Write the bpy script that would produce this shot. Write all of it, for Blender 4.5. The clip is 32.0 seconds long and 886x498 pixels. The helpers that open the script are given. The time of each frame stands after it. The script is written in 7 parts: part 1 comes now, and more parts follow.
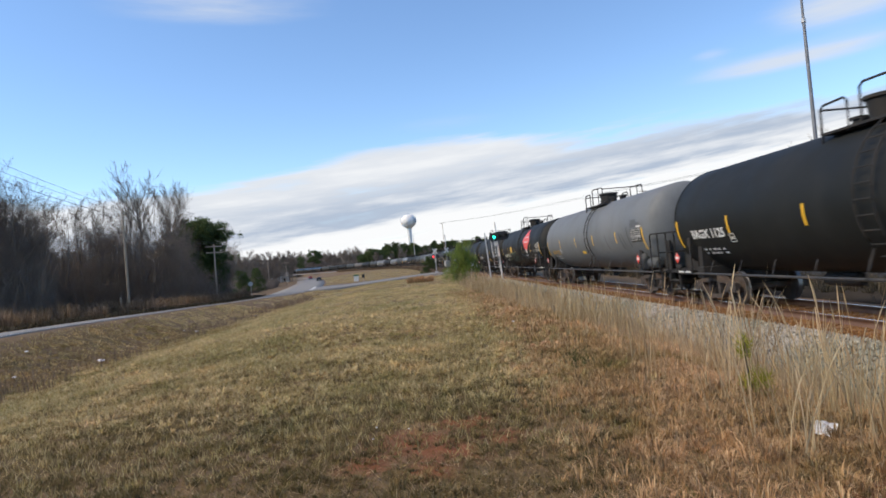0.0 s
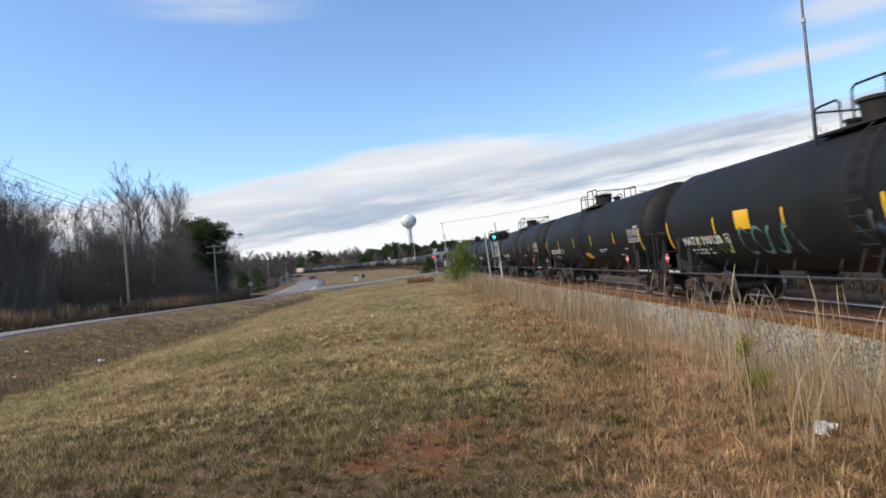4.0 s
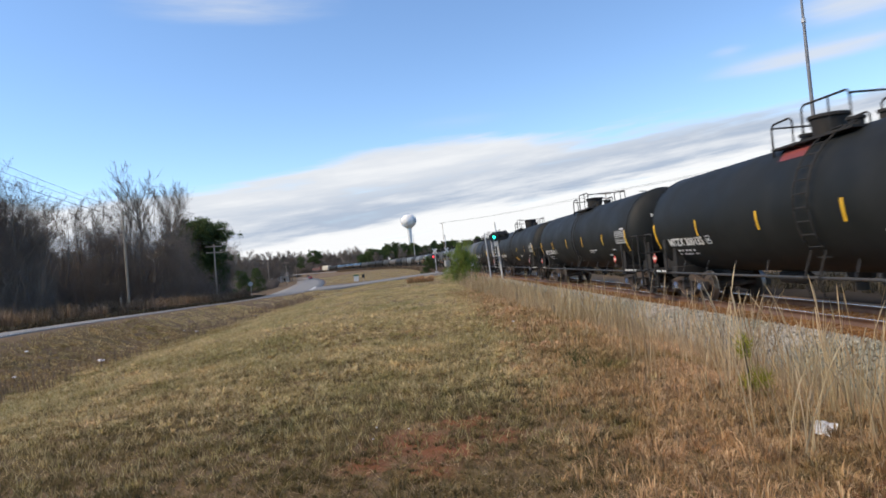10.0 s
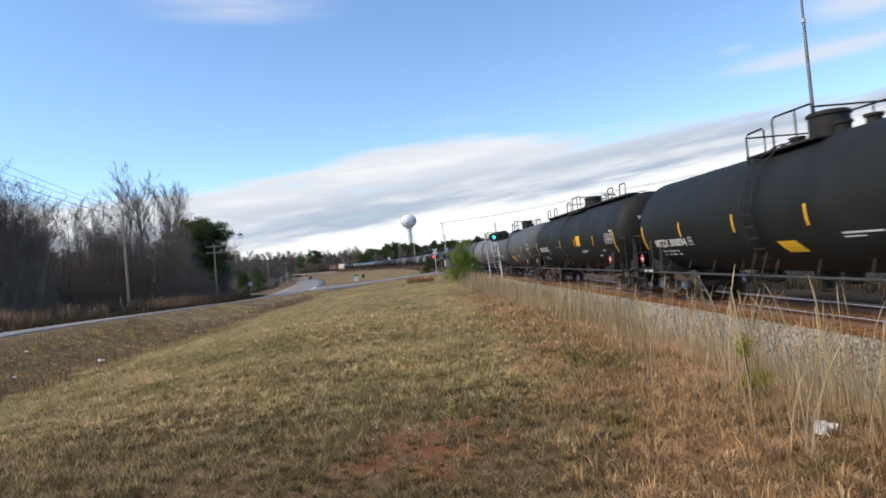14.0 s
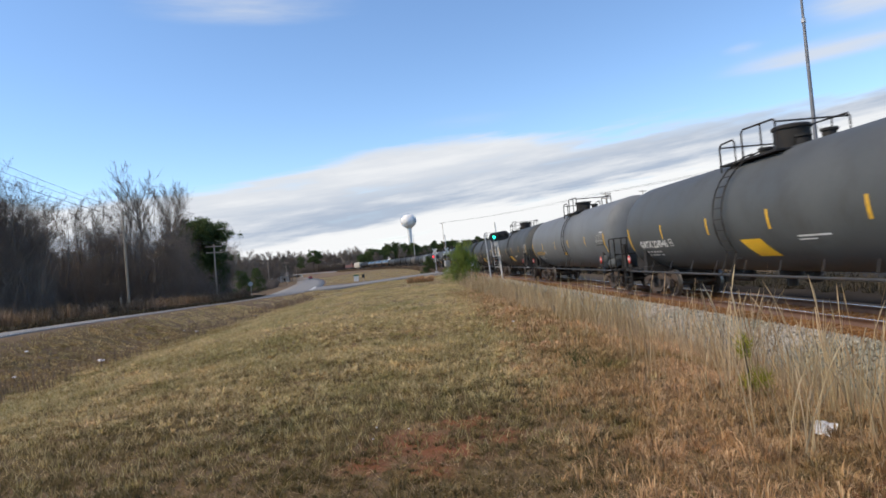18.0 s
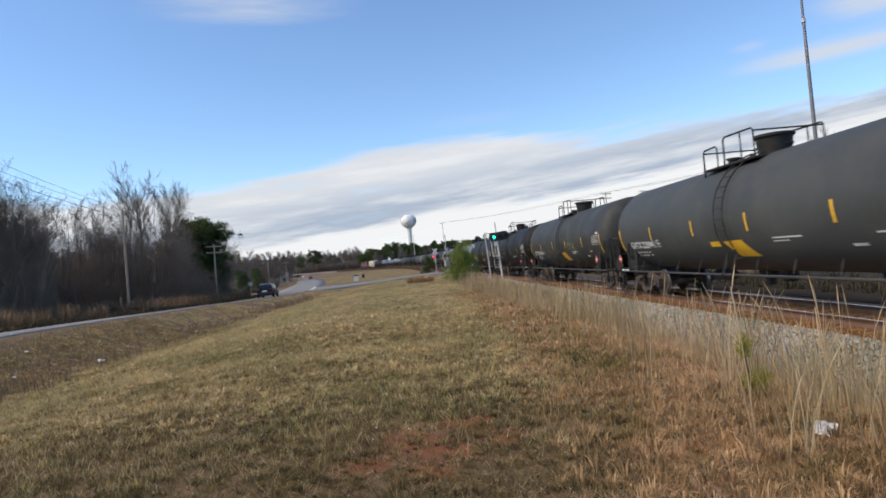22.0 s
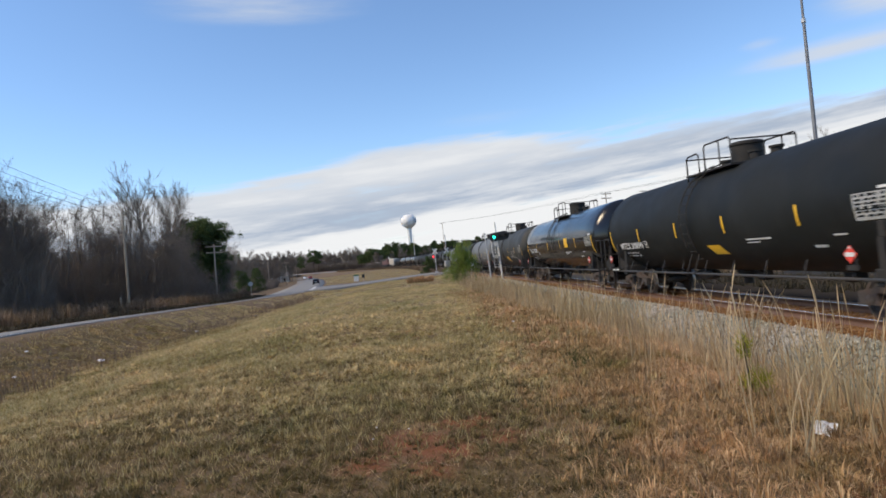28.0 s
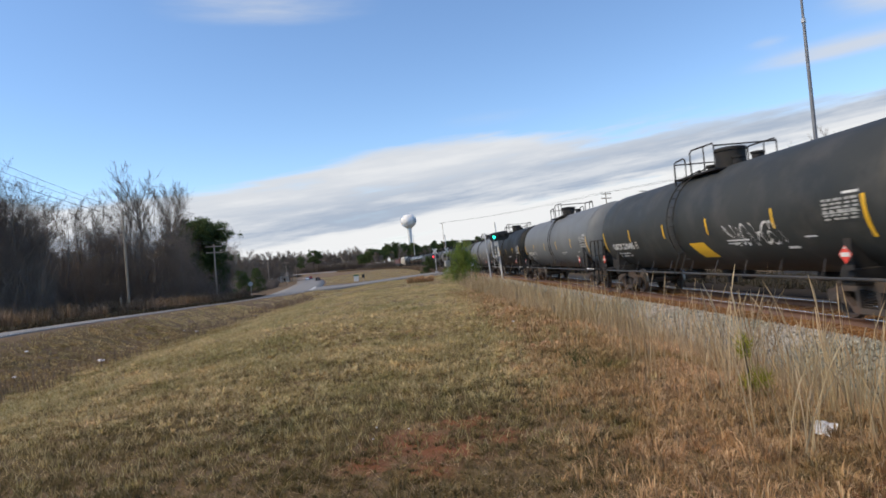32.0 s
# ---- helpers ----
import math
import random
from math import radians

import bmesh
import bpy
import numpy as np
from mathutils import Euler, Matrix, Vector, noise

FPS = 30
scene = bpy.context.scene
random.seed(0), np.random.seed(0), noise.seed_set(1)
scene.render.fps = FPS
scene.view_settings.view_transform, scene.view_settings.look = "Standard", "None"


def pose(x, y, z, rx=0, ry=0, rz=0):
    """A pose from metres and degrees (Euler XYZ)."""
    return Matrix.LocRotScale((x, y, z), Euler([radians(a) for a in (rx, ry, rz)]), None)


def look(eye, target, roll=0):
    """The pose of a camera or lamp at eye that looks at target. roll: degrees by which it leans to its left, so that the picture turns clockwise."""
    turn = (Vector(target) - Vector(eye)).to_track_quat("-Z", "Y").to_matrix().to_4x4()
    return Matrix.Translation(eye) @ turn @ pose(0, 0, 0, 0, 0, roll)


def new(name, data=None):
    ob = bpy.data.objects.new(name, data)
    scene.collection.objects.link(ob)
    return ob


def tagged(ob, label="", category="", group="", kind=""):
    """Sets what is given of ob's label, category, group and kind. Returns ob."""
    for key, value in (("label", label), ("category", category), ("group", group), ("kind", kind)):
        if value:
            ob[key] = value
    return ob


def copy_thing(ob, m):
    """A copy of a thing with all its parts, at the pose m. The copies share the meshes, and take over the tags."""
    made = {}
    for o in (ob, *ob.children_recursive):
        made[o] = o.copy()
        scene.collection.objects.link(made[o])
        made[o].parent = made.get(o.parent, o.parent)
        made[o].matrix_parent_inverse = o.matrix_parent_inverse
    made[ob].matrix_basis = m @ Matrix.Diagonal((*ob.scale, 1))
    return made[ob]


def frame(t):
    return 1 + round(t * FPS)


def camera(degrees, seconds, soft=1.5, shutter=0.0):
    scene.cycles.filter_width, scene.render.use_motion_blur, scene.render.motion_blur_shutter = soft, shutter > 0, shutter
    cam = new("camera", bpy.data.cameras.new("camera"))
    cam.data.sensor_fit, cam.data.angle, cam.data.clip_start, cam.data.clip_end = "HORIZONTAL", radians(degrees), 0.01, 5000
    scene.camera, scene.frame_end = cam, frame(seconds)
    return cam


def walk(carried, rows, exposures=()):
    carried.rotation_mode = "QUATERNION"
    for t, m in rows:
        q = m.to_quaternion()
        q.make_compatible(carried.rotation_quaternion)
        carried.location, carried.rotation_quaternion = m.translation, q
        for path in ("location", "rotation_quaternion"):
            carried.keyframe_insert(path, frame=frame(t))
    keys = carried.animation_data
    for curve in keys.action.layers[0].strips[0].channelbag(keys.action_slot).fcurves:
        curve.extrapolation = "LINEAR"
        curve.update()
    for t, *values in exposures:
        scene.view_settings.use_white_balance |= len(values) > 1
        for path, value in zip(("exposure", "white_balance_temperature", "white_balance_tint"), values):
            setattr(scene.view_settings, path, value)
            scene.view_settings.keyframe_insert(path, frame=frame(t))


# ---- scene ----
# ---- camera: stands still on the bank beside the line ----
cam = camera(71.3, 32.0, soft=1.65, shutter=0.35)
EYE = (0.0, 0.0, 2.02)
YAW, PITCH = radians(2.6), radians(1.063)
AIM = (EYE[0] + math.sin(YAW) * math.cos(PITCH) * 10, EYE[1] + math.cos(YAW) * math.cos(PITCH) * 10, EYE[2] + math.sin(PITCH) * 10)
walk(cam, [(0.0, look(EYE, AIM, -5.27)), (32.0, look(EYE, AIM, -5.27))], [(0.0, 0.82), (8.0, 0.81), (13.0, 0.88), (18.0, 0.78), (25.0, 0.7), (32.0, 0.68)])

# ---- daylight ----
SUN_EL, SUN_DIR = radians(44), (-1.0, -0.25)
world = bpy.data.worlds.new("sky")
scene.world = world
world.use_nodes = True
wt = world.node_tree
sky = wt.nodes.new("ShaderNodeTexSky")
sky.sky_type, sky.sun_disc = "NISHITA", False
sky.sun_elevation, sky.sun_rotation = SUN_EL, math.atan2(SUN_DIR[0], SUN_DIR[1])
sky.air_density, sky.dust_density, sky.ozone_density = 1.0, 0.05, 5.0
wt.nodes["Background"].inputs["Strength"].default_value = 0.12
wt.links.new(sky.outputs["Color"], wt.nodes["Background"].inputs["Color"])
sun = new("sun", bpy.data.lights.new("sun", "SUN"))
sun.data.energy, sun.data.angle, sun.data.color = 2.4, radians(24), (1.0, 0.81, 0.57)
sun.matrix_world = look((SUN_DIR[0] * 50, SUN_DIR[1] * 50, 50 * math.tan(SUN_EL) * math.hypot(*SUN_DIR)), (0, 0, 0))


# ---- materials ----
def nodes_of(name):
    m = bpy.data.materials.new(name)
    m.use_nodes = True
    return m, m.node_tree, m.node_tree.nodes["Principled BSDF"]


def noise_node(nt, coord, scale, detail=4.0, rough=0.55, stretch=None):
    if stretch:
        mp = nt.nodes.new("ShaderNodeMapping")
        mp.inputs["Scale"].default_value = stretch
        nt.links.new(coord, mp.inputs["Vector"])
        coord = mp.outputs["Vector"]
    n = nt.nodes.new("ShaderNodeTexNoise")
    n.inputs["Scale"].default_value, n.inputs["Detail"].default_value, n.inputs["Roughness"].default_value = scale, detail, rough
    nt.links.new(coord, n.inputs["Vector"])
    return n.outputs["Fac"]


def ramp(nt, fac, stops):
    r = nt.nodes.new("ShaderNodeValToRGB")
    while len(r.color_ramp.elements) < len(stops):
        r.color_ramp.elements.new(0.5)
    for e, (p, c) in zip(r.color_ramp.elements, stops):
        e.position, e.color = p, (*c, 1)
    nt.links.new(fac, r.inputs["Fac"])
    return r.outputs["Color"]


def mixed(nt, fac, a, b, how="MIX"):
    x = nt.nodes.new("ShaderNodeMix")
    x.data_type, x.blend_type = "RGBA", how
    for sock, v in ((x.inputs[0], fac), (x.inputs[6], a), (x.inputs[7], b)):
        if isinstance(v, (int, float)):
            sock.default_value = v
        elif isinstance(v, tuple):
            sock.default_value = (*v, 1)
        else:
            nt.links.new(v, sock)
    return x.outputs[2]


def surface(name, a, b, scale=6.0, fine=60.0, rough=0.7, metal=0.0, bump=0.2, depth=0.02, vary=0.25, stretch=None, dirt=None, dirt_scale=0.7, dirt_amount=0.5):
    """A worn surface: two tones at two scales, fine relief, an optional third tone in patches, and some change from object to object."""
    m, nt, bs = nodes_of(name)
    tc = nt.nodes.new("ShaderNodeTexCoord").outputs["Object"]
    big = noise_node(nt, tc, scale, 4, 0.6, stretch)
    small = noise_node(nt, tc, fine, 3, 0.6)
    col = ramp(nt, big, [(0.3, a), (0.7, b)])
    grain = ramp(nt, small, [(0.25, (1 - vary,) * 3), (0.75, (1 + vary * 0.4,) * 3)])
    col = mixed(nt, 1.0, col, grain, "MULTIPLY")
    if dirt:
        d = noise_node(nt, tc, dirt_scale, 5, 0.65, stretch)
        mask = ramp(nt, d, [(0.48, (0, 0, 0)), (0.72, (dirt_amount,) * 3)])
        col = mixed(nt, mask, col, dirt)
    nt.links.new(col, bs.inputs["Base Color"])
    bs.inputs["Metallic"].default_value = metal
    rr = ramp(nt, big, [(0.3, (max(rough - 0.08, 0.02),) * 3), (0.7, (min(rough + 0.1, 1),) * 3)])
    nt.links.new(rr, bs.inputs["Roughness"])
    if bump:
        bp = nt.nodes.new("ShaderNodeBump")
        bp.inputs["Strength"].default_value, bp.inputs["Distance"].default_value = bump, depth
        nt.links.new(small, bp.inputs["Height"])
        nt.links.new(bp.outputs["Normal"], bs.inputs["Normal"])
    return m


def leafy(name, tones, rough=0.8, through_light=0.25, tuft=0.0, patch=False):
    """Blades and leaves: a tone for each piece by its island, some light let through."""
    m, nt, bs = nodes_of(name)
    g = nt.nodes.new("ShaderNodeNewGeometry")
    n = len(tones)
    col = ramp(nt, g.outputs["Random Per Island"], [((i + 0.5) / n, c) for i, c in enumerate(tones)])
    big = noise_node(nt, g.outputs["Position"], 0.35, 4, 0.6)
    col = mixed(nt, 1.0, col, ramp(nt, big, [(0.3, (0.72, 0.78, 0.66)), (0.7, (1.15, 1.1, 1.08))]), "MULTIPLY")
    if patch:
        spots = noise_node(nt, g.outputs["Position"], 1.1, 5, 0.6)
        col = mixed(nt, 1.0, col, ramp(nt, spots, [(0.32, (0.55, 0.58, 0.42)), (0.44, (0.88, 0.86, 0.8)), (0.56, (1, 0.98, 0.95)), (0.7, (1.2, 1.06, 0.96))]), "MULTIPLY")
    if tuft:
        small = noise_node(nt, g.outputs["Position"], 8.0, 3, 0.6)
        col = mixed(nt, 1.0, col, ramp(nt, small, [(0.32, (1 - tuft,) * 3), (0.68, (1 + tuft * 0.6,) * 3)]), "MULTIPLY")
    nt.links.new(col, bs.inputs["Base Color"])
    bs.inputs["Roughness"].default_value = rough
    bs.inputs["Specular IOR Level"].default_value = 0.15
    if through_light:
        tr = nt.nodes.new("ShaderNodeBsdfTranslucent")
        nt.links.new(col, tr.inputs["Color"])
        mx = nt.nodes.new("ShaderNodeMixShader")
        mx.inputs["Fac"].default_value = through_light
        nt.links.new(bs.outputs["BSDF"], mx.inputs[1])
        nt.links.new(tr.outputs["BSDF"], mx.inputs[2])
        nt.links.new(mx.outputs["Shader"], nt.nodes["Material Output"].inputs["Surface"])
    return m


def glowing(name, color, strength):
    m, nt, bs = nodes_of(name)
    bs.inputs["Base Color"].default_value = (*color, 1)
    bs.inputs["Emission Color"].default_value = (*color, 1)
    bs.inputs["Emission Strength"].default_value = strength
    return m


# ---- mesh helpers ----
def mesh_of(name, verts, faces, material, smooth=False):
    me = bpy.data.meshes.new(name)
    me.from_pydata([tuple(v) for v in verts], [], [tuple(f) for f in faces])
    if material:
        me.materials.append(material)
    if smooth:
        me.polygons.foreach_set("use_smooth", [True] * len(me.polygons))
    me.update()
    return me


def quads_mesh(name, v, f, material, smooth=False):
    """A mesh from arrays of points (n, 3) and faces (m, 3 or 4)."""
    me = bpy.data.meshes.new(name)
    k = f.shape[1]
    me.vertices.add(len(v))
    me.vertices.foreach_set("co", np.asarray(v, np.float32).ravel())
    me.loops.add(f.size)
    me.loops.foreach_set("vertex_index", f.astype(np.int32).ravel())
    me.polygons.add(len(f))
    me.polygons.foreach_set("loop_start", np.arange(0, f.size, k, dtype=np.int32))
    me.materials.append(material)
    if smooth:
        me.polygons.foreach_set("use_smooth", np.ones(len(f), bool))
    me.update(calc_edges=True)
    me.validate()
    return me


def bm_done(name, bm, material, smooth=False, angle=40):
    me = bpy.data.meshes.new(name)
    bm.normal_update()
    if smooth:
        for f in bm.faces:
            f.smooth = True
        for e in bm.edges:
            if len(e.link_faces) == 2 and e.calc_face_angle(0) > radians(angle):
                e.smooth = False
    bm.to_mesh(me)
    bm.free()
    me.materials.append(material)
    return me


def part(name, me, parent, label="", at=None):
    """Links a mesh as one object under a thing or a part."""
    ob = new(name, me)
    ob.parent = parent
    if at is not None:
        ob.matrix_basis = at
    return tagged(ob, label)


def bm_box(bm, x0, x1, y0, y1, z0, z1, bevel=0.0, m=None):
    vs = [bm.verts.new(p) for p in ((x0, y0, z0), (x1, y0, z0), (x1, y1, z0), (x0, y1, z0), (x0, y0, z1), (x1, y0, z1), (x1, y1, z1), (x0, y1, z1))]
    fs = [bm.faces.new([vs[i] for i in q]) for q in ((3, 2, 1, 0), (4, 5, 6, 7), (0, 1, 5, 4), (1, 2, 6, 5), (2, 3, 7, 6), (3, 0, 4, 7))]
    if bevel:
        es = {e for f in fs for e in f.edges}
        r = bmesh.ops.bevel(bm, geom=list(es), offset=bevel, segments=1, affect="EDGES")
        vs = list({v for f in r["faces"] for v in f.verts} | {v for v in vs if v.is_valid})
    if m is not None:
        bmesh.ops.transform(bm, matrix=m, verts=[v for v in vs if v.is_valid])
    return bm


def bm_tube(bm, pts, radius, sides=6, caps=True):
    """A round bar along the points; radius may be one number or one a point."""
    pts = [Vector(p) for p in pts]
    rings = []
    up = Vector((0, 0, 1))
    for i, p in enumerate(pts):
        d = (pts[min(i + 1, len(pts) - 1)] - pts[max(i - 1, 0)]).normalized()
        a = d.cross(up)
        if a.length < 0.05:
            a = d.cross(Vector((1, 0, 0)))
        a.normalize()
        b = d.cross(a).normalized()
        r = radius[i] if isinstance(radius, (list, tuple)) else radius
        rings.append([bm.verts.new(p + (a * math.cos(k * math.tau / sides) + b * math.sin(k * math.tau / sides)) * r) for k in range(sides)])
    for r0, r1 in zip(rings, rings[1:]):
        for k in range(sides):
            bm.faces.new((r0[k], r0[(k + 1) % sides], r1[(k + 1) % sides], r1[k]))
    if caps:
        bm.faces.new(rings[0])
        bm.faces.new(rings[-1][::-1])
    return bm


def bm_lathe(bm, profile, axis="z", centre=(0, 0, 0), sides=24):
    """Turns (radius, height) points about an axis through centre."""
    rings = []
    for r, h in profile:
        ring = []
        for k in range(sides if r > 1e-6 else 1):
            a = k * math.tau / sides
            c, s = r * math.cos(a), r * math.sin(a)
            p = {"z": (c, s, h), "y": (c, h, s), "x": (h, c, s)}[axis]
            ring.append(bm.verts.new((p[0] + centre[0], p[1] + centre[1], p[2] + centre[2])))
        rings.append(ring)
    for r0, r1 in zip(rings, rings[1:]):
        for k in range(sides):
            q = [r0[k % len(r0)], r0[(k + 1) % len(r0)], r1[(k + 1) % len(r1)], r1[k % len(r1)]]
            q = list(dict.fromkeys(q))
            if len(q) > 2:
                bm.faces.new(q)
    return bm


def thing(name, m, label, category, group="", kind=""):
    ob = new(name)
    ob.empty_display_size = 0.3
    ob.matrix_basis = m
    return tagged(ob, label, category, group, kind)


# ---- the plan: track, highway, land ----
K_NEAR, K_FAR, S_BEND, D_TRACK, GRADE = 0.00028, 0.001718, 242.0, 9.99, 0.00436
_g = np.arange(-300.0, 1100.0, 1.0)
_kap = K_NEAR + (K_FAR - K_NEAR) * np.clip((_g - S_BEND + 40) / 80, 0, 1)
_th = np.cumsum(_kap)
_th -= np.interp(0, _g, _th)
_tx, _ty = np.cumsum(-np.sin(_th)), np.cumsum(np.cos(_th))
_tx += D_TRACK - np.interp(0, _g, _tx)
_ty -= np.interp(0, _g, _ty)


def track_at(s):
    """The track's centre (x, y, z of the rail head) and its heading, s metres on from the point beside the camera."""
    return np.interp(s, _g, _tx), np.interp(s, _g, _ty), GRADE * np.maximum(np.asarray(s, float) - 100, 0), np.interp(s, _g, _th)


def track_x(y):
    return np.interp(y, _ty, _tx)


def rail_z(y):
    return GRADE * np.maximum(np.interp(y, _ty, _g) - 100, 0)


def road_x(y):
    """The highway's edge towards the line."""
    return np.interp(y, [-300, 0, 50, 62, 75, 93, 111, 129, 182, 255, 300, 400, 600, 1100], [-13, -14.2, -14.3, -14.8, -15.4, -16.6, -18.2, -20, -27.1, -38.2, -47.3, -67.5, -106, -205])


def road_z(y):
    return np.interp(y, [-300, 0, 24, 40, 59, 72, 90, 110, 130, 180, 255, 400, 900], [0.9, 0.85, 0.8, 0.5, 0.05, -0.3, -0.7, -1.0, -1.2, -1.4, -1.6, -1.1, 0.3])


def road_w(y):
    """The highway's width: it gains a turning lane at the side road."""
    return np.interp(y, [85, 130, 230, 400, 700], [6.8, 9.8, 11.0, 9.5, 8.0])


def smooth(a, b, x):
    t = np.clip((x - a) / (b - a), 0, 1)
    return t * t * (3 - 2 * t)


def bumps(x, y):
    return (np.sin(x * 1.3 + 0.7 * np.sin(y * 0.9)) * np.sin(y * 1.1 + 0.8 * np.sin(x * 0.7)) * 0.025
            + np.sin(x * 3.7 + y * 2.1) * np.sin(y * 3.3 - x * 1.7 + 1.0) * 0.012)


def land_z(x, y):
    """The height of the land."""
    x, y = np.asarray(x, float), np.asarray(y, float)
    xr, zr, xt, zt = road_x(y), road_z(y), track_x(y), rail_z(y)
    crest = np.interp(y, [-100, 0, 20, 40, 60, 80, 100, 110], [0.5, 0.5, 0.5, 0.36, 0.15, -0.15, -0.5, -0.7])
    field = smooth(100, 125, y)
    ditch_z = np.minimum(np.interp(y, [0, 20, 60, 80], [-0.35, -0.3, -0.45, -0.9]), zr - 0.25)
    toe = np.interp(y, [0, 30, 50, 70, 92], [-0.66, -0.66, -0.5, -0.35, -0.35]) + zt
    ditch_x = np.minimum(xr + 4.0, -8.8)
    ditch_x = np.maximum(ditch_x, xr + 2.5)
    sh_l, sh_r = np.maximum(-4.6, ditch_x + 5.5), xt - 7.4
    sh_r = np.maximum(sh_r, sh_l + 1.5)
    toe_x = np.maximum(xt - 3.2, sh_r + 1)
    # from the highway down into the ditch, up over the bank, down to the ballast
    z = np.where(x < xr, zr - 0.03 + (x - xr) * 0.03, 0)
    z = np.where(x < xr - road_w(y) - 1, zr - 0.35 + 0.02 * np.minimum(xr - road_w(y) - 1 - x, 25) + 0.0 * x, z)
    z = np.where((x >= xr) & (x < ditch_x), zr - 0.012 + (ditch_z - zr + 0.012) * smooth(xr, ditch_x, x), z)
    z = np.where((x >= ditch_x) & (x < sh_l), ditch_z + (crest - ditch_z) * smooth(ditch_x - 0.6, sh_l + 1.6, x) ** 0.9, z)
    top = crest - (x - sh_l) * 0.0
    z = np.where((x >= sh_l) & (x < sh_r), ditch_z + (crest - ditch_z) * smooth(ditch_x - 0.6, sh_l + 1.6, x) ** 0.9 + 0 * top, z)
    z = np.where((x >= sh_r) & (x < toe_x), crest + (toe - crest) * smooth(sh_r, toe_x, x), z)
    z = np.where(x >= toe_x, toe, z)
    # the open field beyond the side road lies between highway and line
    f = zr - 0.07 + (zt - 0.6 - zr) * np.clip((x - xr) / np.maximum(xt - 3.3 - xr, 1), 0, 1)
    f = np.where(x < xr, z, np.where(x > xt - 3.3, zt - 0.6, f))
    z = z * (1 - field) + f * field
    far = smooth(16, 30, x - xt)
    z = z * (1 - far) + (zt - 0.4) * far
    return z + bumps(x, y) * (np.abs(x - xt) > 3.4) * ((x > xr + 0.8) | (x < xr - road_w(y) - 0.8))

# ---- ground ----
CLAY_SPOTS = ((-0.2, 5.3, 0.5), (0.35, 5.75, 0.42), (0.15, 4.9, 0.4), (-0.5, 4.75, 0.3), (0.6, 5.2, 0.3), (-0.05, 4.5, 0.28), (2.5, 3.35, 0.3), (1.93, 9.94, 0.3))


def add_clay(m):
    """Bare red clay shows through the turf in a few spots."""
    nt = m.node_tree
    bs = nt.nodes["Principled BSDF"]
    pos = nt.nodes.new("ShaderNodeTexCoord").outputs["Object"]
    wob = noise_node(nt, pos, 5.0, 5, 0.7)
    total = None
    for cx, cy, r in CLAY_SPOTS:
        d = nt.nodes.new("ShaderNodeVectorMath")
        d.operation = "DISTANCE"
        nt.links.new(pos, d.inputs[0])
        d.inputs[1].default_value = (cx, cy, float(land_z(cx, cy)))
        mr = nt.nodes.new("ShaderNodeMapRange")
        mr.inputs["From Min"].default_value, mr.inputs["From Max"].default_value = r * 0.3, r * 1.5
        mr.inputs["To Min"].default_value, mr.inputs["To Max"].default_value = 1.0, 0.0
        nt.links.new(d.outputs["Value"], mr.inputs["Value"])
        if total is None:
            total = mr.outputs["Result"]
        else:
            mx = nt.nodes.new("ShaderNodeMath")
            mx.operation = "MAXIMUM"
            nt.links.new(total, mx.inputs[0])
            nt.links.new(mr.outputs["Result"], mx.inputs[1])
            total = mx.outputs[0]
    mu = nt.nodes.new("ShaderNodeMath")
    mu.operation = "MULTIPLY"
    nt.links.new(total, mu.inputs[0])
    nt.links.new(wob, mu.inputs[1])
    fac = ramp(nt, mu.outputs[0], [(0.18, (0, 0, 0)), (0.5, (1, 1, 1))])
    old = bs.inputs["Base Color"].links[0].from_socket
    nt.links.new(mixed(nt, fac, old, (0.18, 0.06, 0.017)), bs.inputs["Base Color"])


EARTH = surface("dry_turf", (0.11, 0.066, 0.028), (0.2, 0.125, 0.056), scale=0.8, fine=22, rough=0.95, bump=0.6, depth=0.05, vary=0.35,
                dirt=(0.11, 0.09, 0.03), dirt_scale=0.35, dirt_amount=0.6)
add_clay(EARTH)
ASPHALT = surface("worn_asphalt", (0.175, 0.168, 0.158), (0.245, 0.236, 0.222), scale=0.5, fine=40, rough=0.85, bump=0.2, depth=0.01)
BALLAST = surface("ballast_bed", (0.15, 0.14, 0.125), (0.23, 0.22, 0.2), scale=5, fine=18, rough=0.95, bump=0.8, depth=0.05)
RUSTY = surface("rust_stained_ballast", (0.13, 0.065, 0.026), (0.21, 0.108, 0.045), scale=2.5, fine=24, rough=0.95, bump=0.7, depth=0.04)


def axis(*spans):
    out = []
    for a, b, step in spans:
        out += list(np.arange(a, b, step))
    return np.array(out + [spans[-1][1]])


gx = axis((-2600, -300, 230), (-300, -60, 12), (-60, -20, 2), (-20, 14, 0.4), (14, 40, 3), (40, 300, 20), (300, 2600, 230))
gy = axis((-1200, -60, 80), (-60, -4, 6), (-4, 50, 0.5), (50, 130, 1.5), (130, 600, 10), (600, 3600, 200))
GX, GY = np.meshgrid(gx, gy)
V = np.c_[GX.ravel(), GY.ravel(), land_z(GX, GY).ravel()]
nx, ny = len(gx), len(gy)
I = (np.arange(ny - 1)[:, None] * nx + np.arange(nx - 1)[None]).ravel()
tagged(new("ground", quads_mesh("ground", V, np.c_[I, I + 1, I + nx + 1, I + nx], EARTH, True)),
       "dry brown and olive winter turf on a low bank", "ground", kind="structure")


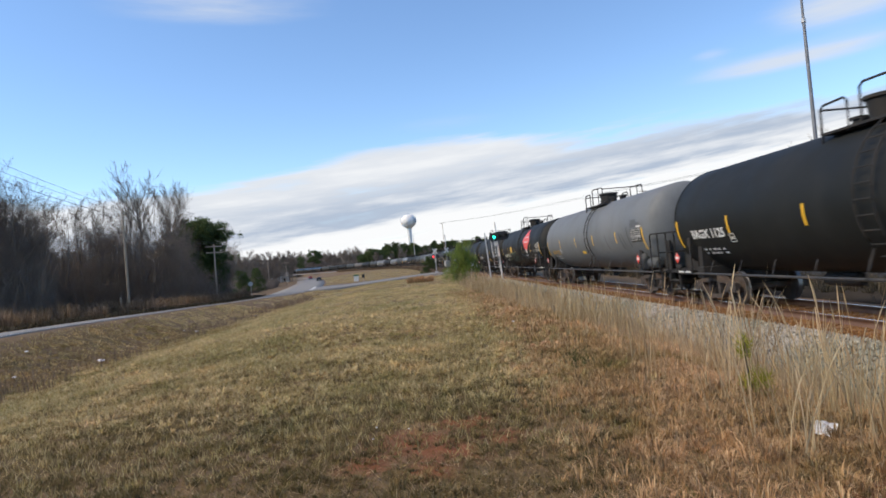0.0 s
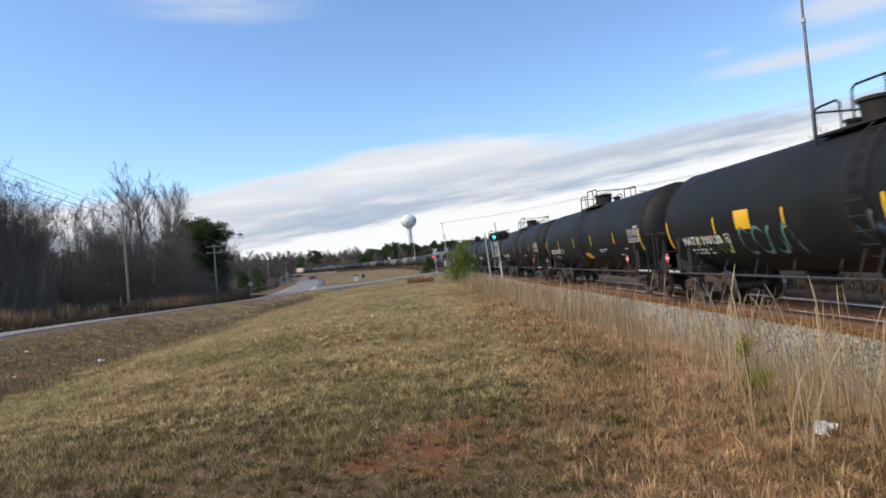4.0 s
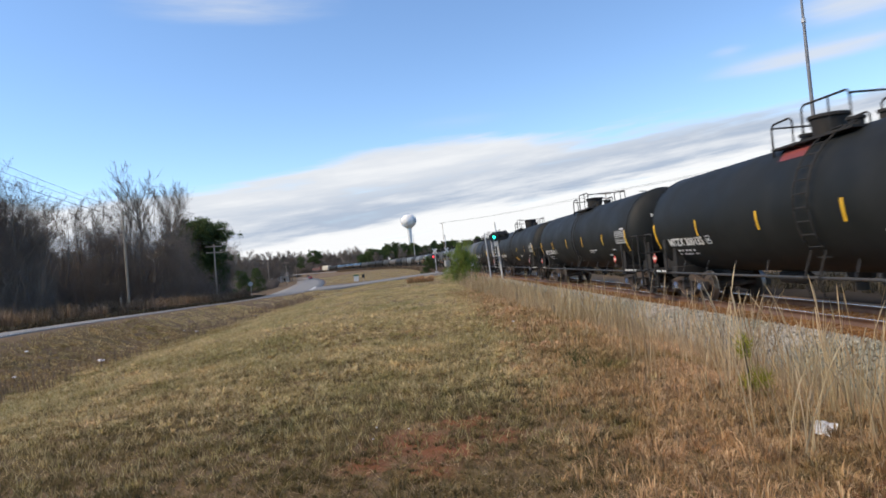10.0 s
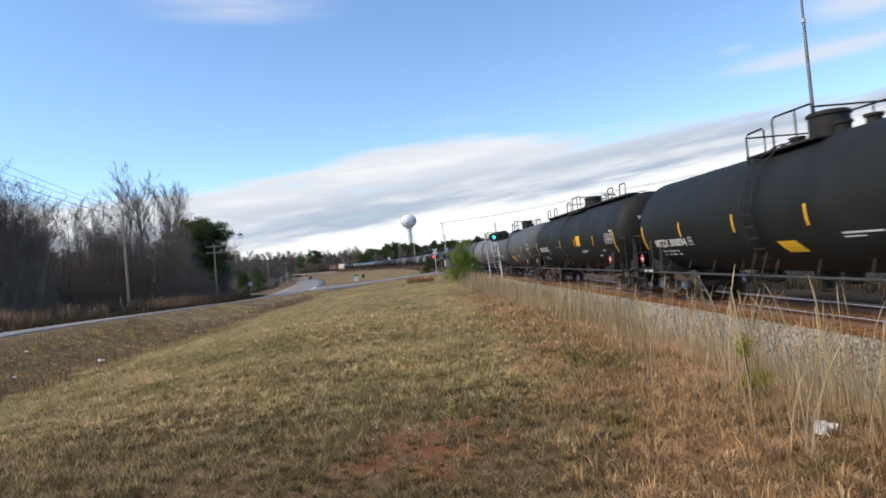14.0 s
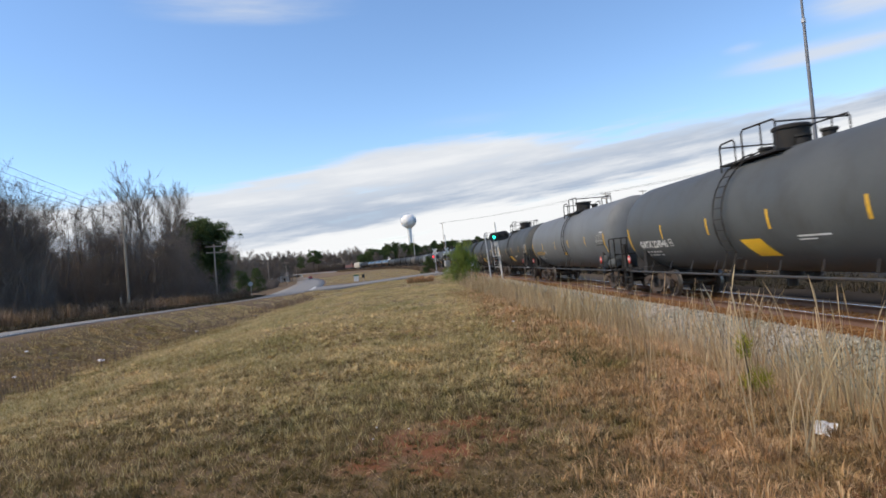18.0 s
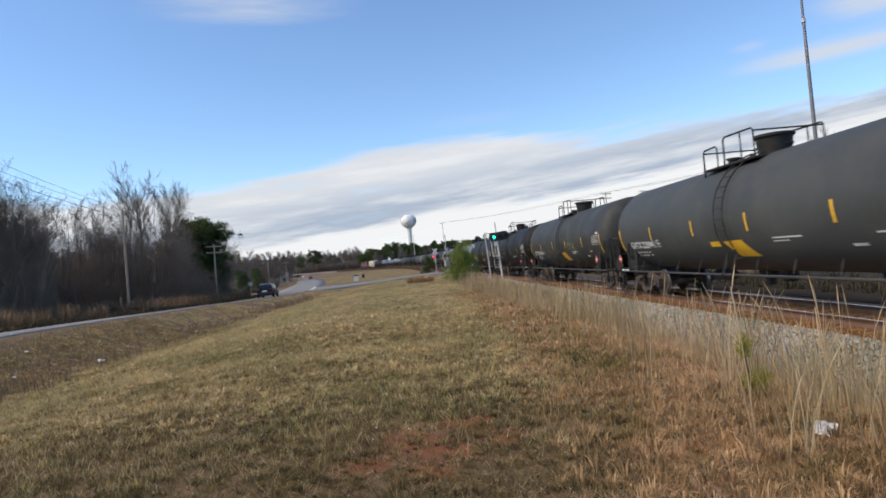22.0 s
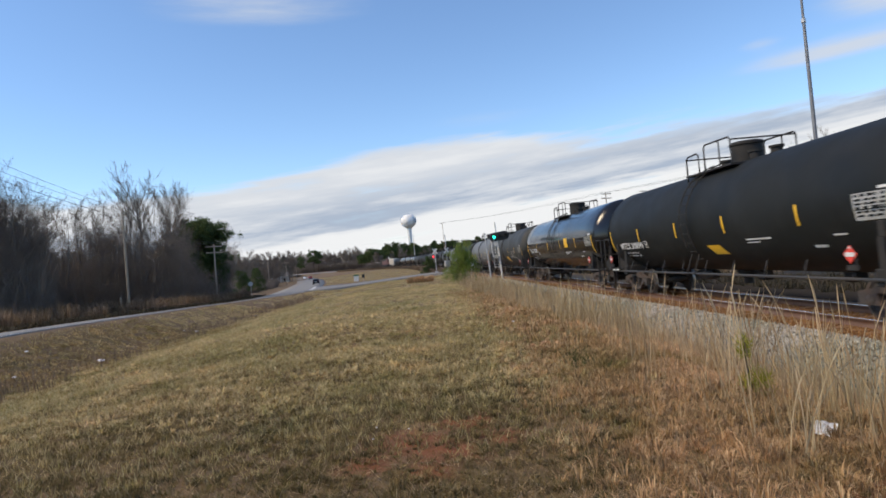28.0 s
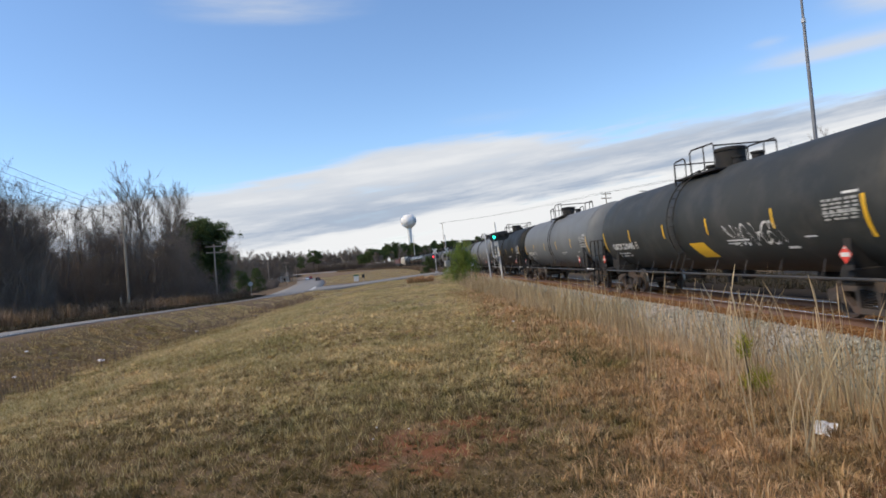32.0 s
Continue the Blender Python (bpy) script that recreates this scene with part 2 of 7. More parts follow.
def strip(name, ys, left, right, zf, material, lift, across=2, side=0.0):
    """A strip of surface along y between two edges."""
    pts = []
    for y in ys:
        a, b = left(y), right(y)
        row = [(a + (b - a) * k / across, y) for k in range(across + 1)]
        pts += [(x, yy, zf(x, yy) + lift) for x, yy in row]
    n = across + 1
    v = np.array([[float(c) for c in p] for p in pts])
    f = [(i * n + k, i * n + k + 1, (i + 1) * n + k + 1, (i + 1) * n + k) for i in range(len(ys) - 1) for k in range(across)]
    if side:
        m = len(v)
        v = np.vstack([v, v - [0, 0, side]])
        for i in range(len(ys) - 1):
            a, b = i * n, (i + 1) * n
            f += [(a, b, b + m, a + m), (a + across, a + across + m, b + across + m, b + across)]
    return quads_mesh(name, v, np.array(f), material, True)


road_ys = axis((-420, -40, 10), (-40, 150, 2.0), (150, 800, 10))
road_surface = lambda x, y: road_z(y) + 0.0 * x - 0.03 * (road_x(y) - x)
tagged(new("road", strip("road", road_ys, lambda y: road_x(y) - road_w(y), road_x, road_surface, ASPHALT, 0.0, 4, 0.5)),
       "grey worn two-lane asphalt highway with grass verges", "road", kind="structure")


# the side road leaves the highway and climbs to the level crossing
def side_road():
    rows = []
    for k in range(41):
        u = k / 40
        xa, xb = -17.6 + 25.0 * u, -22.0 + 29.0 * u
        ya = 97 + 9.0 * smooth(0, 0.8, u)
        yb = 146 - 27.0 * smooth(-0.25, 0.7, u)
        za, zb = float(road_z(ya)) * (1 - smooth(0, 1, u)) - 0.03, float(road_z(yb)) * (1 - smooth(0, 1, u)) - 0.03
        for j in range(5):
            w = j / 4
            x, y = xa + (xb - xa) * w, ya + (yb - ya) * w
            rows.append((x, y, max(za + (zb - za) * w, float(land_z(x, y)) + 0.04)))
    v = np.array(rows, float)
    m = len(v)
    f = [(i * 5 + k, i * 5 + k + 1, i * 5 + 6 + k, i * 5 + 5 + k) for i in range(40) for k in range(4)]
    v = np.vstack([v, v - [0, 0, 0.6]])
    for i in range(40):
        a, b = i * 5, i * 5 + 5
        f += [(a, b, b + m, a + m), (a + 4, a + 4 + m, b + 4 + m, b + 4)]
    return quads_mesh("side_road", v, np.array(f), ASPHALT, True)


tagged(new("side_road", side_road()), "pale asphalt side road that climbs to a level crossing", "road", kind="structure")

# paved yard beyond the line
YARD = surface("dark_yard_asphalt", (0.03, 0.026, 0.022), (0.048, 0.041, 0.034), scale=0.4, fine=30, rough=0.95, bump=0.2, depth=0.01)
YARD.node_tree.nodes["Principled BSDF"].inputs["Specular IOR Level"].default_value = 0.1
tagged(new("yard", strip("yard", axis((-40, 110, 5)), lambda y: track_x(y) + 4.6, lambda y: track_x(y) + 15, lambda x, y: rail_z(y) - 0.6, YARD, 0.0, 2, 0.6)),
       "dark asphalt service road on the far side of the line", "road", kind="structure")

# ---- the line ----
STEEL = surface("rail_steel", (0.16, 0.09, 0.06), (0.24, 0.14, 0.09), scale=4, fine=40, rough=0.6, metal=0.6, bump=0.1, depth=0.003)
SHINY = surface("polished_railhead", (0.55, 0.56, 0.58), (0.68, 0.69, 0.7), scale=3, fine=30, rough=0.22, metal=1.0, bump=0.0)
TIE = surface("tie_wood", (0.16, 0.085, 0.04), (0.25, 0.135, 0.06), scale=6, fine=50, rough=0.95, bump=0.5, depth=0.01)


def along(ss, profile, material, name, smooth_=False):
    """Sweeps a cross-section of (offset to the right, height) points along the track."""
    v, n = [], len(profile)
    for s in ss:
        x, y, z, th = (float(c) for c in track_at(s))
        v += [(x + o * math.cos(th), y + o * math.sin(th), z + h) for o, h in profile]
    f = [(i * n + k, i * n + k + 1, (i + 1) * n + k + 1, (i + 1) * n + k) for i in range(len(ss) - 1) for k in range(n - 1)]
    return quads_mesh(name, np.array(v), np.array(f), material, smooth_)


bed_s = axis((-60, 130, 1.0), (130, 760, 8))
tagged(new("track_bed", along(bed_s, [(-1.75, -0.235), (-1.5, -0.19), (0, -0.185), (1.5, -0.19), (1.75, -0.235)], RUSTY, "track_bed")),
       "rust-brown stained ballast and ties between the rails", "track bed", kind="structure")
tagged(new("ballast_shoulder", along(bed_s, [(-4.0, -0.95), (-3.25, -0.64), (-1.74, -0.24), (1.74, -0.24), (3.3, -0.64), (4.0, -0.95)], BALLAST, "ballast_shoulder")),
       "pale grey crushed-stone ballast shoulder beside the line", "ballast", kind="structure")
tagged(new("far_shoulder", along(bed_s, [(1.6, -0.21), (3.3, -0.6), (5.2, -0.66)], RUSTY, "far_shoulder")),
       "rust-brown ballast beyond the far rail", "ballast", kind="structure")
for o in (-0.755, 0.755):
    rail = tagged(new("rail", along(bed_s, [(o - 0.07, -0.18), (o - 0.07, -0.16), (o - 0.012, -0.14), (o - 0.012, -0.045), (o - 0.036, -0.035), (o - 0.036, -0.003),
                                         (o + 0.036, -0.003), (o + 0.036, -0.035), (o + 0.012, -0.045), (o + 0.012, -0.14), (o + 0.07, -0.16), (o + 0.07, -0.18)], STEEL, "rail")),
                  "rusty steel rail with a polished running head", "rail", "rails of the line", "structure")
    part("railhead", along(bed_s, [(o - 0.03, -0.001), (o + 0.03, -0.001)], SHINY, "railhead"), rail, "polished steel running surface")


# ties under the rails
bm = bmesh.new()
bm_box(bm, -1.3, 1.3, -0.115, 0.115, -0.1, 0.0, 0.012)
TIE_MESH = bm_done("tie", bm, TIE)
bed = bpy.data.objects["track_bed"]
tie_rng = random.Random(5)
for k in range(150):
    x, y, z, th = (float(c) for c in track_at(-8 + k * 0.52))
    part("tie", TIE_MESH, bed, "", pose(x + tie_rng.uniform(-0.04, 0.04), y, z - 0.168 + tie_rng.uniform(-0.008, 0.008), 0, 0, math.degrees(th) + tie_rng.uniform(-1, 1)))


def stones(name, n, s0, s1, o0, o1, size, material, label, seed):
    """Crushed stone: small uneven blocks strewn on the shoulder and between the ties."""
    g = np.random.RandomState(seed)
    s = s0 + (s1 - s0) * g.uniform(0, 1, n) ** 1.5
    o = g.uniform(o0, o1, n)
    x, y, z, th = track_at(s)
    h = np.interp(np.abs(o), [0, 1.5, 1.75, 3.25, 4.0], [-0.185, -0.19, -0.235, -0.64, -0.95])
    h = np.maximum(h + z, land_z(x + o, y))
    c = np.c_[x + o * np.cos(th), y + o * np.sin(th), h + size * 0.2]
    octa = np.array([(1, 0, 0), (0, 1, 0), (-1, 0, 0), (0, -1, 0), (0, 0, 1), (0, 0, -1)], float)
    tri = np.array([(0, 1, 4), (1, 2, 4), (2, 3, 4), (3, 0, 4), (1, 0, 5), (2, 1, 5), (3, 2, 5), (0, 3, 5)])
    v = octa[None] * g.uniform(0.5, 1.2, (n, 6, 1)) * size * 0.5 * g.uniform(0.6, 1.4, (n, 1, 1))
    a, b = g.uniform(0, 6.28, n), g.uniform(-0.6, 0.6, n)
    ca, sa, cb, sb = np.cos(a), np.sin(a), np.cos(b), np.sin(b)
    R = np.stack([np.stack([ca, -sa * cb, sa * sb], 1), np.stack([sa, ca * cb, -ca * sb], 1), np.stack([0 * a, sb, cb], 1)], 1)
    v = np.einsum("nij,nkj->nki", R, v) + c[:, None]
    f = (np.arange(n) * 6)[:, None, None] + tri[None]
    tagged(new(name, quads_mesh(name, v.reshape(-1, 3), f.reshape(-1, 3), material)), label, "ballast", kind="stuff")


STONE = leafy("crushed_stone", [(0.235, 0.222, 0.197), (0.34, 0.321, 0.287), (0.275, 0.259, 0.232), (0.47, 0.446, 0.405), (0.13, 0.121, 0.107)], 0.9, 0)
RUST_STONE = leafy("rusty_stone", [(0.165, 0.082, 0.032), (0.225, 0.118, 0.048), (0.13, 0.062, 0.025), (0.27, 0.15, 0.067)], 0.9, 0)
stones("ballast_stones", 56000, 4, 60, -3.5, -1.6, 0.075, STONE, "pale grey crushed-stone ballast", 6)
stones("rusty_ballast_stones", 22000, 4, 50, -1.75, 1.5, 0.06, RUST_STONE, "rust-stained ballast stones between the ties", 7)

# ---- the tank train ----
def paint(name, a, b, rough, dirt, amount, metal=0.0):
    return surface(name, a, b, scale=0.9, fine=35, rough=rough, bump=0.04, depth=0.002, vary=0.12, stretch=(1, 0.6, 0.5), dirt=dirt, dirt_scale=1.3, dirt_amount=amount, metal=metal)


PAINT = {
    "black": paint("black_tank_paint", (0.0095, 0.0105, 0.0098), (0.015, 0.0165, 0.0155), 0.6, (0.034, 0.033, 0.031), 0.3),
    "gloss": paint("glossy_black_tank_paint", (0.008, 0.008, 0.009), (0.012, 0.012, 0.013), 0.16, (0.02, 0.02, 0.02), 0.3),
    "charcoal": paint("charcoal_tank_paint", (0.03, 0.033, 0.032), (0.046, 0.049, 0.047), 0.58, (0.11, 0.10, 0.09), 0.4),
    "grey": paint("grey_tank_paint", (0.125, 0.135, 0.141), (0.16, 0.17, 0.176), 0.55, (0.075, 0.074, 0.07), 0.35),
    "lead": paint("lead_grey_tank_paint", (0.047, 0.051, 0.051), (0.067, 0.072, 0.07), 0.56, (0.1, 0.095, 0.088), 0.4),
    "slate": paint("slate_grey_tank_paint", (0.066, 0.072, 0.074), (0.092, 0.099, 0.1), 0.55, (0.05, 0.047, 0.042), 0.5),
    "brown": paint("dusty_grey_brown_tank_paint", (0.085, 0.078, 0.07), (0.12, 0.11, 0.1), 0.6, (0.15, 0.13, 0.11), 0.5),
}
for k in ("black", "charcoal", "lead", "grey", "slate", "brown"):
    PAINT[k].node_tree.nodes["Principled BSDF"].inputs["Specular IOR Level"].default_value = 0.22
FRAME = surface("dirty_black_steel", (0.011, 0.0107, 0.0103), (0.023, 0.021, 0.019), scale=4, fine=30, rough=0.8, bump=0.15, depth=0.004, dirt=(0.06, 0.043, 0.031), dirt_scale=2.0, dirt_amount=0.35)
RAILING = surface("worn_grey_handrail", (0.03, 0.03, 0.03), (0.06, 0.057, 0.053), scale=4, fine=30, rough=0.5, bump=0.05, depth=0.002, dirt=(0.09, 0.06, 0.04), dirt_scale=2.0, dirt_amount=0.4)
TRUCK = surface("rusty_cast_steel", (0.045, 0.037, 0.032), (0.092, 0.075, 0.063), scale=4, fine=30, rough=0.85, bump=0.2, depth=0.006, dirt=(0.1, 0.048, 0.027), dirt_scale=2.5, dirt_amount=0.5)
TREAD = surface("bright_wheel_tread", (0.24, 0.22, 0.2), (0.36, 0.34, 0.32), scale=4, fine=30, rough=0.4, metal=0.9, bump=0)
YELLOW = surface("yellow_reflective_film", (0.75, 0.42, 0.02), (0.85, 0.5, 0.03), scale=3, fine=40, rough=0.4, bump=0)
WHITE = surface("white_stencil_paint", (0.55, 0.55, 0.53), (0.72, 0.72, 0.7), scale=5, fine=40, rough=0.6, bump=0)
PLATE = surface("worn_white_plate", (0.33, 0.33, 0.31), (0.43, 0.43, 0.41), scale=5, fine=40, rough=0.6, bump=0)
GOLD = surface("yellow_stencil_paint", (0.36, 0.22, 0.05), (0.5, 0.3, 0.07), scale=5, fine=40, rough=0.6, bump=0)
RED = surface("red_film", (0.62, 0.05, 0.035), (0.75, 0.08, 0.05), scale=3, fine=40, rough=0.45, bump=0)
BLUE_CAP = surface("blue_bearing_cap", (0.06, 0.11, 0.22), (0.16, 0.22, 0.34), scale=5, fine=20, rough=0.5, bump=0)
CAR_L, TANK_R, TANK_Z, TANK_H = 18.56, 1.6, 2.5, 8.0   # pitch of the cars, radius, axis height, half length of the straight shell


def shell_point(ang, y, lift=0.0):
    """A point of the shell on the side that faces the bank; ang: degrees up from the axis."""
    a = radians(ang)
    return (-(TANK_R + lift) * math.cos(a), y, TANK_Z + (TANK_R + lift) * math.sin(a))


def shell_mesh(material):
    bm = bmesh.new()
    prof = [(0.0, -TANK_H - 0.62)]
    for k in range(1, 9):
        a = k / 8 * math.pi / 2
        prof.append((TANK_R * math.sin(a) ** 0.8, -TANK_H - 0.62 * math.cos(a)))
    ys = np.linspace(-TANK_H, TANK_H, 13)[1:]
    prof += [(TANK_R, float(y)) for y in ys]
    for k in range(7, -1, -1):
        a = k / 8 * math.pi / 2
        prof.append((TANK_R * math.sin(a) ** 0.8, TANK_H + 0.62 * math.cos(a)))
    bm_lathe(bm, prof, "y", (0, 0, TANK_Z), 48)
    bmesh.ops.recalc_face_normals(bm, faces=bm.faces)
    return bm_done("shell", bm, material, True, 60)


def seam_mesh(material, y, w=0.025, lift=0.012):
    bm = bmesh.new()
    bm_lathe(bm, [(TANK_R - 0.01, y - w), (TANK_R + lift, y - w), (TANK_R + lift, y + w), (TANK_R - 0.01, y + w)], "y", (0, 0, TANK_Z), 48)
    bmesh.ops.recalc_face_normals(bm, faces=bm.faces)
    return bm_done("seam", bm, material, True)


def film_mesh(y0, y1, a0, a1, material, lift=0.006, rows=4, skew=0.0):
    """A film stuck on the shell between two angles; skew moves its top along the car."""
    v, f = [], []
    for i in range(rows + 1):
        a = a0 + (a1 - a0) * i / rows
        k = skew * i / rows
        v += [shell_point(a, y0 + k, lift), shell_point(a, y1 + k, lift)]
    f = [(2 * i, 2 * i + 2, 2 * i + 3, 2 * i + 1) for i in range(rows)]
    return mesh_of("film", v, f, material)


def diamond_mesh(y, ang, half, material, lift=0.006, rows=8):
    v, f = [], []
    da = math.degrees(half * 0.78 / TANK_R)
    for i in range(rows + 1):
        u = -1 + 2 * i / rows
        w = half * 1.06 * (1 - abs(u)) + 0.001
        v += [shell_point(ang + u * da, y - w, lift), shell_point(ang + u * da, y + w, lift)]
    f = [(2 * i, 2 * i + 2, 2 * i + 3, 2 * i + 1) for i in range(rows)]
    return mesh_of("diamond", v, f, material)


def bars_mesh(rects, material, lift=0.007):
    """Rectangles (y0, y1, angle0, angle1) on the shell in one stencil."""
    v, f = [], []
    for y0, y1, a0, a1 in rects:
        n = len(v)
        v += [shell_point(a0, y0, lift), shell_point(a0, y1, lift), shell_point(a1, y1, lift), shell_point(a1, y0, lift)]
        f.append((n, n + 3, n + 2, n + 1))
    return mesh_of("stencil", v, f, material)


def lettering_mesh(text, y_left, ang, height, material, lift=0.014):
    """Words wrapped on the shell; read from the bank they run from the far end towards the near end."""
    cu = bpy.data.curves.new("lettering", "FONT")
    cu.body, cu.size, cu.resolution_u, cu.offset = text, height / 0.7, 2, 0.012
    ob = new("lettering", cu)
    me = ob.evaluated_get(bpy.context.evaluated_depsgraph_get()).to_mesh()
    co = np.empty(len(me.vertices) * 3)
    me.vertices.foreach_get("co", co)
    co = co.reshape(-1, 3)
    faces = [tuple(p.vertices) for p in me.polygons]
    v = [shell_point(ang + math.degrees(c[1] / TANK_R), y_left - c[0] * 1.12, lift) for c in co]
    ob.to_mesh_clear()
    bpy.data.objects.remove(ob)
    return mesh_of("lettering", v, faces, material)


def head_point(x, z, lift=0.012):
    """A point of the dished head at the near end."""
    r = min(math.hypot(x, z - TANK_Z) / TANK_R, 1.0)
    return (x, -TANK_H - 0.62 * math.cos(math.asin(r ** 1.25)) - lift, z)


def bars_on_head(rects, material):
    v, f = [], []
    for x0, x1, z0, z1 in rects:
        n = len(v)
        v += [head_point(x0, z0), head_point(x1, z0), head_point(x1, z1), head_point(x0, z1)]
        f.append((n, n + 1, n + 2, n + 3))
    return mesh_of("stencil", v, f, material)


def head_lettering(text, x0, z0, height, material):
    """A word on the dished head."""
    cu = bpy.data.curves.new("lettering", "FONT")
    cu.body, cu.size, cu.resolution_u, cu.offset = text, height / 0.7, 2, 0.008
    ob = new("lettering", cu)
    me = ob.evaluated_get(bpy.context.evaluated_depsgraph_get()).to_mesh()
    v = [head_point(x0 + p.co.x, z0 + p.co.y, 0.02) for p in me.vertices]
    faces = [tuple(p.vertices) for p in me.polygons]
    ob.to_mesh_clear()
    bpy.data.objects.remove(ob)
    return mesh_of("lettering", v, faces, material)


def wheelset_mesh():
    bm = bmesh.new()
    for sx in (-1, 1):
        c = sx * 0.755
        prof = [(0.0, c + sx * 0.07), (0.13, c + sx * 0.07), (0.15, c + sx * 0.03), (0.36, c + sx * 0.02), (0.39, c + sx * 0.065), (0.452, c + sx * 0.065),
                (0.457, c - sx * 0.04), (0.485, c - sx * 0.05), (0.485, c - sx * 0.075), (0.38, c - sx * 0.075), (0.15, c - sx * 0.03), (0.09, c - sx * 0.05), (0.09, 0)]
        bm_lathe(bm, prof, "x", (0, 0, 0), 24)
        for k in range(3):
            a = k * math.tau / 3
            bm_box(bm, c + sx * 0.03, c + sx * 0.055, 0.2, 0.3, -0.05, 0.05, 0, Matrix.Rotation(a, 4, "X"))
    bmesh.ops.recalc_face_normals(bm, faces=bm.faces)
    me = bm_done("wheelset", bm, TRUCK, True)
    me.materials.append(TREAD)
    for p in me.polygons:
        if math.hypot(p.center[1], p.center[2]) > 0.445 and abs(p.center[0]) < 0.84:
            p.material_index = 1
    return me


def side_frame_mesh():
    """A cast bogie side frame: a truss with two windows and a spring nest, seen from the side."""
    bm = bmesh.new()
    out = [(-1.22, 0.62), (-1.2, 0.36), (-0.62, 0.36), (-0.42, 0.16), (0.42, 0.16), (0.62, 0.36), (1.2, 0.36), (1.22, 0.62), (0.8, 0.7), (0.5, 0.82), (-0.5, 0.82), (-0.8, 0.7)]
    w1 = [(-0.72, 0.6), (-0.66, 0.47), (-0.45, 0.3), (-0.34, 0.3), (-0.34, 0.62)]
    w2 = [(-y, z) for y, z in w1[::-1]]
    w3 = [(-0.24, 0.66), (-0.24, 0.28), (0.24, 0.28), (0.24, 0.66)]
    import_verts = []
    for x in (-0.07, 0.07):
        loops = []
        for lp in (out, w1, w2, w3):
            vs = [bm.verts.new((x, y, z)) for y, z in lp]
            es = [bm.edges.new((vs[i], vs[(i + 1) % len(vs)])) for i in range(len(vs))]
            loops.append((vs, es))
        bmesh.ops.triangle_fill(bm, use_beauty=True, edges=[e for _, es in loops for e in es])
        import_verts.append([vs for vs, _ in loops])
    for a, b in zip(*import_verts):
        for i in range(len(a)):
            j = (i + 1) % len(a)
            bm.faces.new((a[i], a[j], b[j], b[i]))
    bmesh.ops.recalc_face_normals(bm, faces=bm.faces)
    return bm_done("side_frame", bm, TRUCK)


def springs_mesh():
    bm = bmesh.new()
    for y in (-0.15, 0.0, 0.15):
        for k in range(7):
            z = 0.3 + k * 0.05
            bm_lathe(bm, [(0.045, z), (0.075, z + 0.012), (0.045, z + 0.025)], "z", (0, y, 0), 10)
    return bm_done("springs", bm, TRUCK, True)


def bearing_mesh(material):
    bm = bmesh.new()
    for y in (0.0,):
        bm_lathe(bm, [(0.0, -0.13), (0.05, -0.13), (0.065, -0.11), (0.1, -0.1), (0.11, 0.0)], "x", (0, y, 0.457), 14)
    return bm_done("bearing", bm, material, True)


def bolster_mesh():
    bm = bmesh.new()
    bm_box(bm, -1.0, 1.0, -0.17, 0.17, 0.45, 0.78, 0.03)
    bm_box(bm, -0.95, 0.95, -0.3, -0.24, 0.3, 0.4)
    bm_box(bm, -0.95, 0.95, 0.24, 0.3, 0.3, 0.4)
    return bm_done("bolster", bm, TRUCK)


BOGIE = {"wheelset": wheelset_mesh(), "side_frame": side_frame_mesh(), "springs": springs_mesh(), "bolster": bolster_mesh(),
         "bearing": bearing_mesh(TRUCK), "blue": bearing_mesh(BLUE_CAP)}


def bogie(parent, y, wheels, blue=False):
    """A two-axle bogie; wheels collects the wheelsets, which turn."""
    b = part("bogie", BOGIE["bolster"], parent, "rusty two-axle freight bogie", Matrix.Translation((0, y, 0)))
    for x in (-1.0, 1.0):
        part("side_frame", BOGIE["side_frame"], b, "", Matrix.Translation((x, 0, 0)))
        tagged(part("spring_nest", BOGIE["springs"], b, "", Matrix.Translation((x, 0, 0))), kind="stuff")
        for dy in (-0.89, 0.89):
            part("bearing_cap", BOGIE["blue" if blue and x < 0 else "bearing"], b, "blue bearing cap" if blue and x < 0 else "",
                 Matrix.Translation((x, dy, 0)) @ Matrix.Rotation(math.pi if x > 0 else 0, 4, "Z"))
    for dy in (-0.89, 0.89):
        w = part("wheelset", BOGIE["wheelset"], b, "rusty wheelset with bright treads", Matrix.Translation((0, dy, 0.457)))
        wheels.append((w, dy))
    return b


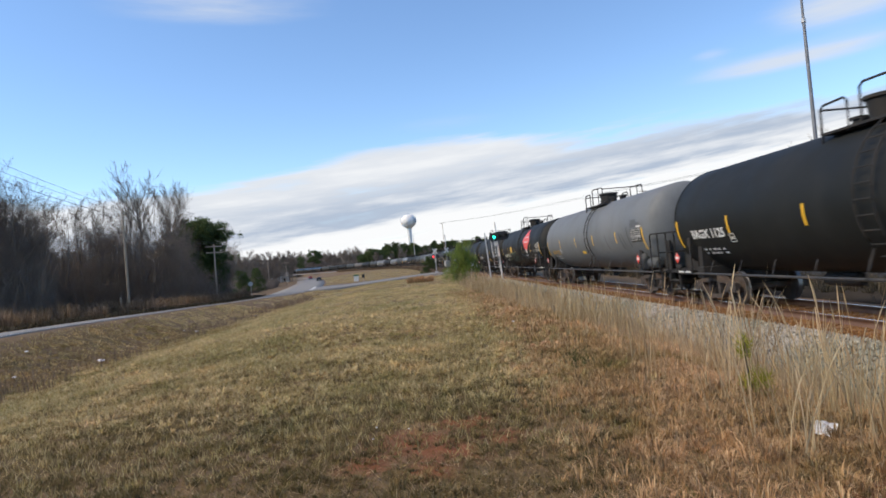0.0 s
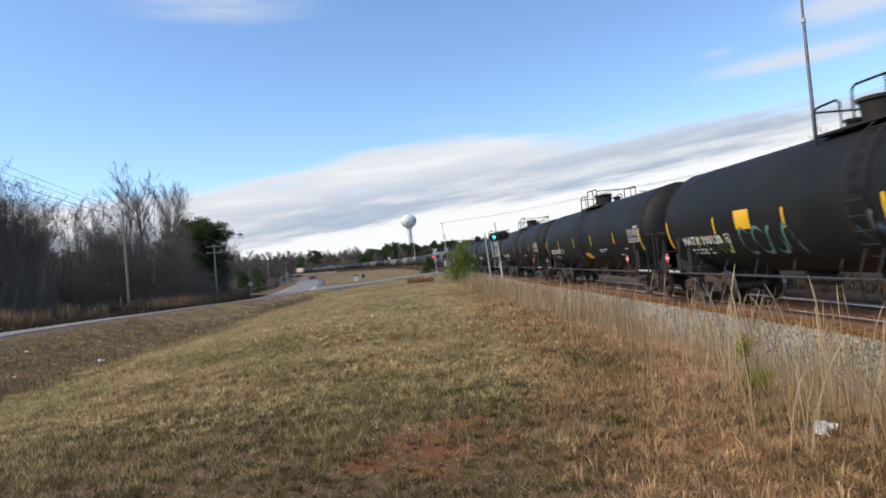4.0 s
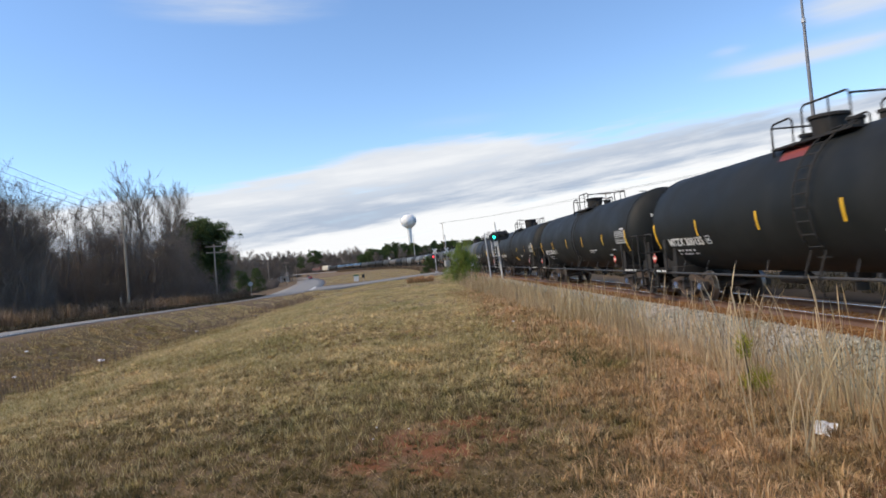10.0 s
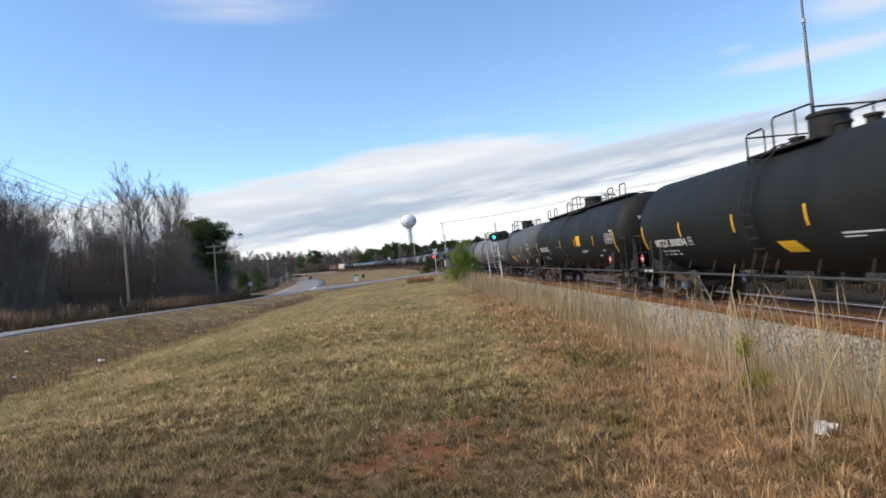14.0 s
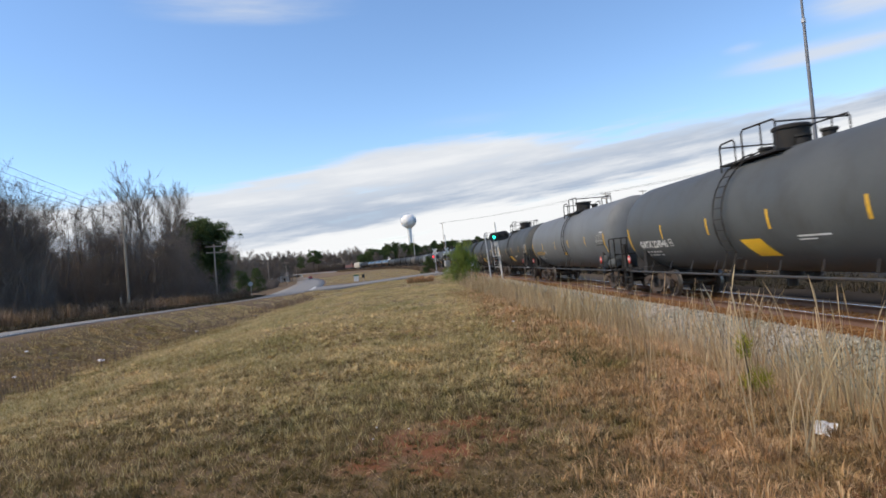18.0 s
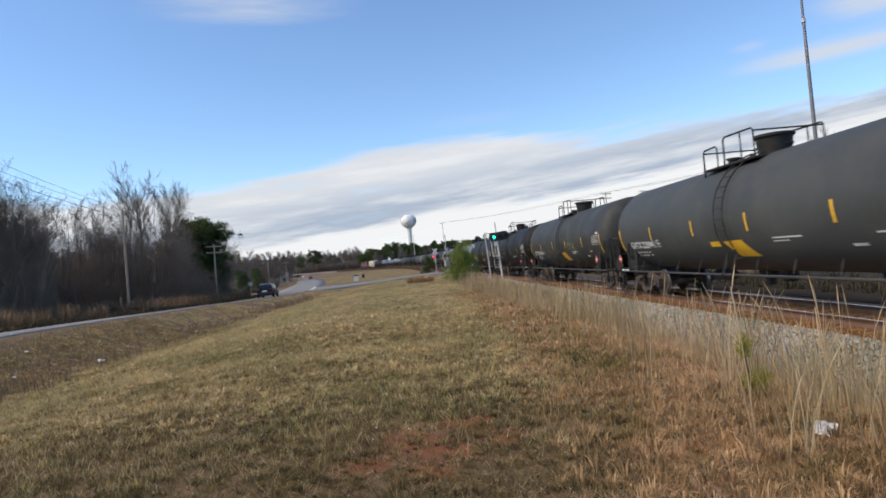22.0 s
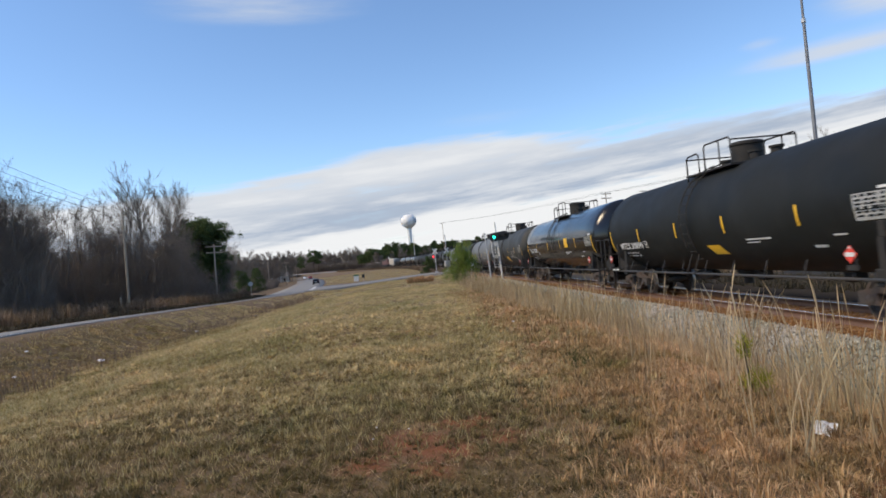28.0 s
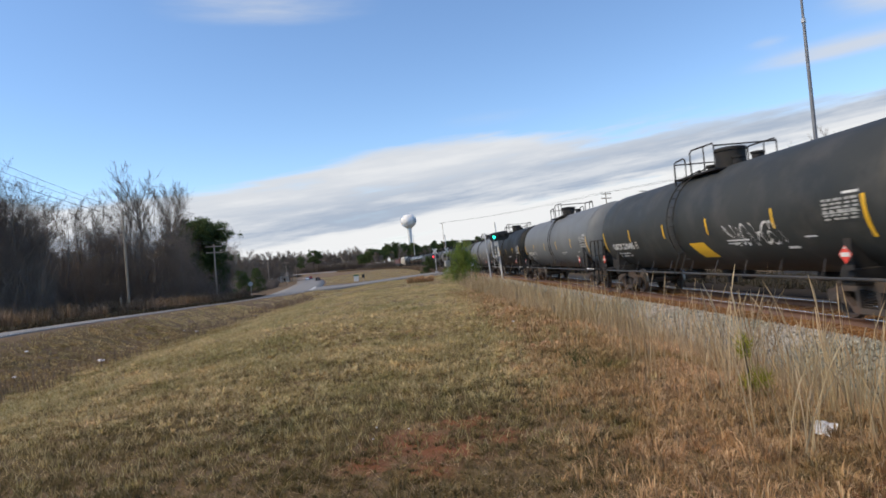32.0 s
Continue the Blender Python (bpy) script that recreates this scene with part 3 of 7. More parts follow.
def car_meshes():
    m = {}
    bm = bmesh.new()   # stub sills, bolster saddles and centre beam
    for sy in (-1, 1):
        if sy < 0:
            continue
        bm_box(bm, -0.35, 0.35, 5.4, 8.95, 0.72, 0.98, 0.02)
        bm_box(bm, -1.45, 1.45, sy * 6.9 - 0.2, sy * 6.9 + 0.2, 0.78, 1.12, 0.02)
        for sx in (-1, 1):
            bm_box(bm, sx * 1.05 - 0.35, sx * 1.05 + 0.35, sy * 6.9 - 0.12, sy * 6.9 + 0.12, 1.0, 1.75)
    m["sill"] = bm_done("sill", bm, FRAME)
    bm = bmesh.new()   # end platform and its steps
    bm_box(bm, -1.5, 1.5, -0.6, 0.5, 0.92, 0.98, 0.01)
    for sx in (-1, 1):
        for y in (-0.36, 0.36):
            bm_box(bm, sx * 1.49 - 0.03, sx * 1.49 + 0.03, y - 0.03, y + 0.03, 0.35, 1.02)
        for z in (0.36, 0.66):
            bm_box(bm, sx * 1.46 - 0.1, sx * 1.46 + 0.1, -0.36, 0.36, z, z + 0.03)
    m["end_platform"] = bm_done("end_platform", bm, FRAME)
    def bar(name, pts, r):
        b = bmesh.new()
        bm_tube(b, pts, r, 6)
        m[name] = bm_done(name, b, FRAME, True)

    # end handrails: a frame along each side of the end platform, and bars across the end
    bar("end_rail", [(0, -0.3, 0.95), (0, -0.3, 2.2), (0, -0.22, 2.27), (0, 0.3, 2.27), (0, 0.36, 2.2), (0, 0.36, 0.95)], 0.03)
    bar("rail_post", [(0, 0, 0.95), (0, 0, 2.27)], 0.024)
    bar("cross_rail", [(-1.56, 0.33, 0), (1.56, 0.33, 0)], 0.024)
    bm = bmesh.new()   # saddle plates that carry the tank's end
    for sx in (-1, 1):
        bm_box(bm, sx * 1.0 - 0.03, sx * 1.0 + 0.03, -0.7, 0.1, 0.95, 2.0)
    bm_box(bm, -1.0, 1.0, -0.72, -0.66, 0.95, 1.5)
    m["saddle"] = bm_done("saddle", bm, FRAME)
    bm = bmesh.new()   # white reflective strips on the end of the side rail
    for y0 in (-7.28, -7.58, -7.9, -8.22):
        bm_box(bm, -1.55, -1.535, y0 - 0.21, y0, 0.94, 0.995)
    for y0 in (7.38, 7.85):
        bm_box(bm, -1.55, -1.535, y0, y0 + 0.32, 0.94, 0.995)
    m["end_strips"] = bm_done("end_strips", bm, WHITE)
    bm = bmesh.new()   # narrow bracket that stands from the sill to the shell, with a plate at its top
    bm_box(bm, -1.6, -1.56, -0.045, 0.045, 0.93, 1.75)
    bm_box(bm, -1.61, -1.55, -0.09, 0.09, 1.72, 2.02, 0.01)
    m["bracket"] = bm_done("bracket", bm, FRAME)
    bm = bmesh.new()   # running rail along the side, with its brackets
    for sx in (-1, 1):
        bm_tube(bm, [(sx * 1.5, -8.2, 0.92), (sx * 1.5, 8.2, 0.92)], 0.034, 8)
        for y in np.linspace(-6.2, 6.2, 9):
            bm_tube(bm, [(sx * 1.5, float(y), 0.92), (sx * 1.3, float(y) + 0.12, 1.3)], 0.012, 5)
    m["side_rail"] = bm_done("side_rail", bm, RAILING, True)
    bm = bmesh.new()   # coupler
    bm_box(bm, -0.1, 0.1, 8.6, 9.1, 0.78, 0.94, 0.02)
    bm_box(bm, -0.18, 0.18, 9.0, 9.33, 0.7, 1.02, 0.05)
    m["coupler"] = bm_done("coupler", bm, FRAME)
    bm = bmesh.new()   # air brake reservoir and valve, rods
    bm_lathe(bm, [(0.0, -0.6), (0.13, -0.57), (0.17, -0.48), (0.17, 0.48), (0.13, 0.57), (0.0, 0.6)], "y", (-0.2, 2.4, 0.76), 14)
    bm_box(bm, -0.2, 0.2, -4.4, -4.1, 0.68, 0.95, 0.03)
    bm_tube(bm, [(0.15, -6.2, 0.7), (0.15, 6.2, 0.7)], 0.02, 6)
    bm_box(bm, -0.15, 0.15, -0.8, -0.45, 0.62, 0.92, 0.04)
    m["brake_gear"] = bm_done("brake_gear", bm, FRAME, True)
    bm = bmesh.new()   # air reservoir and valve beside the near bogie
    bm_lathe(bm, [(0.0, -0.42), (0.15, -0.4), (0.2, -0.32), (0.2, 0.32), (0.15, 0.4), (0.0, 0.42)], "y", (-1.2, -7.75, 1.22), 16)
    m["reservoir"] = bm_done("reservoir", bm, PAINT["slate"], True)
    bm = bmesh.new()
    bm_box(bm, -1.45, -1.15, -7.2, -6.95, 0.98, 1.45, 0.04)
    bm_lathe(bm, [(0.0, 1.6), (0.1, 1.58), (0.14, 1.5), (0.14, 1.4)], "z", (-1.3, -7.07, 0), 12)
    m["brake_valve"] = bm_done("brake_valve", bm, PAINT["slate"], True)
    bm = bmesh.new()   # ladder over the side, from the sill to the top
    for y in (-0.24, 0.24):
        pts = [(-1.52, y, 0.5), (-1.62, y, 0.95)] + [shell_point(a, y, 0.13) for a in range(-35, 76, 10)]
        bm_tube(bm, pts, 0.022, 5)
    for a in range(-42, 74, 10):
        p = shell_point(a, 0, 0.13)
        bm_tube(bm, [(p[0], -0.24, p[2]), (p[0], 0.24, p[2])], 0.016, 5)
    m["ladder"] = bm_done("ladder", bm, FRAME, True)
    bm = bmesh.new()   # platform round the manway
    top = TANK_Z + TANK_R
    for x0, x1 in ((-1.0, -0.62), (0.62, 1.0)):
        bm_box(bm, x0, x1, -1.2, 1.6, top - 0.16, top - 0.11)
    bm_box(bm, -0.62, 0.62, 1.3, 1.6, top - 0.16, top - 0.11)
    bm_box(bm, -0.62, 0.62, -1.2, -0.95, top - 0.16, top - 0.11)
    m["platform"] = bm_done("platform", bm, FRAME)
    bm = bmesh.new()   # safety rails: a long hoop on each side, and a lower one of its own at the ladder's end
    for x in (-0.95, 0.95):
        bm_tube(bm, [(x, -1.15, top - 0.15), (x, -1.15, top + 0.55), (x, -1.07, top + 0.63), (x, 0.3, top + 0.66), (x, 0.4, top + 0.58), (x, 0.4, top - 0.2)], 0.026, 6)
        bm_tube(bm, [(x, 1.6, top - 0.32), (x, 1.6, top + 0.4), (x, 1.5, top + 0.48), (x, 0.88, top + 0.5), (x, 0.78, top + 0.42), (x, 0.78, top - 0.2)], 0.026, 6)
        bm_tube(bm, [(x, -0.5, top - 0.15), (x, -0.5, top + 0.63)], 0.02, 6)
    bm_tube(bm, [(-0.95, 1.6, top + 0.4), (0.95, 1.6, top + 0.4)], 0.024, 6)
    bm_tube(bm, [(-0.95, -1.15, top + 0.55), (0.95, -1.15, top + 0.55)], 0.024, 6)
    m["railing"] = bm_done("railing", bm, FRAME, True)
    bm = bmesh.new()   # manway housing, wider at its top
    bm_lathe(bm, [(0.34, top - 0.1), (0.36, top + 0.1), (0.4, top + 0.4), (0.45, top + 0.43), (0.45, top + 0.5), (0.1, top + 0.54), (0.0, top + 0.54)], "z", (0, 0, 0), 20)
    m["housing_cone"] = bm_done("housing_cone", bm, FRAME, True)
    bm = bmesh.new()
    bm_lathe(bm, [(0.44, top - 0.1), (0.44, top + 0.46), (0.48, top + 0.47), (0.48, top + 0.53), (0.42, top + 0.57), (0.0, top + 0.59)], "z", (0, 0, 0), 20)
    m["housing_drum"] = bm_done("housing_drum", bm, FRAME, True)
    bm = bmesh.new()   # valves beside the manway
    bm_lathe(bm, [(0.16, top - 0.1), (0.16, top + 0.2), (0.2, top + 0.22), (0.2, top + 0.28), (0.0, top + 0.3)], "z", (0, 0, 0), 12)
    m["valves"] = bm_done("valves", bm, FRAME, True)
    bm = bmesh.new()   # bottom outlet under the belly
    bm_lathe(bm, [(0.3, 1.0), (0.28, 0.78), (0.14, 0.68), (0.14, 0.5), (0.0, 0.48)], "z", (0, 0.3, 0), 14)
    m["bottom_outlet"] = bm_done("bottom_outlet", bm, FRAME, True)
    bm = bmesh.new()   # long walkway over the whole top
    bm_box(bm, -0.75, -0.25, -7.6, 7.6, top - 0.02, top + 0.04)
    for y in np.linspace(-7.3, 7.3, 9):
        bm_box(bm, -0.7, 0.3, float(y) - 0.04, float(y) + 0.04, top - 0.12, top - 0.02)
    m["walkway"] = bm_done("walkway", bm, FRAME)
    bm = bmesh.new()
    for y in (-7.0, -5.4, 5.2, 7.0):
        bm_tube(bm, [(-0.75, y - 0.35, top), (-0.75, y - 0.35, top + 0.42), (-0.75, y - 0.28, top + 0.5), (-0.75, y + 0.28, top + 0.5), (-0.75, y + 0.35, top + 0.42), (-0.75, y + 0.35, top)], 0.026, 6)
    m["hoops"] = bm_done("hoops", bm, FRAME, True)
    bm = bmesh.new()   # placard holder
    bm_box(bm, -1.58, -1.55, -0.16, 0.16, 1.1, 1.2)
    bm_tube(bm, [(-1.52, 0, 1.06), (-1.57, 0, 1.3)], 0.02, 5)
    m["placard_holder"] = bm_done("placard_holder", bm, FRAME)
    v = [(-1.6, 0, 1.23), (-1.6, 0.185, 1.415), (-1.6, 0, 1.6), (-1.6, -0.185, 1.415)]
    m["placard"] = mesh_of("placard", v, [(0, 3, 2, 1)], RED)
    v = [(-1.606, 0.13, 1.37), (-1.606, 0.13, 1.455), (-1.606, -0.13, 1.455), (-1.606, -0.13, 1.37), (-1.606, 0.05, 1.53), (-1.606, 0.0, 1.58), (-1.606, -0.05, 1.53)]
    m["placard_bar"] = mesh_of("placard_bar", v, [(0, 1, 2, 3), (4, 5, 6)], WHITE)
    m["shells"] = {k: shell_mesh(p) for k, p in PAINT.items()}
    m["seams"] = {(k, y): seam_mesh(p, y) for k, p in PAINT.items() for y in (-TANK_H, TANK_H)}
    m["end_mark"] = film_mesh(-0.05, 0.05, -29, 2, YELLOW, rows=6)
    m["mark"] = film_mesh(-0.042, 0.042, -16, 1, YELLOW, rows=3)
    m["panel"] = film_mesh(-0.42, 0.32, -40, -28, YELLOW, rows=2, skew=0.22)
    m["tall_panel"] = film_mesh(-0.6, 0.35, -44, -24, YELLOW, rows=4, skew=0.4)
    m["square"] = film_mesh(-0.35, 0.35, -14, 4, YELLOW, rows=3)
    rng = random.Random(3)
    rects = []
    for r in range(6):
        y, a = 0.5, 0.5 - r * 2.75
        while y > -0.5:
            w = rng.uniform(0.06, 0.2)
            rects.append((max(y - w, -0.52), y, a - 0.9, a + 0.5 if r % 3 else a + 0.9))
            y -= w + rng.uniform(0.03, 0.1)
    rects.append((-0.54, 0.54, -9.4, -8.6))
    m["table"] = film_mesh(-0.57, 0.57, -16.5, 2.2, PLATE, rows=4)
    m["dark_table"] = film_mesh(-0.57, 0.57, -16.5, 2.2, PAINT["charcoal"], rows=4)
    m["table_lines"] = bars_mesh(rects, PAINT["black"], 0.014)
    m["white_table_lines"] = bars_mesh(rects, PLATE, 0.014)
    m["table_head"] = bars_mesh([(-0.55, -0.1, 3.6, 5.4)], WHITE)
    m["small_lines"] = bars_mesh([(y - rng.uniform(0.1, 0.2), y, a, a + 2.4) for a in (-34, -39) for y in (1.3, 1.0, 0.75, 0.5, 0.2)], WHITE)
    m["dashes"] = bars_mesh([(-1.5, -0.4, -25, -23.5), (-1.0, -0.4, -28, -26.8), (-4.1, -3.7, -26, -24.6), (-3.3, -2.9, -36, -33.5)], WHITE)
    m["corner_box"] = bars_mesh([(-0.13, 0.13, -17.4, -16.6), (-0.13, 0.13, -25.8, -25), (-0.13, -0.1, -25, -17.4), (0.1, 0.13, -25, -17.4), (-0.06, 0.06, -22.5, -20)], WHITE)
    m["end_lines"] = bars_on_head([(-0.52, -0.34, 2.84, 2.89), (-0.5, -0.36, 2.74, 2.79)], WHITE)
    m["gold_end_lines"] = bars_on_head([(-0.3, 0.12, 2.98, 3.04), (-0.22, 0.1, 2.88, 2.93), (-0.26, 0.1, 2.78, 2.83)], GOLD)
    return m


CAR = car_meshes()


def tank_car(spec, far=False):
    """One tank car; +y is its end away from the camera. Returns it and its turning wheelsets."""
    tone, label, marks = spec["tone"], spec["label"], spec.get("marks", {})
    car = thing("tank_car", Matrix(), label, "tank car", "cars of the tank train")
    sh = part("tank", CAR["shells"][tone], car)
    for y in (-TANK_H, TANK_H):
        if not spec.get("smooth"):
            part("weld_seam", CAR["seams"][(tone, y)], sh)
    part("side_rail", CAR["side_rail"], car)
    dy = spec.get("top_dy", 0.0)   # how far the manway and its platform stand off the middle
    part("platform", CAR["platform"], car, "", Matrix.Translation((0, dy, 0)))
    part("railing", CAR["railing"], car, "", Matrix.Translation((0, dy, 0)))
    part("manway_housing", CAR["housing_cone" if spec.get("cone", True) else "housing_drum"], car, "", Matrix.Translation((0, dy + spec.get("housing_y", 0.85 if spec.get("cone", True) else -0.3), 0)) @ Matrix.Diagonal((1.15, 1.15, 1, 1) if "housing_y" in spec else (1, 1, 1, 1)))
    part("ladder", CAR["ladder"], car, "", Matrix.Translation((0, dy + spec.get("ladder_y", -0.4 if spec.get("cone", True) else 0.6), 0)))
    wheels = []
    for y in (-6.9, 6.9):
        bogie(car, y, wheels, spec.get("blue", False))
    for sy in (-1, 1):
        flip = Matrix.Diagonal((1, sy, 1, 1))
        part("coupler", CAR["coupler"], car, "", Matrix.Rotation(0 if sy > 0 else math.pi, 4, "Z"))
        part("stub_sill", CAR["sill"], car, "", Matrix.Rotation(0 if sy > 0 else math.pi, 4, "Z"))
        part("end_platform", CAR["end_platform"], car, "", Matrix.Translation((0, sy * 8.6, 0)))
        part("saddle", CAR["saddle"], car, "", Matrix.Translation((0, sy * 8.6, 0)) @ Matrix.Rotation(0 if sy > 0 else math.pi, 4, "Z"))
        if not spec.get("smooth"):
            part("bracket", CAR["bracket"], car, "", Matrix.Translation((0, sy * 7.17, 0)))
        end = Matrix.Translation((0, sy * 8.6, 0)) @ Matrix.Rotation(0 if sy > 0 else math.pi, 4, "Z")
        part("cross_rail", CAR["cross_rail"], car, "", end @ Matrix.Translation((0, 0, 2.27)))
        for x in (-1.56, 1.56):
            part("end_rail", CAR["end_rail"], car, "", end @ Matrix.Translation((x, 0, 0)))
        if not far:
            part("cross_rail", CAR["cross_rail"], car, "", end @ Matrix.Translation((0, 0, 1.6)))
            for x, y in ((-0.6, 0.33), (0.6, 0.33)):
                part("rail_post", CAR["rail_post"], car, "", end @ Matrix.Translation((x, y, 0)))
    if spec.get("walkway"):
        part("walkway", CAR["walkway"], car)
        part("hoop_rails", CAR["hoops"], car)
    if not spec.get("smooth"):
        tagged(part("white_strips", CAR["end_strips"], car, "white reflective strips"), kind="stuff")
    if far:
        return car, wheels
    part("brake_gear", CAR["brake_gear"], car)
    for x, y in ((-0.1, -0.15), (0.15, -0.75), (0.05, 1.75)):
        part("valve", CAR["valves"], car, "", Matrix.Translation((x, dy + y + (0.0 if spec.get("cone", True) else -0.75), -0.05)))
    part("bottom_outlet", CAR["bottom_outlet"], car)
    if spec.get("gold"):
        part("air_reservoir", CAR["reservoir"], car, "grey cylindrical air reservoir")
        part("brake_valve", CAR["brake_valve"], car, "grey brake valve")
    for sy in (-1, 1):
        y = (-7.1 if spec.get("smooth") else -6.3) if sy < 0 else 8.1
        part("placard_holder", CAR["placard_holder"], car, "", Matrix.Translation((0, y, 0)))
        pl = part("placard", CAR["placard"], car, "red and white diamond hazard placard", Matrix.Translation((0, y, 0)))
        part("placard_bar", CAR["placard_bar"], pl)
        part("end_mark", CAR["end_mark"], sh, "yellow reflective strip", Matrix.Translation((0, 7.9 if sy > 0 else -7.72, 0)))
    for y in spec.get("reflectors", (4.8, 1.55, -1.5, -4.75)):
        part("reflector", CAR["mark"], sh, "yellow reflective strip", Matrix.Translation((0, y, 0)))
    if spec.get("panel"):
        part("yellow_panel", CAR["panel" if tone == "black" else "tall_panel"], sh, "yellow panel", Matrix.Translation((0, spec["panel"], 0)))
    if spec.get("tag"):
        part("yellow_tag", film_mesh(-0.27, 0.27, -30, -24, YELLOW, rows=2), sh, "small yellow tag by the ladder", Matrix.Translation((0, spec["tag"], 0)))
    if spec.get("square"):
        part("yellow_square", CAR["square"], sh, "yellow square", Matrix.Translation((0, spec["square"], 0)))
    table = part("stencil_table", CAR["dark_table" if spec.get("smooth") else "table"], car, "stencilled data plate", Matrix.Translation((0, -7.07, 0)))
    tagged(part("table_print", CAR["white_table_lines" if spec.get("smooth") else "table_lines"], table, "stencilled lines"), kind="stuff")
    part("table_head", CAR["table_head"], table)
    tagged(part("small_stencil", CAR["small_lines"], sh, "small white stencil lines", Matrix.Translation((0, 5.4, 0))), kind="stuff")
    if not spec.get("gold"):
        tagged(part("small_stencil", CAR["dashes"], sh, "small white stencil lines", Matrix.Translation((0, -2.0, 0))), kind="stuff")
    ink = GOLD if spec.get("gold") else WHITE
    gold = bool(spec.get("gold"))
    tagged(part("end_lettering", head_lettering(spec["text"].split()[0], -0.42 if gold else -0.8, 3.13 if gold else 2.96, 0.13, ink), sh, "reporting mark on the tank head"), kind="stuff")
    tagged(part("end_stencil", CAR["gold_end_lines" if gold else "end_lines"], sh, "small stencil lines on the tank head"), kind="stuff")
    words = lettering_mesh(spec["text"], spec.get("text_y", 7.0), spec.get("text_a", -26), 0.2 if gold else 0.25, ink)
    tagged(part("lettering", words, sh, "stencilled reporting mark and number"), kind="stuff")
    part("stencil_box", CAR["corner_box"], sh, "", Matrix.Translation((0, min(v.co.y for v in words.vertices) - 0.3, 0)))
    return car, wheels


BLACK_L = "matt black tank car with yellow strips"
SPECS = {
    -4: dict(tone="black", label=BLACK_L + " and white numbers", text="BRGX 1125", text_a=-19),
    -3: dict(smooth=True, tone="grey", label="faded grey tank car with worn yellow lettering", tag=0.5, text="NATX 3\u25ae\u25ae", gold=True, cone=True, top_dy=-0.5),
    -2: dict(tone="black", label="black tank car with a red diamond sign and graffiti", text="NATX 110120", top_dy=-0.55),
    -1: dict(tone="black", label=BLACK_L + " and a yellow panel", text="MTZX 300092", ladder_y=0.45, panel=-0.4),
    0: dict(tone="black", label=BLACK_L + " and blue bearing caps", text="MTZX 300069", blue=True),
    1: dict(tone="black", label=BLACK_L + " and a red stain", text="MTZX 300135", stain=True, blue=True),
    2: dict(tone="black", label=BLACK_L + " on dusty bogies", text="MTZX 300110", blue=True),
    3: dict(tone="black", label=BLACK_L + " and a yellow panel", text="MTZX 300094", panel=-0.6, cone=False, blue=True),
    4: dict(smooth=True, tone="black", label="black tank car with a full-length roof walkway", text="TILX 352160", text_a=-19, walkway=True, square=-2.2, cone=False),
    5: dict(smooth=True, tone="slate", label="mid-grey tank car with a yellow panel", text="GATX 224946", panel=-0.7, cone=False),
    6: dict(smooth=True, tone="grey", label="pale grey tank car with worn yellow lettering", tag=-0.35, top_dy=-0.55, text="NATX 30\u25ae\u25ae33", gold=True),
    7: dict(tone="lead", label="lead-grey dusty tank car with a yellow panel", text="GATX 226941", panel=-0.8, tag=0.45, housing_y=-0.5),
    8: dict(smooth=True, tone="charcoal", label="dark grey tank car with yellow-green graffiti and a yellow panel", text="CTCX 736444", panel=-0.8, housing_y=-0.5),
    9: dict(tone="black", label=BLACK_L + " and dusty ends", text="MTZX 300116"),
    10: dict(tone="black", label=BLACK_L + " and a yellow panel", text="MTZX 300099", panel=-0.7, cone=False),
    11: dict(smooth=True, tone="gloss", label="glossy black tank car that mirrors the sky", text="TILX 192678", text_a=-19, square=-2.9, cone=False),
    12: dict(smooth=True, tone="charcoal", label="dark grey tank car with white graffiti and a yellow panel", text="GATX 210405", panel=-0.8, cone=False),
    13: dict(tone="grey", label="pale grey tank car with dusty ends", text="PROX 44117", cone=True),
    14: dict(tone="black", label=BLACK_L + " far down the train", text="MTZX 300131"),
    15: dict(tone="grey", label="pale grey tank car far down the train", text="PROX 44102"),
}
FAR_TONES = ["charcoal", "black", "brown", "charcoal", "black", "black", "charcoal", "gloss", "gloss", "gloss", "black"]
C0, SPEED = 85.0, 9.03


def car_pose(s, half=6.9):
    x0, y0, z0, _ = (float(c) for c in track_at(s - half))
    x1, y1, z1, _ = (float(c) for c in track_at(s + half))
    return pose((x0 + x1) / 2, (y0 + y1) / 2, (z0 + z1) / 2, math.degrees(math.atan2(z1 - z0, 2 * half)), 0, math.degrees(math.atan2(x0 - x1, y1 - y0)))


PLACES = {-4: 11.2, -3: 29.84, -2: 48.08, -1: 66.3, 0: 84.85, 1: 103.33, 2: 121.98, 3: 140.6, 4: 159.5, 5: 178.15, 6: 196.95, 7: 215.25, 8: 233.7, 9: 252.17, 10: 270.6, 11: 289.1, 12: 307.65}
TRAIN = []   # (car, its turning wheelsets, place of its middle at the start, half the distance of its bogies)
for i in range(-4, 27):
    spec = SPECS.get(i) or dict(tone=FAR_TONES[i - 16], label={"gloss": "glossy black tank car far down the train"}.get(FAR_TONES[i - 16], "dusty tank car far down the train"), cone=i % 2 == 0)
    car, wheels = tank_car(spec, i > 15)
    TRAIN.append((car, wheels if i < 15 else [], PLACES[i] + 0.15 if i in PLACES else C0 + CAR_L * i, 6.9))

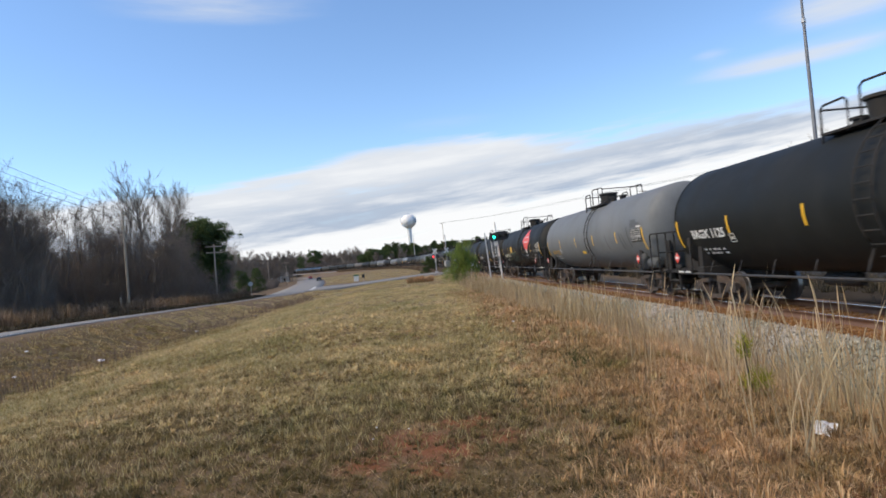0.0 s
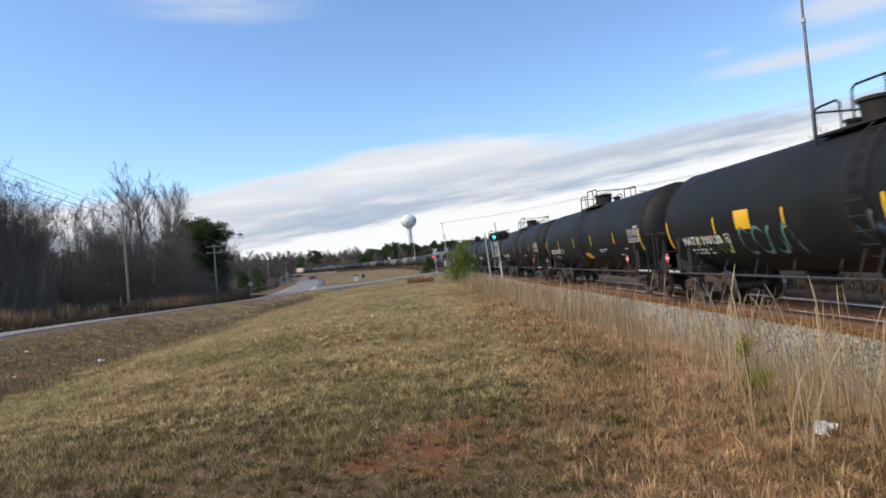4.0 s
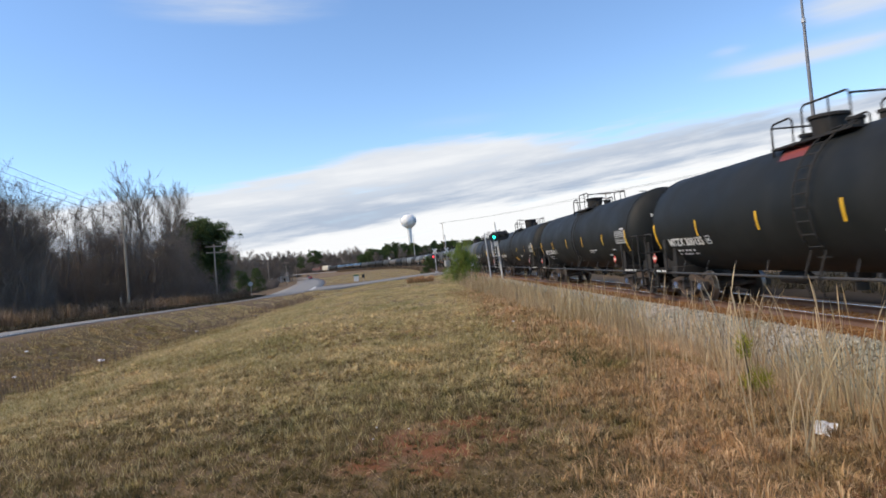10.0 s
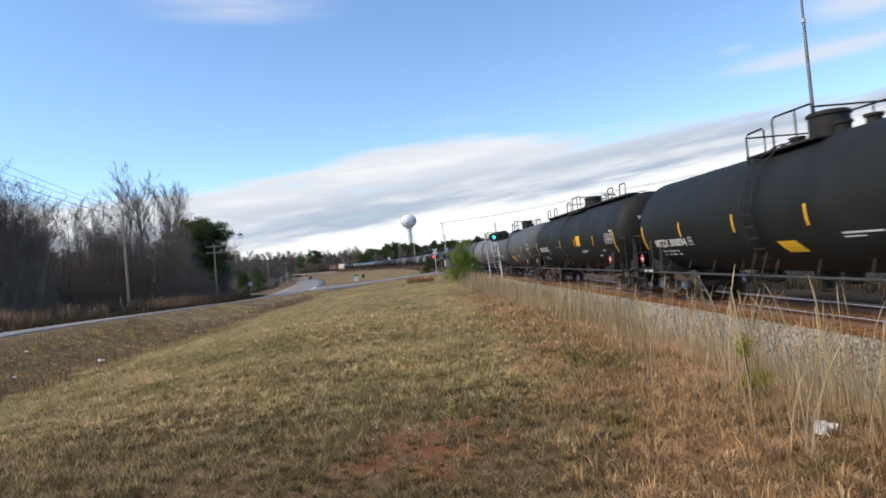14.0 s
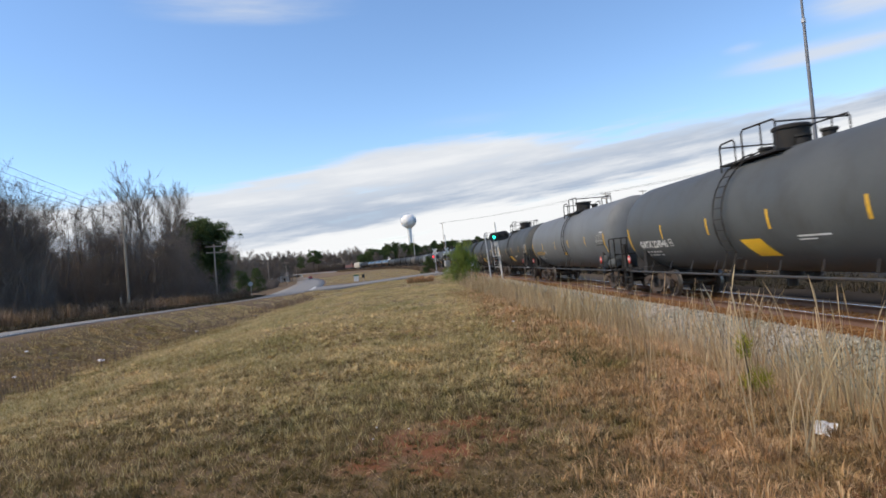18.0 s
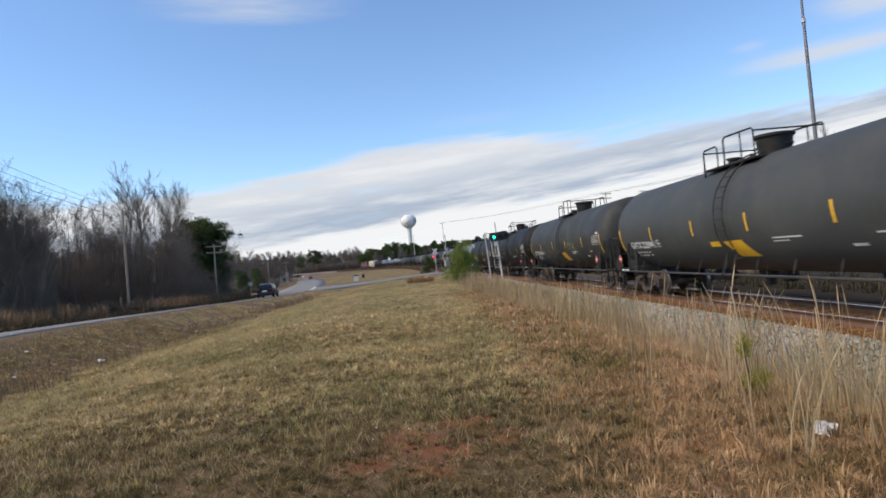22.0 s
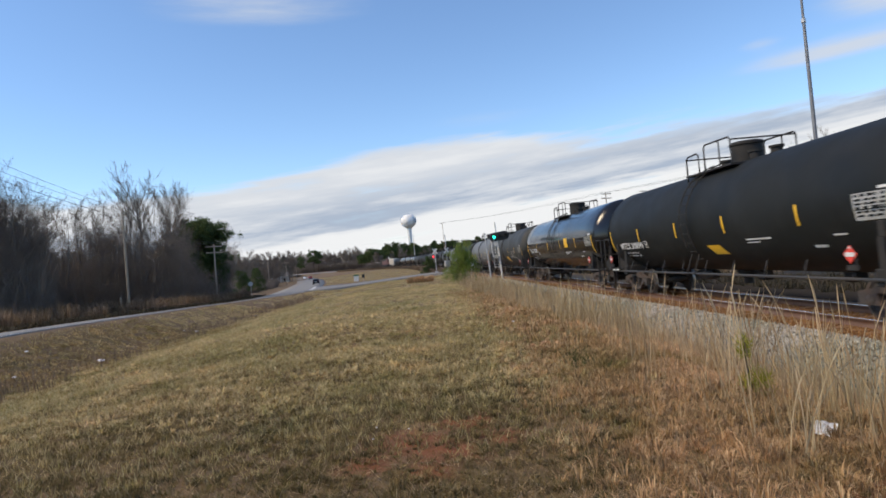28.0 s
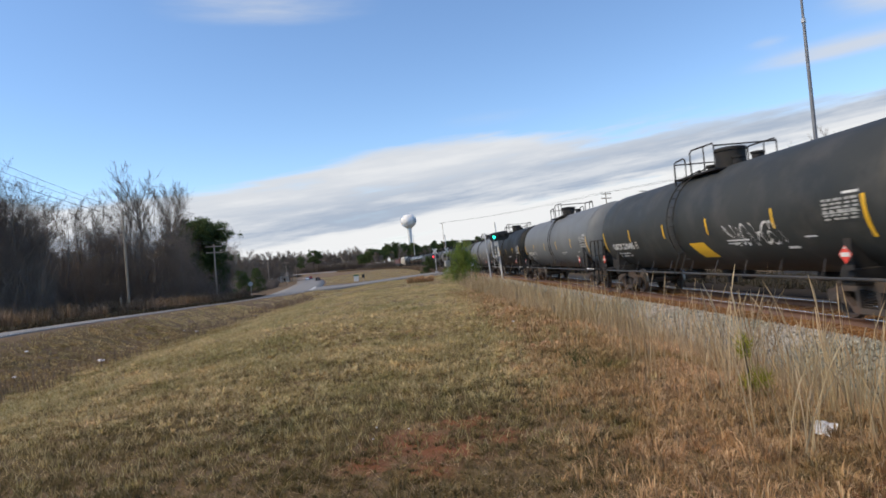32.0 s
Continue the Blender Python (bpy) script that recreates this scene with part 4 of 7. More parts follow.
# ---- clouds: two far layers that drift ----
def cloud_patch(name, radius, material):
    """A far piece of sky: its map gives degrees round from north and degrees above the horizon."""
    az, el = np.arange(-62, 62.1, 2.0), np.arange(-1, 44.1, 1.5)
    v, f, n = [], [], len(az)
    for e in el:
        for a in az:
            v.append((radius * math.cos(radians(e)) * math.sin(radians(a)), radius * math.cos(radians(e)) * math.cos(radians(a)), radius * math.sin(radians(e))))
    f = [(j * n + i, j * n + i + 1, (j + 1) * n + i + 1, (j + 1) * n + i) for j in range(len(el) - 1) for i in range(n - 1)]
    me = quads_mesh(name, np.array(v), np.array(f), material, True)
    uv = me.uv_layers.new(name="degrees")
    idx = np.empty(len(me.loops), np.int32)
    me.loops.foreach_get("vertex_index", idx)
    uvs = np.c_[az[idx % n], el[idx // n]].astype(np.float32)
    uv.data.foreach_set("uv", uvs.ravel())
    return new(name, me)


def maths(nt, op, a, b=0.0, clamp=False):
    m = nt.nodes.new("ShaderNodeMath")
    m.operation, m.use_clamp = op, clamp
    for sock, v in ((m.inputs[0], a), (m.inputs[1], b)):
        if isinstance(v, (int, float)):
            sock.default_value = v
        else:
            nt.links.new(v, sock)
    return m.outputs[0]


def rise(nt, x, a, b):
    """0 below a, 1 above b, smooth between."""
    m = nt.nodes.new("ShaderNodeMapRange")
    m.interpolation_type = "SMOOTHSTEP"
    m.inputs["From Min"].default_value, m.inputs["From Max"].default_value = a, b
    nt.links.new(x, m.inputs["Value"])
    return m.outputs["Result"]


def cloud_material(name, low):
    m = bpy.data.materials.new(name)
    m.use_nodes = True
    nt = m.node_tree
    nt.nodes.remove(nt.nodes["Principled BSDF"])
    uv = nt.nodes.new("ShaderNodeUVMap")
    uv.uv_map = "degrees"
    sep = nt.nodes.new("ShaderNodeSeparateXYZ")
    nt.links.new(uv.outputs["UV"], sep.inputs[0])
    u, v = sep.outputs["X"], sep.outputs["Y"]
    # bands run up to the right a little
    tilt = nt.nodes.new("ShaderNodeCombineXYZ")
    nt.links.new(u, tilt.inputs["X"])
    vv = maths(nt, "ADD", v, maths(nt, "MULTIPLY", u, -0.07 if low else -0.012))
    nt.links.new(vv, tilt.inputs["Y"])
    tilt.inputs["Z"].default_value = 3.0 if low else 9.0
    big = noise_node(nt, tilt.outputs[0], 1.0, 6, 0.55, (0.05, 0.22, 1))
    fine = noise_node(nt, tilt.outputs[0], 1.0, 8, 0.6, (0.075, 0.62, 1))
    if low:
        d = maths(nt, "SUBTRACT", v, maths(nt, "MULTIPLY", maths(nt, "SUBTRACT", big, 0.5), 4.0))
        d = maths(nt, "SUBTRACT", d, maths(nt, "MULTIPLY", maths(nt, "SUBTRACT", fine, 0.5), 4.5))
        # the upper edge: low in the west, a hump over the line, level in the east
        top = maths(nt, "ADD", 7.9, maths(nt, "MULTIPLY", rise(nt, u, -24, 3), 3.6))
        top = maths(nt, "SUBTRACT", top, maths(nt, "MULTIPLY", rise(nt, u, 6, 17), 1.3))
        a = rise(nt, maths(nt, "SUBTRACT", top, d), -0.4, 1.3)
        # a white base that climbs to the east, and the grey belly above it
        over = maths(nt, "SUBTRACT", v, maths(nt, "ADD", 3.8, maths(nt, "MULTIPLY", u, 0.095)))
        over = maths(nt, "ADD", over, maths(nt, "MULTIPLY", maths(nt, "SUBTRACT", fine, 0.5), 2.2))
        belly = maths(nt, "MULTIPLY", rise(nt, over, -0.1, 0.7), maths(nt, "SUBTRACT", 1.0, maths(nt, "MULTIPLY", rise(nt, over, 1.2, 5.5), 0.62)))
        shade = maths(nt, "MULTIPLY", belly, maths(nt, "ADD", 0.35, maths(nt, "MULTIPLY", rise(nt, fine, 0.3, 0.62), 0.75)), True)
        col = mixed(nt, shade, (0.98, 0.99, 1.0), (0.47, 0.55, 0.68))
        a = maths(nt, "MULTIPLY", a, maths(nt, "SUBTRACT", 1.0, maths(nt, "MULTIPLY", rise(nt, fine, 0.56, 0.78), 0.4)), True)
        strength = 0.56
    else:
        total = None
        for u0, v0, su, sv, k in ((-14.0, 23.2, 11, 1.8, 0.6), (35, 12.9, 8, 0.9, 0.9), (39, 16.2, 6, 1.8, 0.8), (29, 14.6, 2, 0.6, 0.5), (5, 12.6, 9, 1.2, 0.3)):
            x = maths(nt, "DIVIDE", maths(nt, "SUBTRACT", u, u0), su)
            y = maths(nt, "DIVIDE", maths(nt, "SUBTRACT", vv, v0), sv)
            g = maths(nt, "MULTIPLY", maths(nt, "EXPONENT", maths(nt, "MULTIPLY", maths(nt, "ADD", maths(nt, "MULTIPLY", x, x), maths(nt, "MULTIPLY", y, y)), -1.0)), k)
            total = g if total is None else maths(nt, "ADD", total, g)
        a = maths(nt, "MULTIPLY", rise(nt, maths(nt, "MULTIPLY", total, maths(nt, "ADD", fine, maths(nt, "MULTIPLY", big, 0.6))), 0.16, 0.7), 0.85, True)
        col = mixed(nt, 0.0, (0.82, 0.87, 0.95), (0.8, 0.8, 0.8))
        strength = 0.5
    em = nt.nodes.new("ShaderNodeEmission")
    em.inputs["Strength"].default_value = strength
    nt.links.new(col, em.inputs["Color"])
    tr = nt.nodes.new("ShaderNodeBsdfTransparent")
    mx = nt.nodes.new("ShaderNodeMixShader")
    nt.links.new(a, mx.inputs["Fac"])
    nt.links.new(tr.outputs[0], mx.inputs[1])
    nt.links.new(em.outputs[0], mx.inputs[2])
    nt.links.new(mx.outputs[0], nt.nodes["Material Output"].inputs["Surface"])
    return m


clouds_low = tagged(cloud_patch("cloud_bank", 4700, cloud_material("cloud_bank", True)), "long grey-white cloud bank low over the horizon", "backdrop", kind="structure")
clouds_high = tagged(cloud_patch("high_clouds", 4600, cloud_material("high_clouds", False)), "thin white wisps high in the blue sky", "backdrop", kind="structure")

# ---- things beside the line ----
def at_sight(az, dist, sink=0.0):
    """A place on the land by its bearing from the camera (degrees right of north) and distance."""
    x, y = dist * math.sin(radians(az)), dist * math.cos(radians(az))
    return x, y, float(land_z(x, y)) - sink


GALV = surface("galvanised_steel", (0.42, 0.42, 0.42), (0.58, 0.58, 0.57), scale=4, fine=40, rough=0.5, metal=0.4, bump=0.05, depth=0.002)
CREAM = surface("chalky_white_paint", (0.62, 0.6, 0.55), (0.78, 0.76, 0.71), scale=4, fine=30, rough=0.7, bump=0.05, depth=0.003)
DARK = surface("dull_black_metal", (0.012, 0.013, 0.014), (0.03, 0.03, 0.03), scale=4, fine=30, rough=0.6, bump=0.05, depth=0.003)
WOOD_POLE = surface("grey_pole_wood", (0.3, 0.25, 0.195), (0.4, 0.34, 0.27), scale=2, fine=25, rough=0.9, bump=0.3, depth=0.01, stretch=(1, 1, 0.08))
TOWER_WHITE = surface("tower_paint", (0.74, 0.74, 0.73), (0.82, 0.82, 0.81), scale=0.15, fine=3, rough=0.5, bump=0.0, dirt=(0.6, 0.58, 0.54), dirt_scale=0.1, dirt_amount=0.3)
GREEN_LAMP = glowing("green_lens", (0.02, 0.75, 0.5), 2.2)
RED_LAMP = glowing("red_lens", (0.95, 0.05, 0.06), 1.6)


def block_signal():
    x, y, z = at_sight(7.76, 46)
    t = thing("block_signal", pose(x, y, z, 0, 0, -7), "railway block signal with black hood showing green", "signal")
    bm = bmesh.new()
    bm_tube(bm, [(0.12, 0, -0.3), (-0.02, 0, 2.6), (-0.16, 0, 5.05)], [0.075, 0.07, 0.05], 10)
    part("mast", bm_done("mast", bm, CREAM, True), t)
    bm = bmesh.new()
    bm_tube(bm, [(-0.72, 0.0, -0.3), (-0.84, 0.0, 2.2), (-0.97, 0.0, 4.3)], [0.07, 0.065, 0.045], 10)
    part("ladder_mast", bm_done("ladder_mast", bm, GALV, True), t)
    bm = bmesh.new()
    for k in range(9):
        zz = 1.7 + k * 0.22
        bm_tube(bm, [(-0.42, 0.05, zz), (-0.1, 0.05, zz)], 0.012, 5)
    bm_tube(bm, [(-0.42, 0.05, 1.6), (-0.46, 0.05, 3.6)], 0.016, 5)
    bm_tube(bm, [(-0.1, 0.05, 1.6), (-0.14, 0.05, 3.6)], 0.016, 5)
    part("ladder", bm_done("ladder", bm, GALV), t)
    bm = bmesh.new()   # oval backboard
    n = 28
    front, back = [], []
    for k in range(n):
        a = k * math.tau / n
        px = -0.06 + (0.42 if math.cos(a) > 0 else -0.42) + 0.33 * math.cos(a)
        front.append(bm.verts.new((px, -0.04, 4.0 + 0.33 * math.sin(a))))
        back.append(bm.verts.new((px, 0.0, 4.0 + 0.33 * math.sin(a))))
    bm.faces.new(front)
    bm.faces.new(back[::-1])
    for k in range(n):
        bm.faces.new((front[k], front[(k + 1) % n], back[(k + 1) % n], back[k]))
    board = part("backboard", bm_done("backboard", bm, DARK), t, "black oval backboard", Matrix.Translation((0.56, -0.12, 0)) @ Matrix.Rotation(radians(-6), 4, "Y"))
    for k, mat in ((-0.42, GREEN_LAMP), (0.0, DARK), (0.42, DARK)):
        bm = bmesh.new()
        bm_lathe(bm, [(0.0, -0.075), (0.1, -0.07), (0.115, -0.05)], "y", (k, 0, 4.0), 18)
        part("lens", bm_done("lens", bm, mat, True), board, "lit green lens" if mat == GREEN_LAMP else "dark lens")
        bm = bmesh.new()   # hood over the lens, longer above
        for j in range(14):
            a0, a1 = radians(-30 + j * 240 / 14), radians(-30 + (j + 1) * 240 / 14)
            L0, L1 = 0.42, 0.42
            p = [(k + 0.14 * math.cos(a), yy, 4.0 + 0.14 * math.sin(a)) for a, yy in ((a0, -0.04), (a1, -0.04), (a1, -0.04 - L1), (a0, -0.04 - L0))]
            bm.faces.new([bm.verts.new(c) for c in p])
        bmesh.ops.remove_doubles(bm, verts=bm.verts, dist=0.001)
        bmesh.ops.solidify(bm, geom=bm.faces[:], thickness=0.006)
        part("hood", bm_done("hood", bm, DARK, True), board)
    bm = bmesh.new()
    bm_box(bm, -0.45, 0.6, 0.0, 0.3, 3.78, 4.22, 0.04)
    part("lamp_case", bm_done("lamp_case", bm, DARK), board)
    bm = bmesh.new()
    bm_box(bm, -0.28, -0.02, -0.14, 0.1, 3.3, 3.62, 0.03)
    part("junction_box", bm_done("junction_box", bm, CREAM), t, "small white junction box")
    bm = bmesh.new()   # maintainer's landing below the lamps
    bm_box(bm, -0.5, 0.0, -0.25, 0.25, 2.5, 2.55)
    part("landing", bm_done("landing", bm, GALV), t)
    for px in (-0.5, -0.25, 0.0):
        bm = bmesh.new()
        bm_tube(bm, [(px, -0.25, 2.52), (px - 0.06, -0.25, 3.7)], 0.022, 6)
        part("landing_rail", bm_done("landing_rail", bm, CREAM), t)
    return t


block_signal()


def crossing_signal(az, dist, turn, lit, tall, extra):
    x, y, z = at_sight(az, dist)
    t = thing("crossing_signal", pose(x, y, max(z, -0.05), 0, 0, turn), "level-crossing flasher mast with crossbuck and red lamps", "crossing signal", "level-crossing signals")
    bm = bmesh.new()
    bm_tube(bm, [(0, 0, -0.5), (0, 0, tall)], 0.075, 10)
    part("mast", bm_done("mast", bm, GALV, True), t)
    bm = bmesh.new()
    bm_box(bm, -0.3, 0.3, -0.3, 0.3, -0.5, 0.25, 0.03)
    part("base", bm_done("base", bm, GALV), t)
    for s in (-1, 1):
        bm = bmesh.new()
        bm_box(bm, -0.6, 0.6, -0.12 - 0.015 * s, -0.105 - 0.015 * s, -0.11, 0.11, 0.005)
        part("crossbuck_board", bm_done("crossbuck_board", bm, CREAM), t, "white crossbuck board", Matrix.Translation((0, 0, 3.9)) @ Matrix.Rotation(radians(45 * s), 4, "Y"))
        bm = bmesh.new()
        bm_lathe(bm, [(0.0, 0.02), (0.3, 0.02), (0.3, 0.0), (0.0, 0.0)], "y", (s * 0.38, -0.1, 2.9), 20)
        d = part("lamp_board", bm_done("lamp_board", bm, DARK), t, "round black lamp backboard")
        bm = bmesh.new()
        bm_lathe(bm, [(0.0, -0.05), (0.12, -0.045), (0.15, -0.0)], "y", (s * 0.38, -0.12, 2.9), 16)
        part("lens", bm_done("lens", bm, RED_LAMP if s in lit else DARK, True), d, "lit red lens" if s in lit else "dark red lens")
        bm = bmesh.new()
        bm_lathe(bm, [(0.1, 0.0), (0.1, 0.2), (0.0, 0.22)], "y", (s * 0.38, -0.06, 2.9), 12)
        part("lamp_case", bm_done("lamp_case", bm, DARK), d)
    bm = bmesh.new()
    bm_tube(bm, [(-0.42, -0.02, 2.9), (0.42, -0.02, 2.9)], 0.035, 6)
    part("cross_arm", bm_done("cross_arm", bm, DARK), t)
    if extra:
        bm = bmesh.new()
        bm_box(bm, -0.45, 0.5, -0.25, 0.35, 0.9, 2.0, 0.03)
        part("gate_mechanism", bm_done("gate_mechanism", bm, GALV), t, "grey gate mechanism case")
        bm = bmesh.new()
        bm_tube(bm, [(0, 0, tall), (0, 0, tall + 0.05)], 0.16, 12)
        part("bell", bm_done("bell", bm, GALV), t)
    return t


crossing_signal(1.82, 112, 0, (-1,), 4.4, False)
crossing_signal(2.88, 112, 20, (), 6.6, True)


def square_sign(name, az, dist, w, h, lift, label, legs=1, board=CREAM, turn=0.0, back=None):
    x, y, z = at_sight(az, dist)
    t = thing(name, pose(x, y, z, 0, 0, -az + turn), label, "sign")
    bm = bmesh.new()
    bm_box(bm, -w / 2, w / 2, -0.015, 0.015, lift, lift + h, 0.004)
    part("board", bm_done("board", bm, board), t)
    for k in range(legs):
        px = 0 if legs == 1 else (-w * 0.35 + k * w * 0.7)
        bm = bmesh.new()
        bm_box(bm, px - 0.04, px + 0.04, 0.02, 0.09, -0.4, lift + h * 0.9)
        part("post", bm_done("post", bm, back or GALV), t)
    return t


SIGN_GREEN = surface("green_sign_film", (0.03, 0.12, 0.06), (0.05, 0.16, 0.08), scale=3, fine=20, rough=0.5, bump=0)
square_sign("milepost_sign", 5.05, 52, 0.42, 0.4, 1.55, "small white square sign on a thin post")
sgn = square_sign("roadside_sign", -5.6, 122, 0.95, 1.0, 0.55, "white roadside board on two short posts", 2)
bm = bmesh.new()
bm_box(bm, -0.5, 0.5, -0.02, 0.02, 1.58, 1.85, 0.004)
part("top_board", bm_done("top_board", bm, SIGN_GREEN), sgn, "narrow green board")
square_sign("crossing_ahead_sign", -4.95, 128, 0.55, 0.75, 1.0, "small dark sign board seen from behind", 1, DARK)


def octagon_sign(az, dist):
    x, y, z = at_sight(az, dist)
    t = thing("stop_sign", pose(x, y, z, 0, 0, -az), "grey back of an octagonal road sign", "sign")
    bm = bmesh.new()
    bm_lathe(bm, [(0.0, -0.01), (0.42, -0.01), (0.42, 0.01), (0.0, 0.01)], "y", (0, 0, 2.3), 8)
    part("plate", bm_done("plate", bm, GALV), t)
    bm = bmesh.new()
    bm_tube(bm, [(0, 0.04, -0.4), (0, 0.04, 2.6)], 0.035, 8)
    part("post", bm_done("post", bm, GALV), t)


octagon_sign(-14.9, 118)


def water_tower():
    x, y = 500 * math.sin(radians(-0.35)), 500 * math.cos(radians(-0.35))
    t = thing("water_tower", pose(x, y, 0.5), "white single-pedestal spheroid water tower", "water tower")
    bm = bmesh.new()
    prof = [(0.0, 41.3)] + [(6.5 * math.sin(k / 16 * math.pi) ** 0.92, 35.8 + 5.5 * math.cos(k / 16 * math.pi)) for k in range(1, 14)] + [(2.3, 30.2), (1.9, 29.0)]
    bm_lathe(bm, prof, "z", (0, 0, 0), 40)
    part("tank", bm_done("tank", bm, TOWER_WHITE, True, 60), t)
    bm = bmesh.new()
    bm_lathe(bm, [(1.9, 29.2), (1.75, 26), (1.7, 8), (2.2, 4), (3.6, 0), (3.6, -2)], "z", (0, 0, 0), 28)
    part("pedestal", bm_done("pedestal", bm, TOWER_WHITE, True), t)
    bm = bmesh.new()   # a dark emblem painted on the bowl, curved with it
    for r in range(3):
        for c in range(4):
            a0 = radians(-62 + c * 7)
            e = 36.6 - r * 1.0
            q = []
            for da, de in ((0, 0), (0.09, 0), (0.09, 0.6), (0, 0.6)):
                rr = 6.5 * math.sqrt(max(0.0, 1 - ((e + de - 35.8) / 5.5) ** 2)) + 0.12
                q.append(bm.verts.new((rr * math.sin(a0 + da + 1.75), -rr * math.cos(a0 + da + 1.75), e + de)))
            bm.faces.new(q)
    part("emblem", bm_done("emblem", bm, surface("faded_blue_paint", (0.2, 0.24, 0.32), (0.28, 0.32, 0.4), scale=1, fine=5, rough=0.6, bump=0)), t, "faded blue emblem")
    bm = bmesh.new()
    bm_tube(bm, [(0, 0, 41.2), (0, 0, 42.6)], 0.08, 6)
    part("beacon", bm_done("beacon", bm, GALV), t)


water_tower()


MAST_GREY = surface("weathered_mast_steel", (0.14, 0.15, 0.165), (0.22, 0.23, 0.25), scale=2, fine=20, rough=0.6, bump=0.05, depth=0.003)


def radio_mast():
    x, y = 60 * math.sin(radians(34.35)), 60 * math.cos(radians(34.35))
    t = thing("radio_mast", pose(x, y, -0.5), "tall grey tapered steel radio mast", "mast")
    for z0, z1, r0, r1 in ((0, 19.6, 0.2, 0.12), (19.6, 40, 0.1, 0.05)):
        bm = bmesh.new()
        bm_tube(bm, [(0, 0, z0), (0, 0, z1)], [r0, r1], 14)
        part("mast_section", bm_done("mast_section", bm, MAST_GREY, True), t)
    bm = bmesh.new()
    bm_lathe(bm, [(0.09, 19.45), (0.18, 19.45), (0.18, 19.75), (0.09, 19.75)], "z", (0, 0, 0), 14)
    part("flange", bm_done("flange", bm, GALV), t)
    bm = bmesh.new()
    bm_box(bm, -0.5, 0.5, -0.5, 0.5, -0.4, 0.3, 0.03)
    part("footing", bm_done("footing", bm, CREAM), t, "concrete footing")


radio_mast()
x, y = 300 * math.sin(radians(-0.05)), 300 * math.cos(radians(-0.05))
far_mast = thing("far_mast", pose(x, y, 0.8), "thin grey mast far behind the line", "mast")
bm = bmesh.new()
bm_tube(bm, [(0, 0, -1), (0, 0, 15.5)], [0.2, 0.1], 8)
part("pole", bm_done("pole", bm, GALV, True), far_mast)

# ---- utility poles and their wires ----
POLES = []


def utility_pole(az, dist, height, arms=1, lean=0.0, base_z=None, turn=0.0, wood=None):
    x, y, z = at_sight(az, dist)
    if base_z is not None:
        z = base_z
    t = thing("utility_pole", pose(x, y, z, 0, lean, turn), "weathered grey wooden utility pole", "utility pole", "utility poles")
    bm = bmesh.new()
    bm_tube(bm, [(0, 0, -0.6), (0, 0, height * 0.5), (0, 0, height)], [0.14, 0.12, 0.09], 10)
    part("pole", bm_done("pole", bm, wood or WOOD_POLE, True), t)
    for k in range(arms):
        zz = height - 0.35 - k * 0.9
        bm = bmesh.new()
        bm_box(bm, -1.2, 1.2, -0.16, -0.05, zz - 0.07, zz + 0.07, 0.01)
        arm = part("crossarm", bm_done("crossarm", bm, wood or WOOD_POLE), t)
        for px in (-1.1, -0.5, 0.5, 1.1):
            bm = bmesh.new()
            bm_lathe(bm, [(0.0, zz + 0.24), (0.045, zz + 0.22), (0.06, zz + 0.12), (0.03, zz + 0.07)], "z", (px, -0.1, 0), 8)
            part("insulator", bm_done("insulator", bm, DARK, True), arm)
    POLES.append((x, y, z, height, turn))
    return t


utility_pole(-24.6, 75, 11.2, 0, 0.4)
bm = bmesh.new()   # short brackets on the first pole
near_pole = bpy.data.objects["utility_pole"]
bm_box(bm, -0.55, 0.55, -0.2, -0.1, 10.35, 10.45, 0.01)
bm_box(bm, -0.3, 0.1, -0.22, -0.1, 8.3, 8.4, 0.01)
part("bracket", bm_done("bracket", bm, WOOD_POLE, True), near_pole)
utility_pole(-17.75, 98, 8.6, 2, 1.0, None, 12)
utility_pole(-11.75, 250, 9.0, 1, 0, None, 10)
utility_pole(-13.3, 215, 8.5, 0, 0, None, 0)
utility_pole(-10.9, 330, 12, 1, 0, None, 10)
utility_pole(17.75, 130, 13.2, 2, 0, -0.4, 20)
utility_pole(20.9, 170, 16.0, 1, 0, -0.4, 20)
utility_pole(2.75, 260, 17.5, 1, 0, 0.6, 10)
st = at_sight(-25.2, 74)
post_ = thing("marker_post", pose(*st), "short grey wooden post beside the utility pole", "post")
bm = bmesh.new()
bm_tube(bm, [(0, 0, -0.3), (0, 0, 1.6)], 0.1, 8)
part("post", bm_done("post", bm, WOOD_POLE, True), post_)


def wire(a, b, sag, radius=0.016):
    bm = bmesh.new()
    pts = []
    for k in range(13):
        u = k / 12
        p = Vector(a).lerp(Vector(b), u)
        p.z -= 4 * sag * u * (1 - u)
        pts.append(p)
    bm_tube(bm, pts, radius, 4, False)
    tagged(new("overhead_wire", bm_done("overhead_wire", bm, DARK, True)), "thin black overhead wire between poles", "wire", "overhead wires")


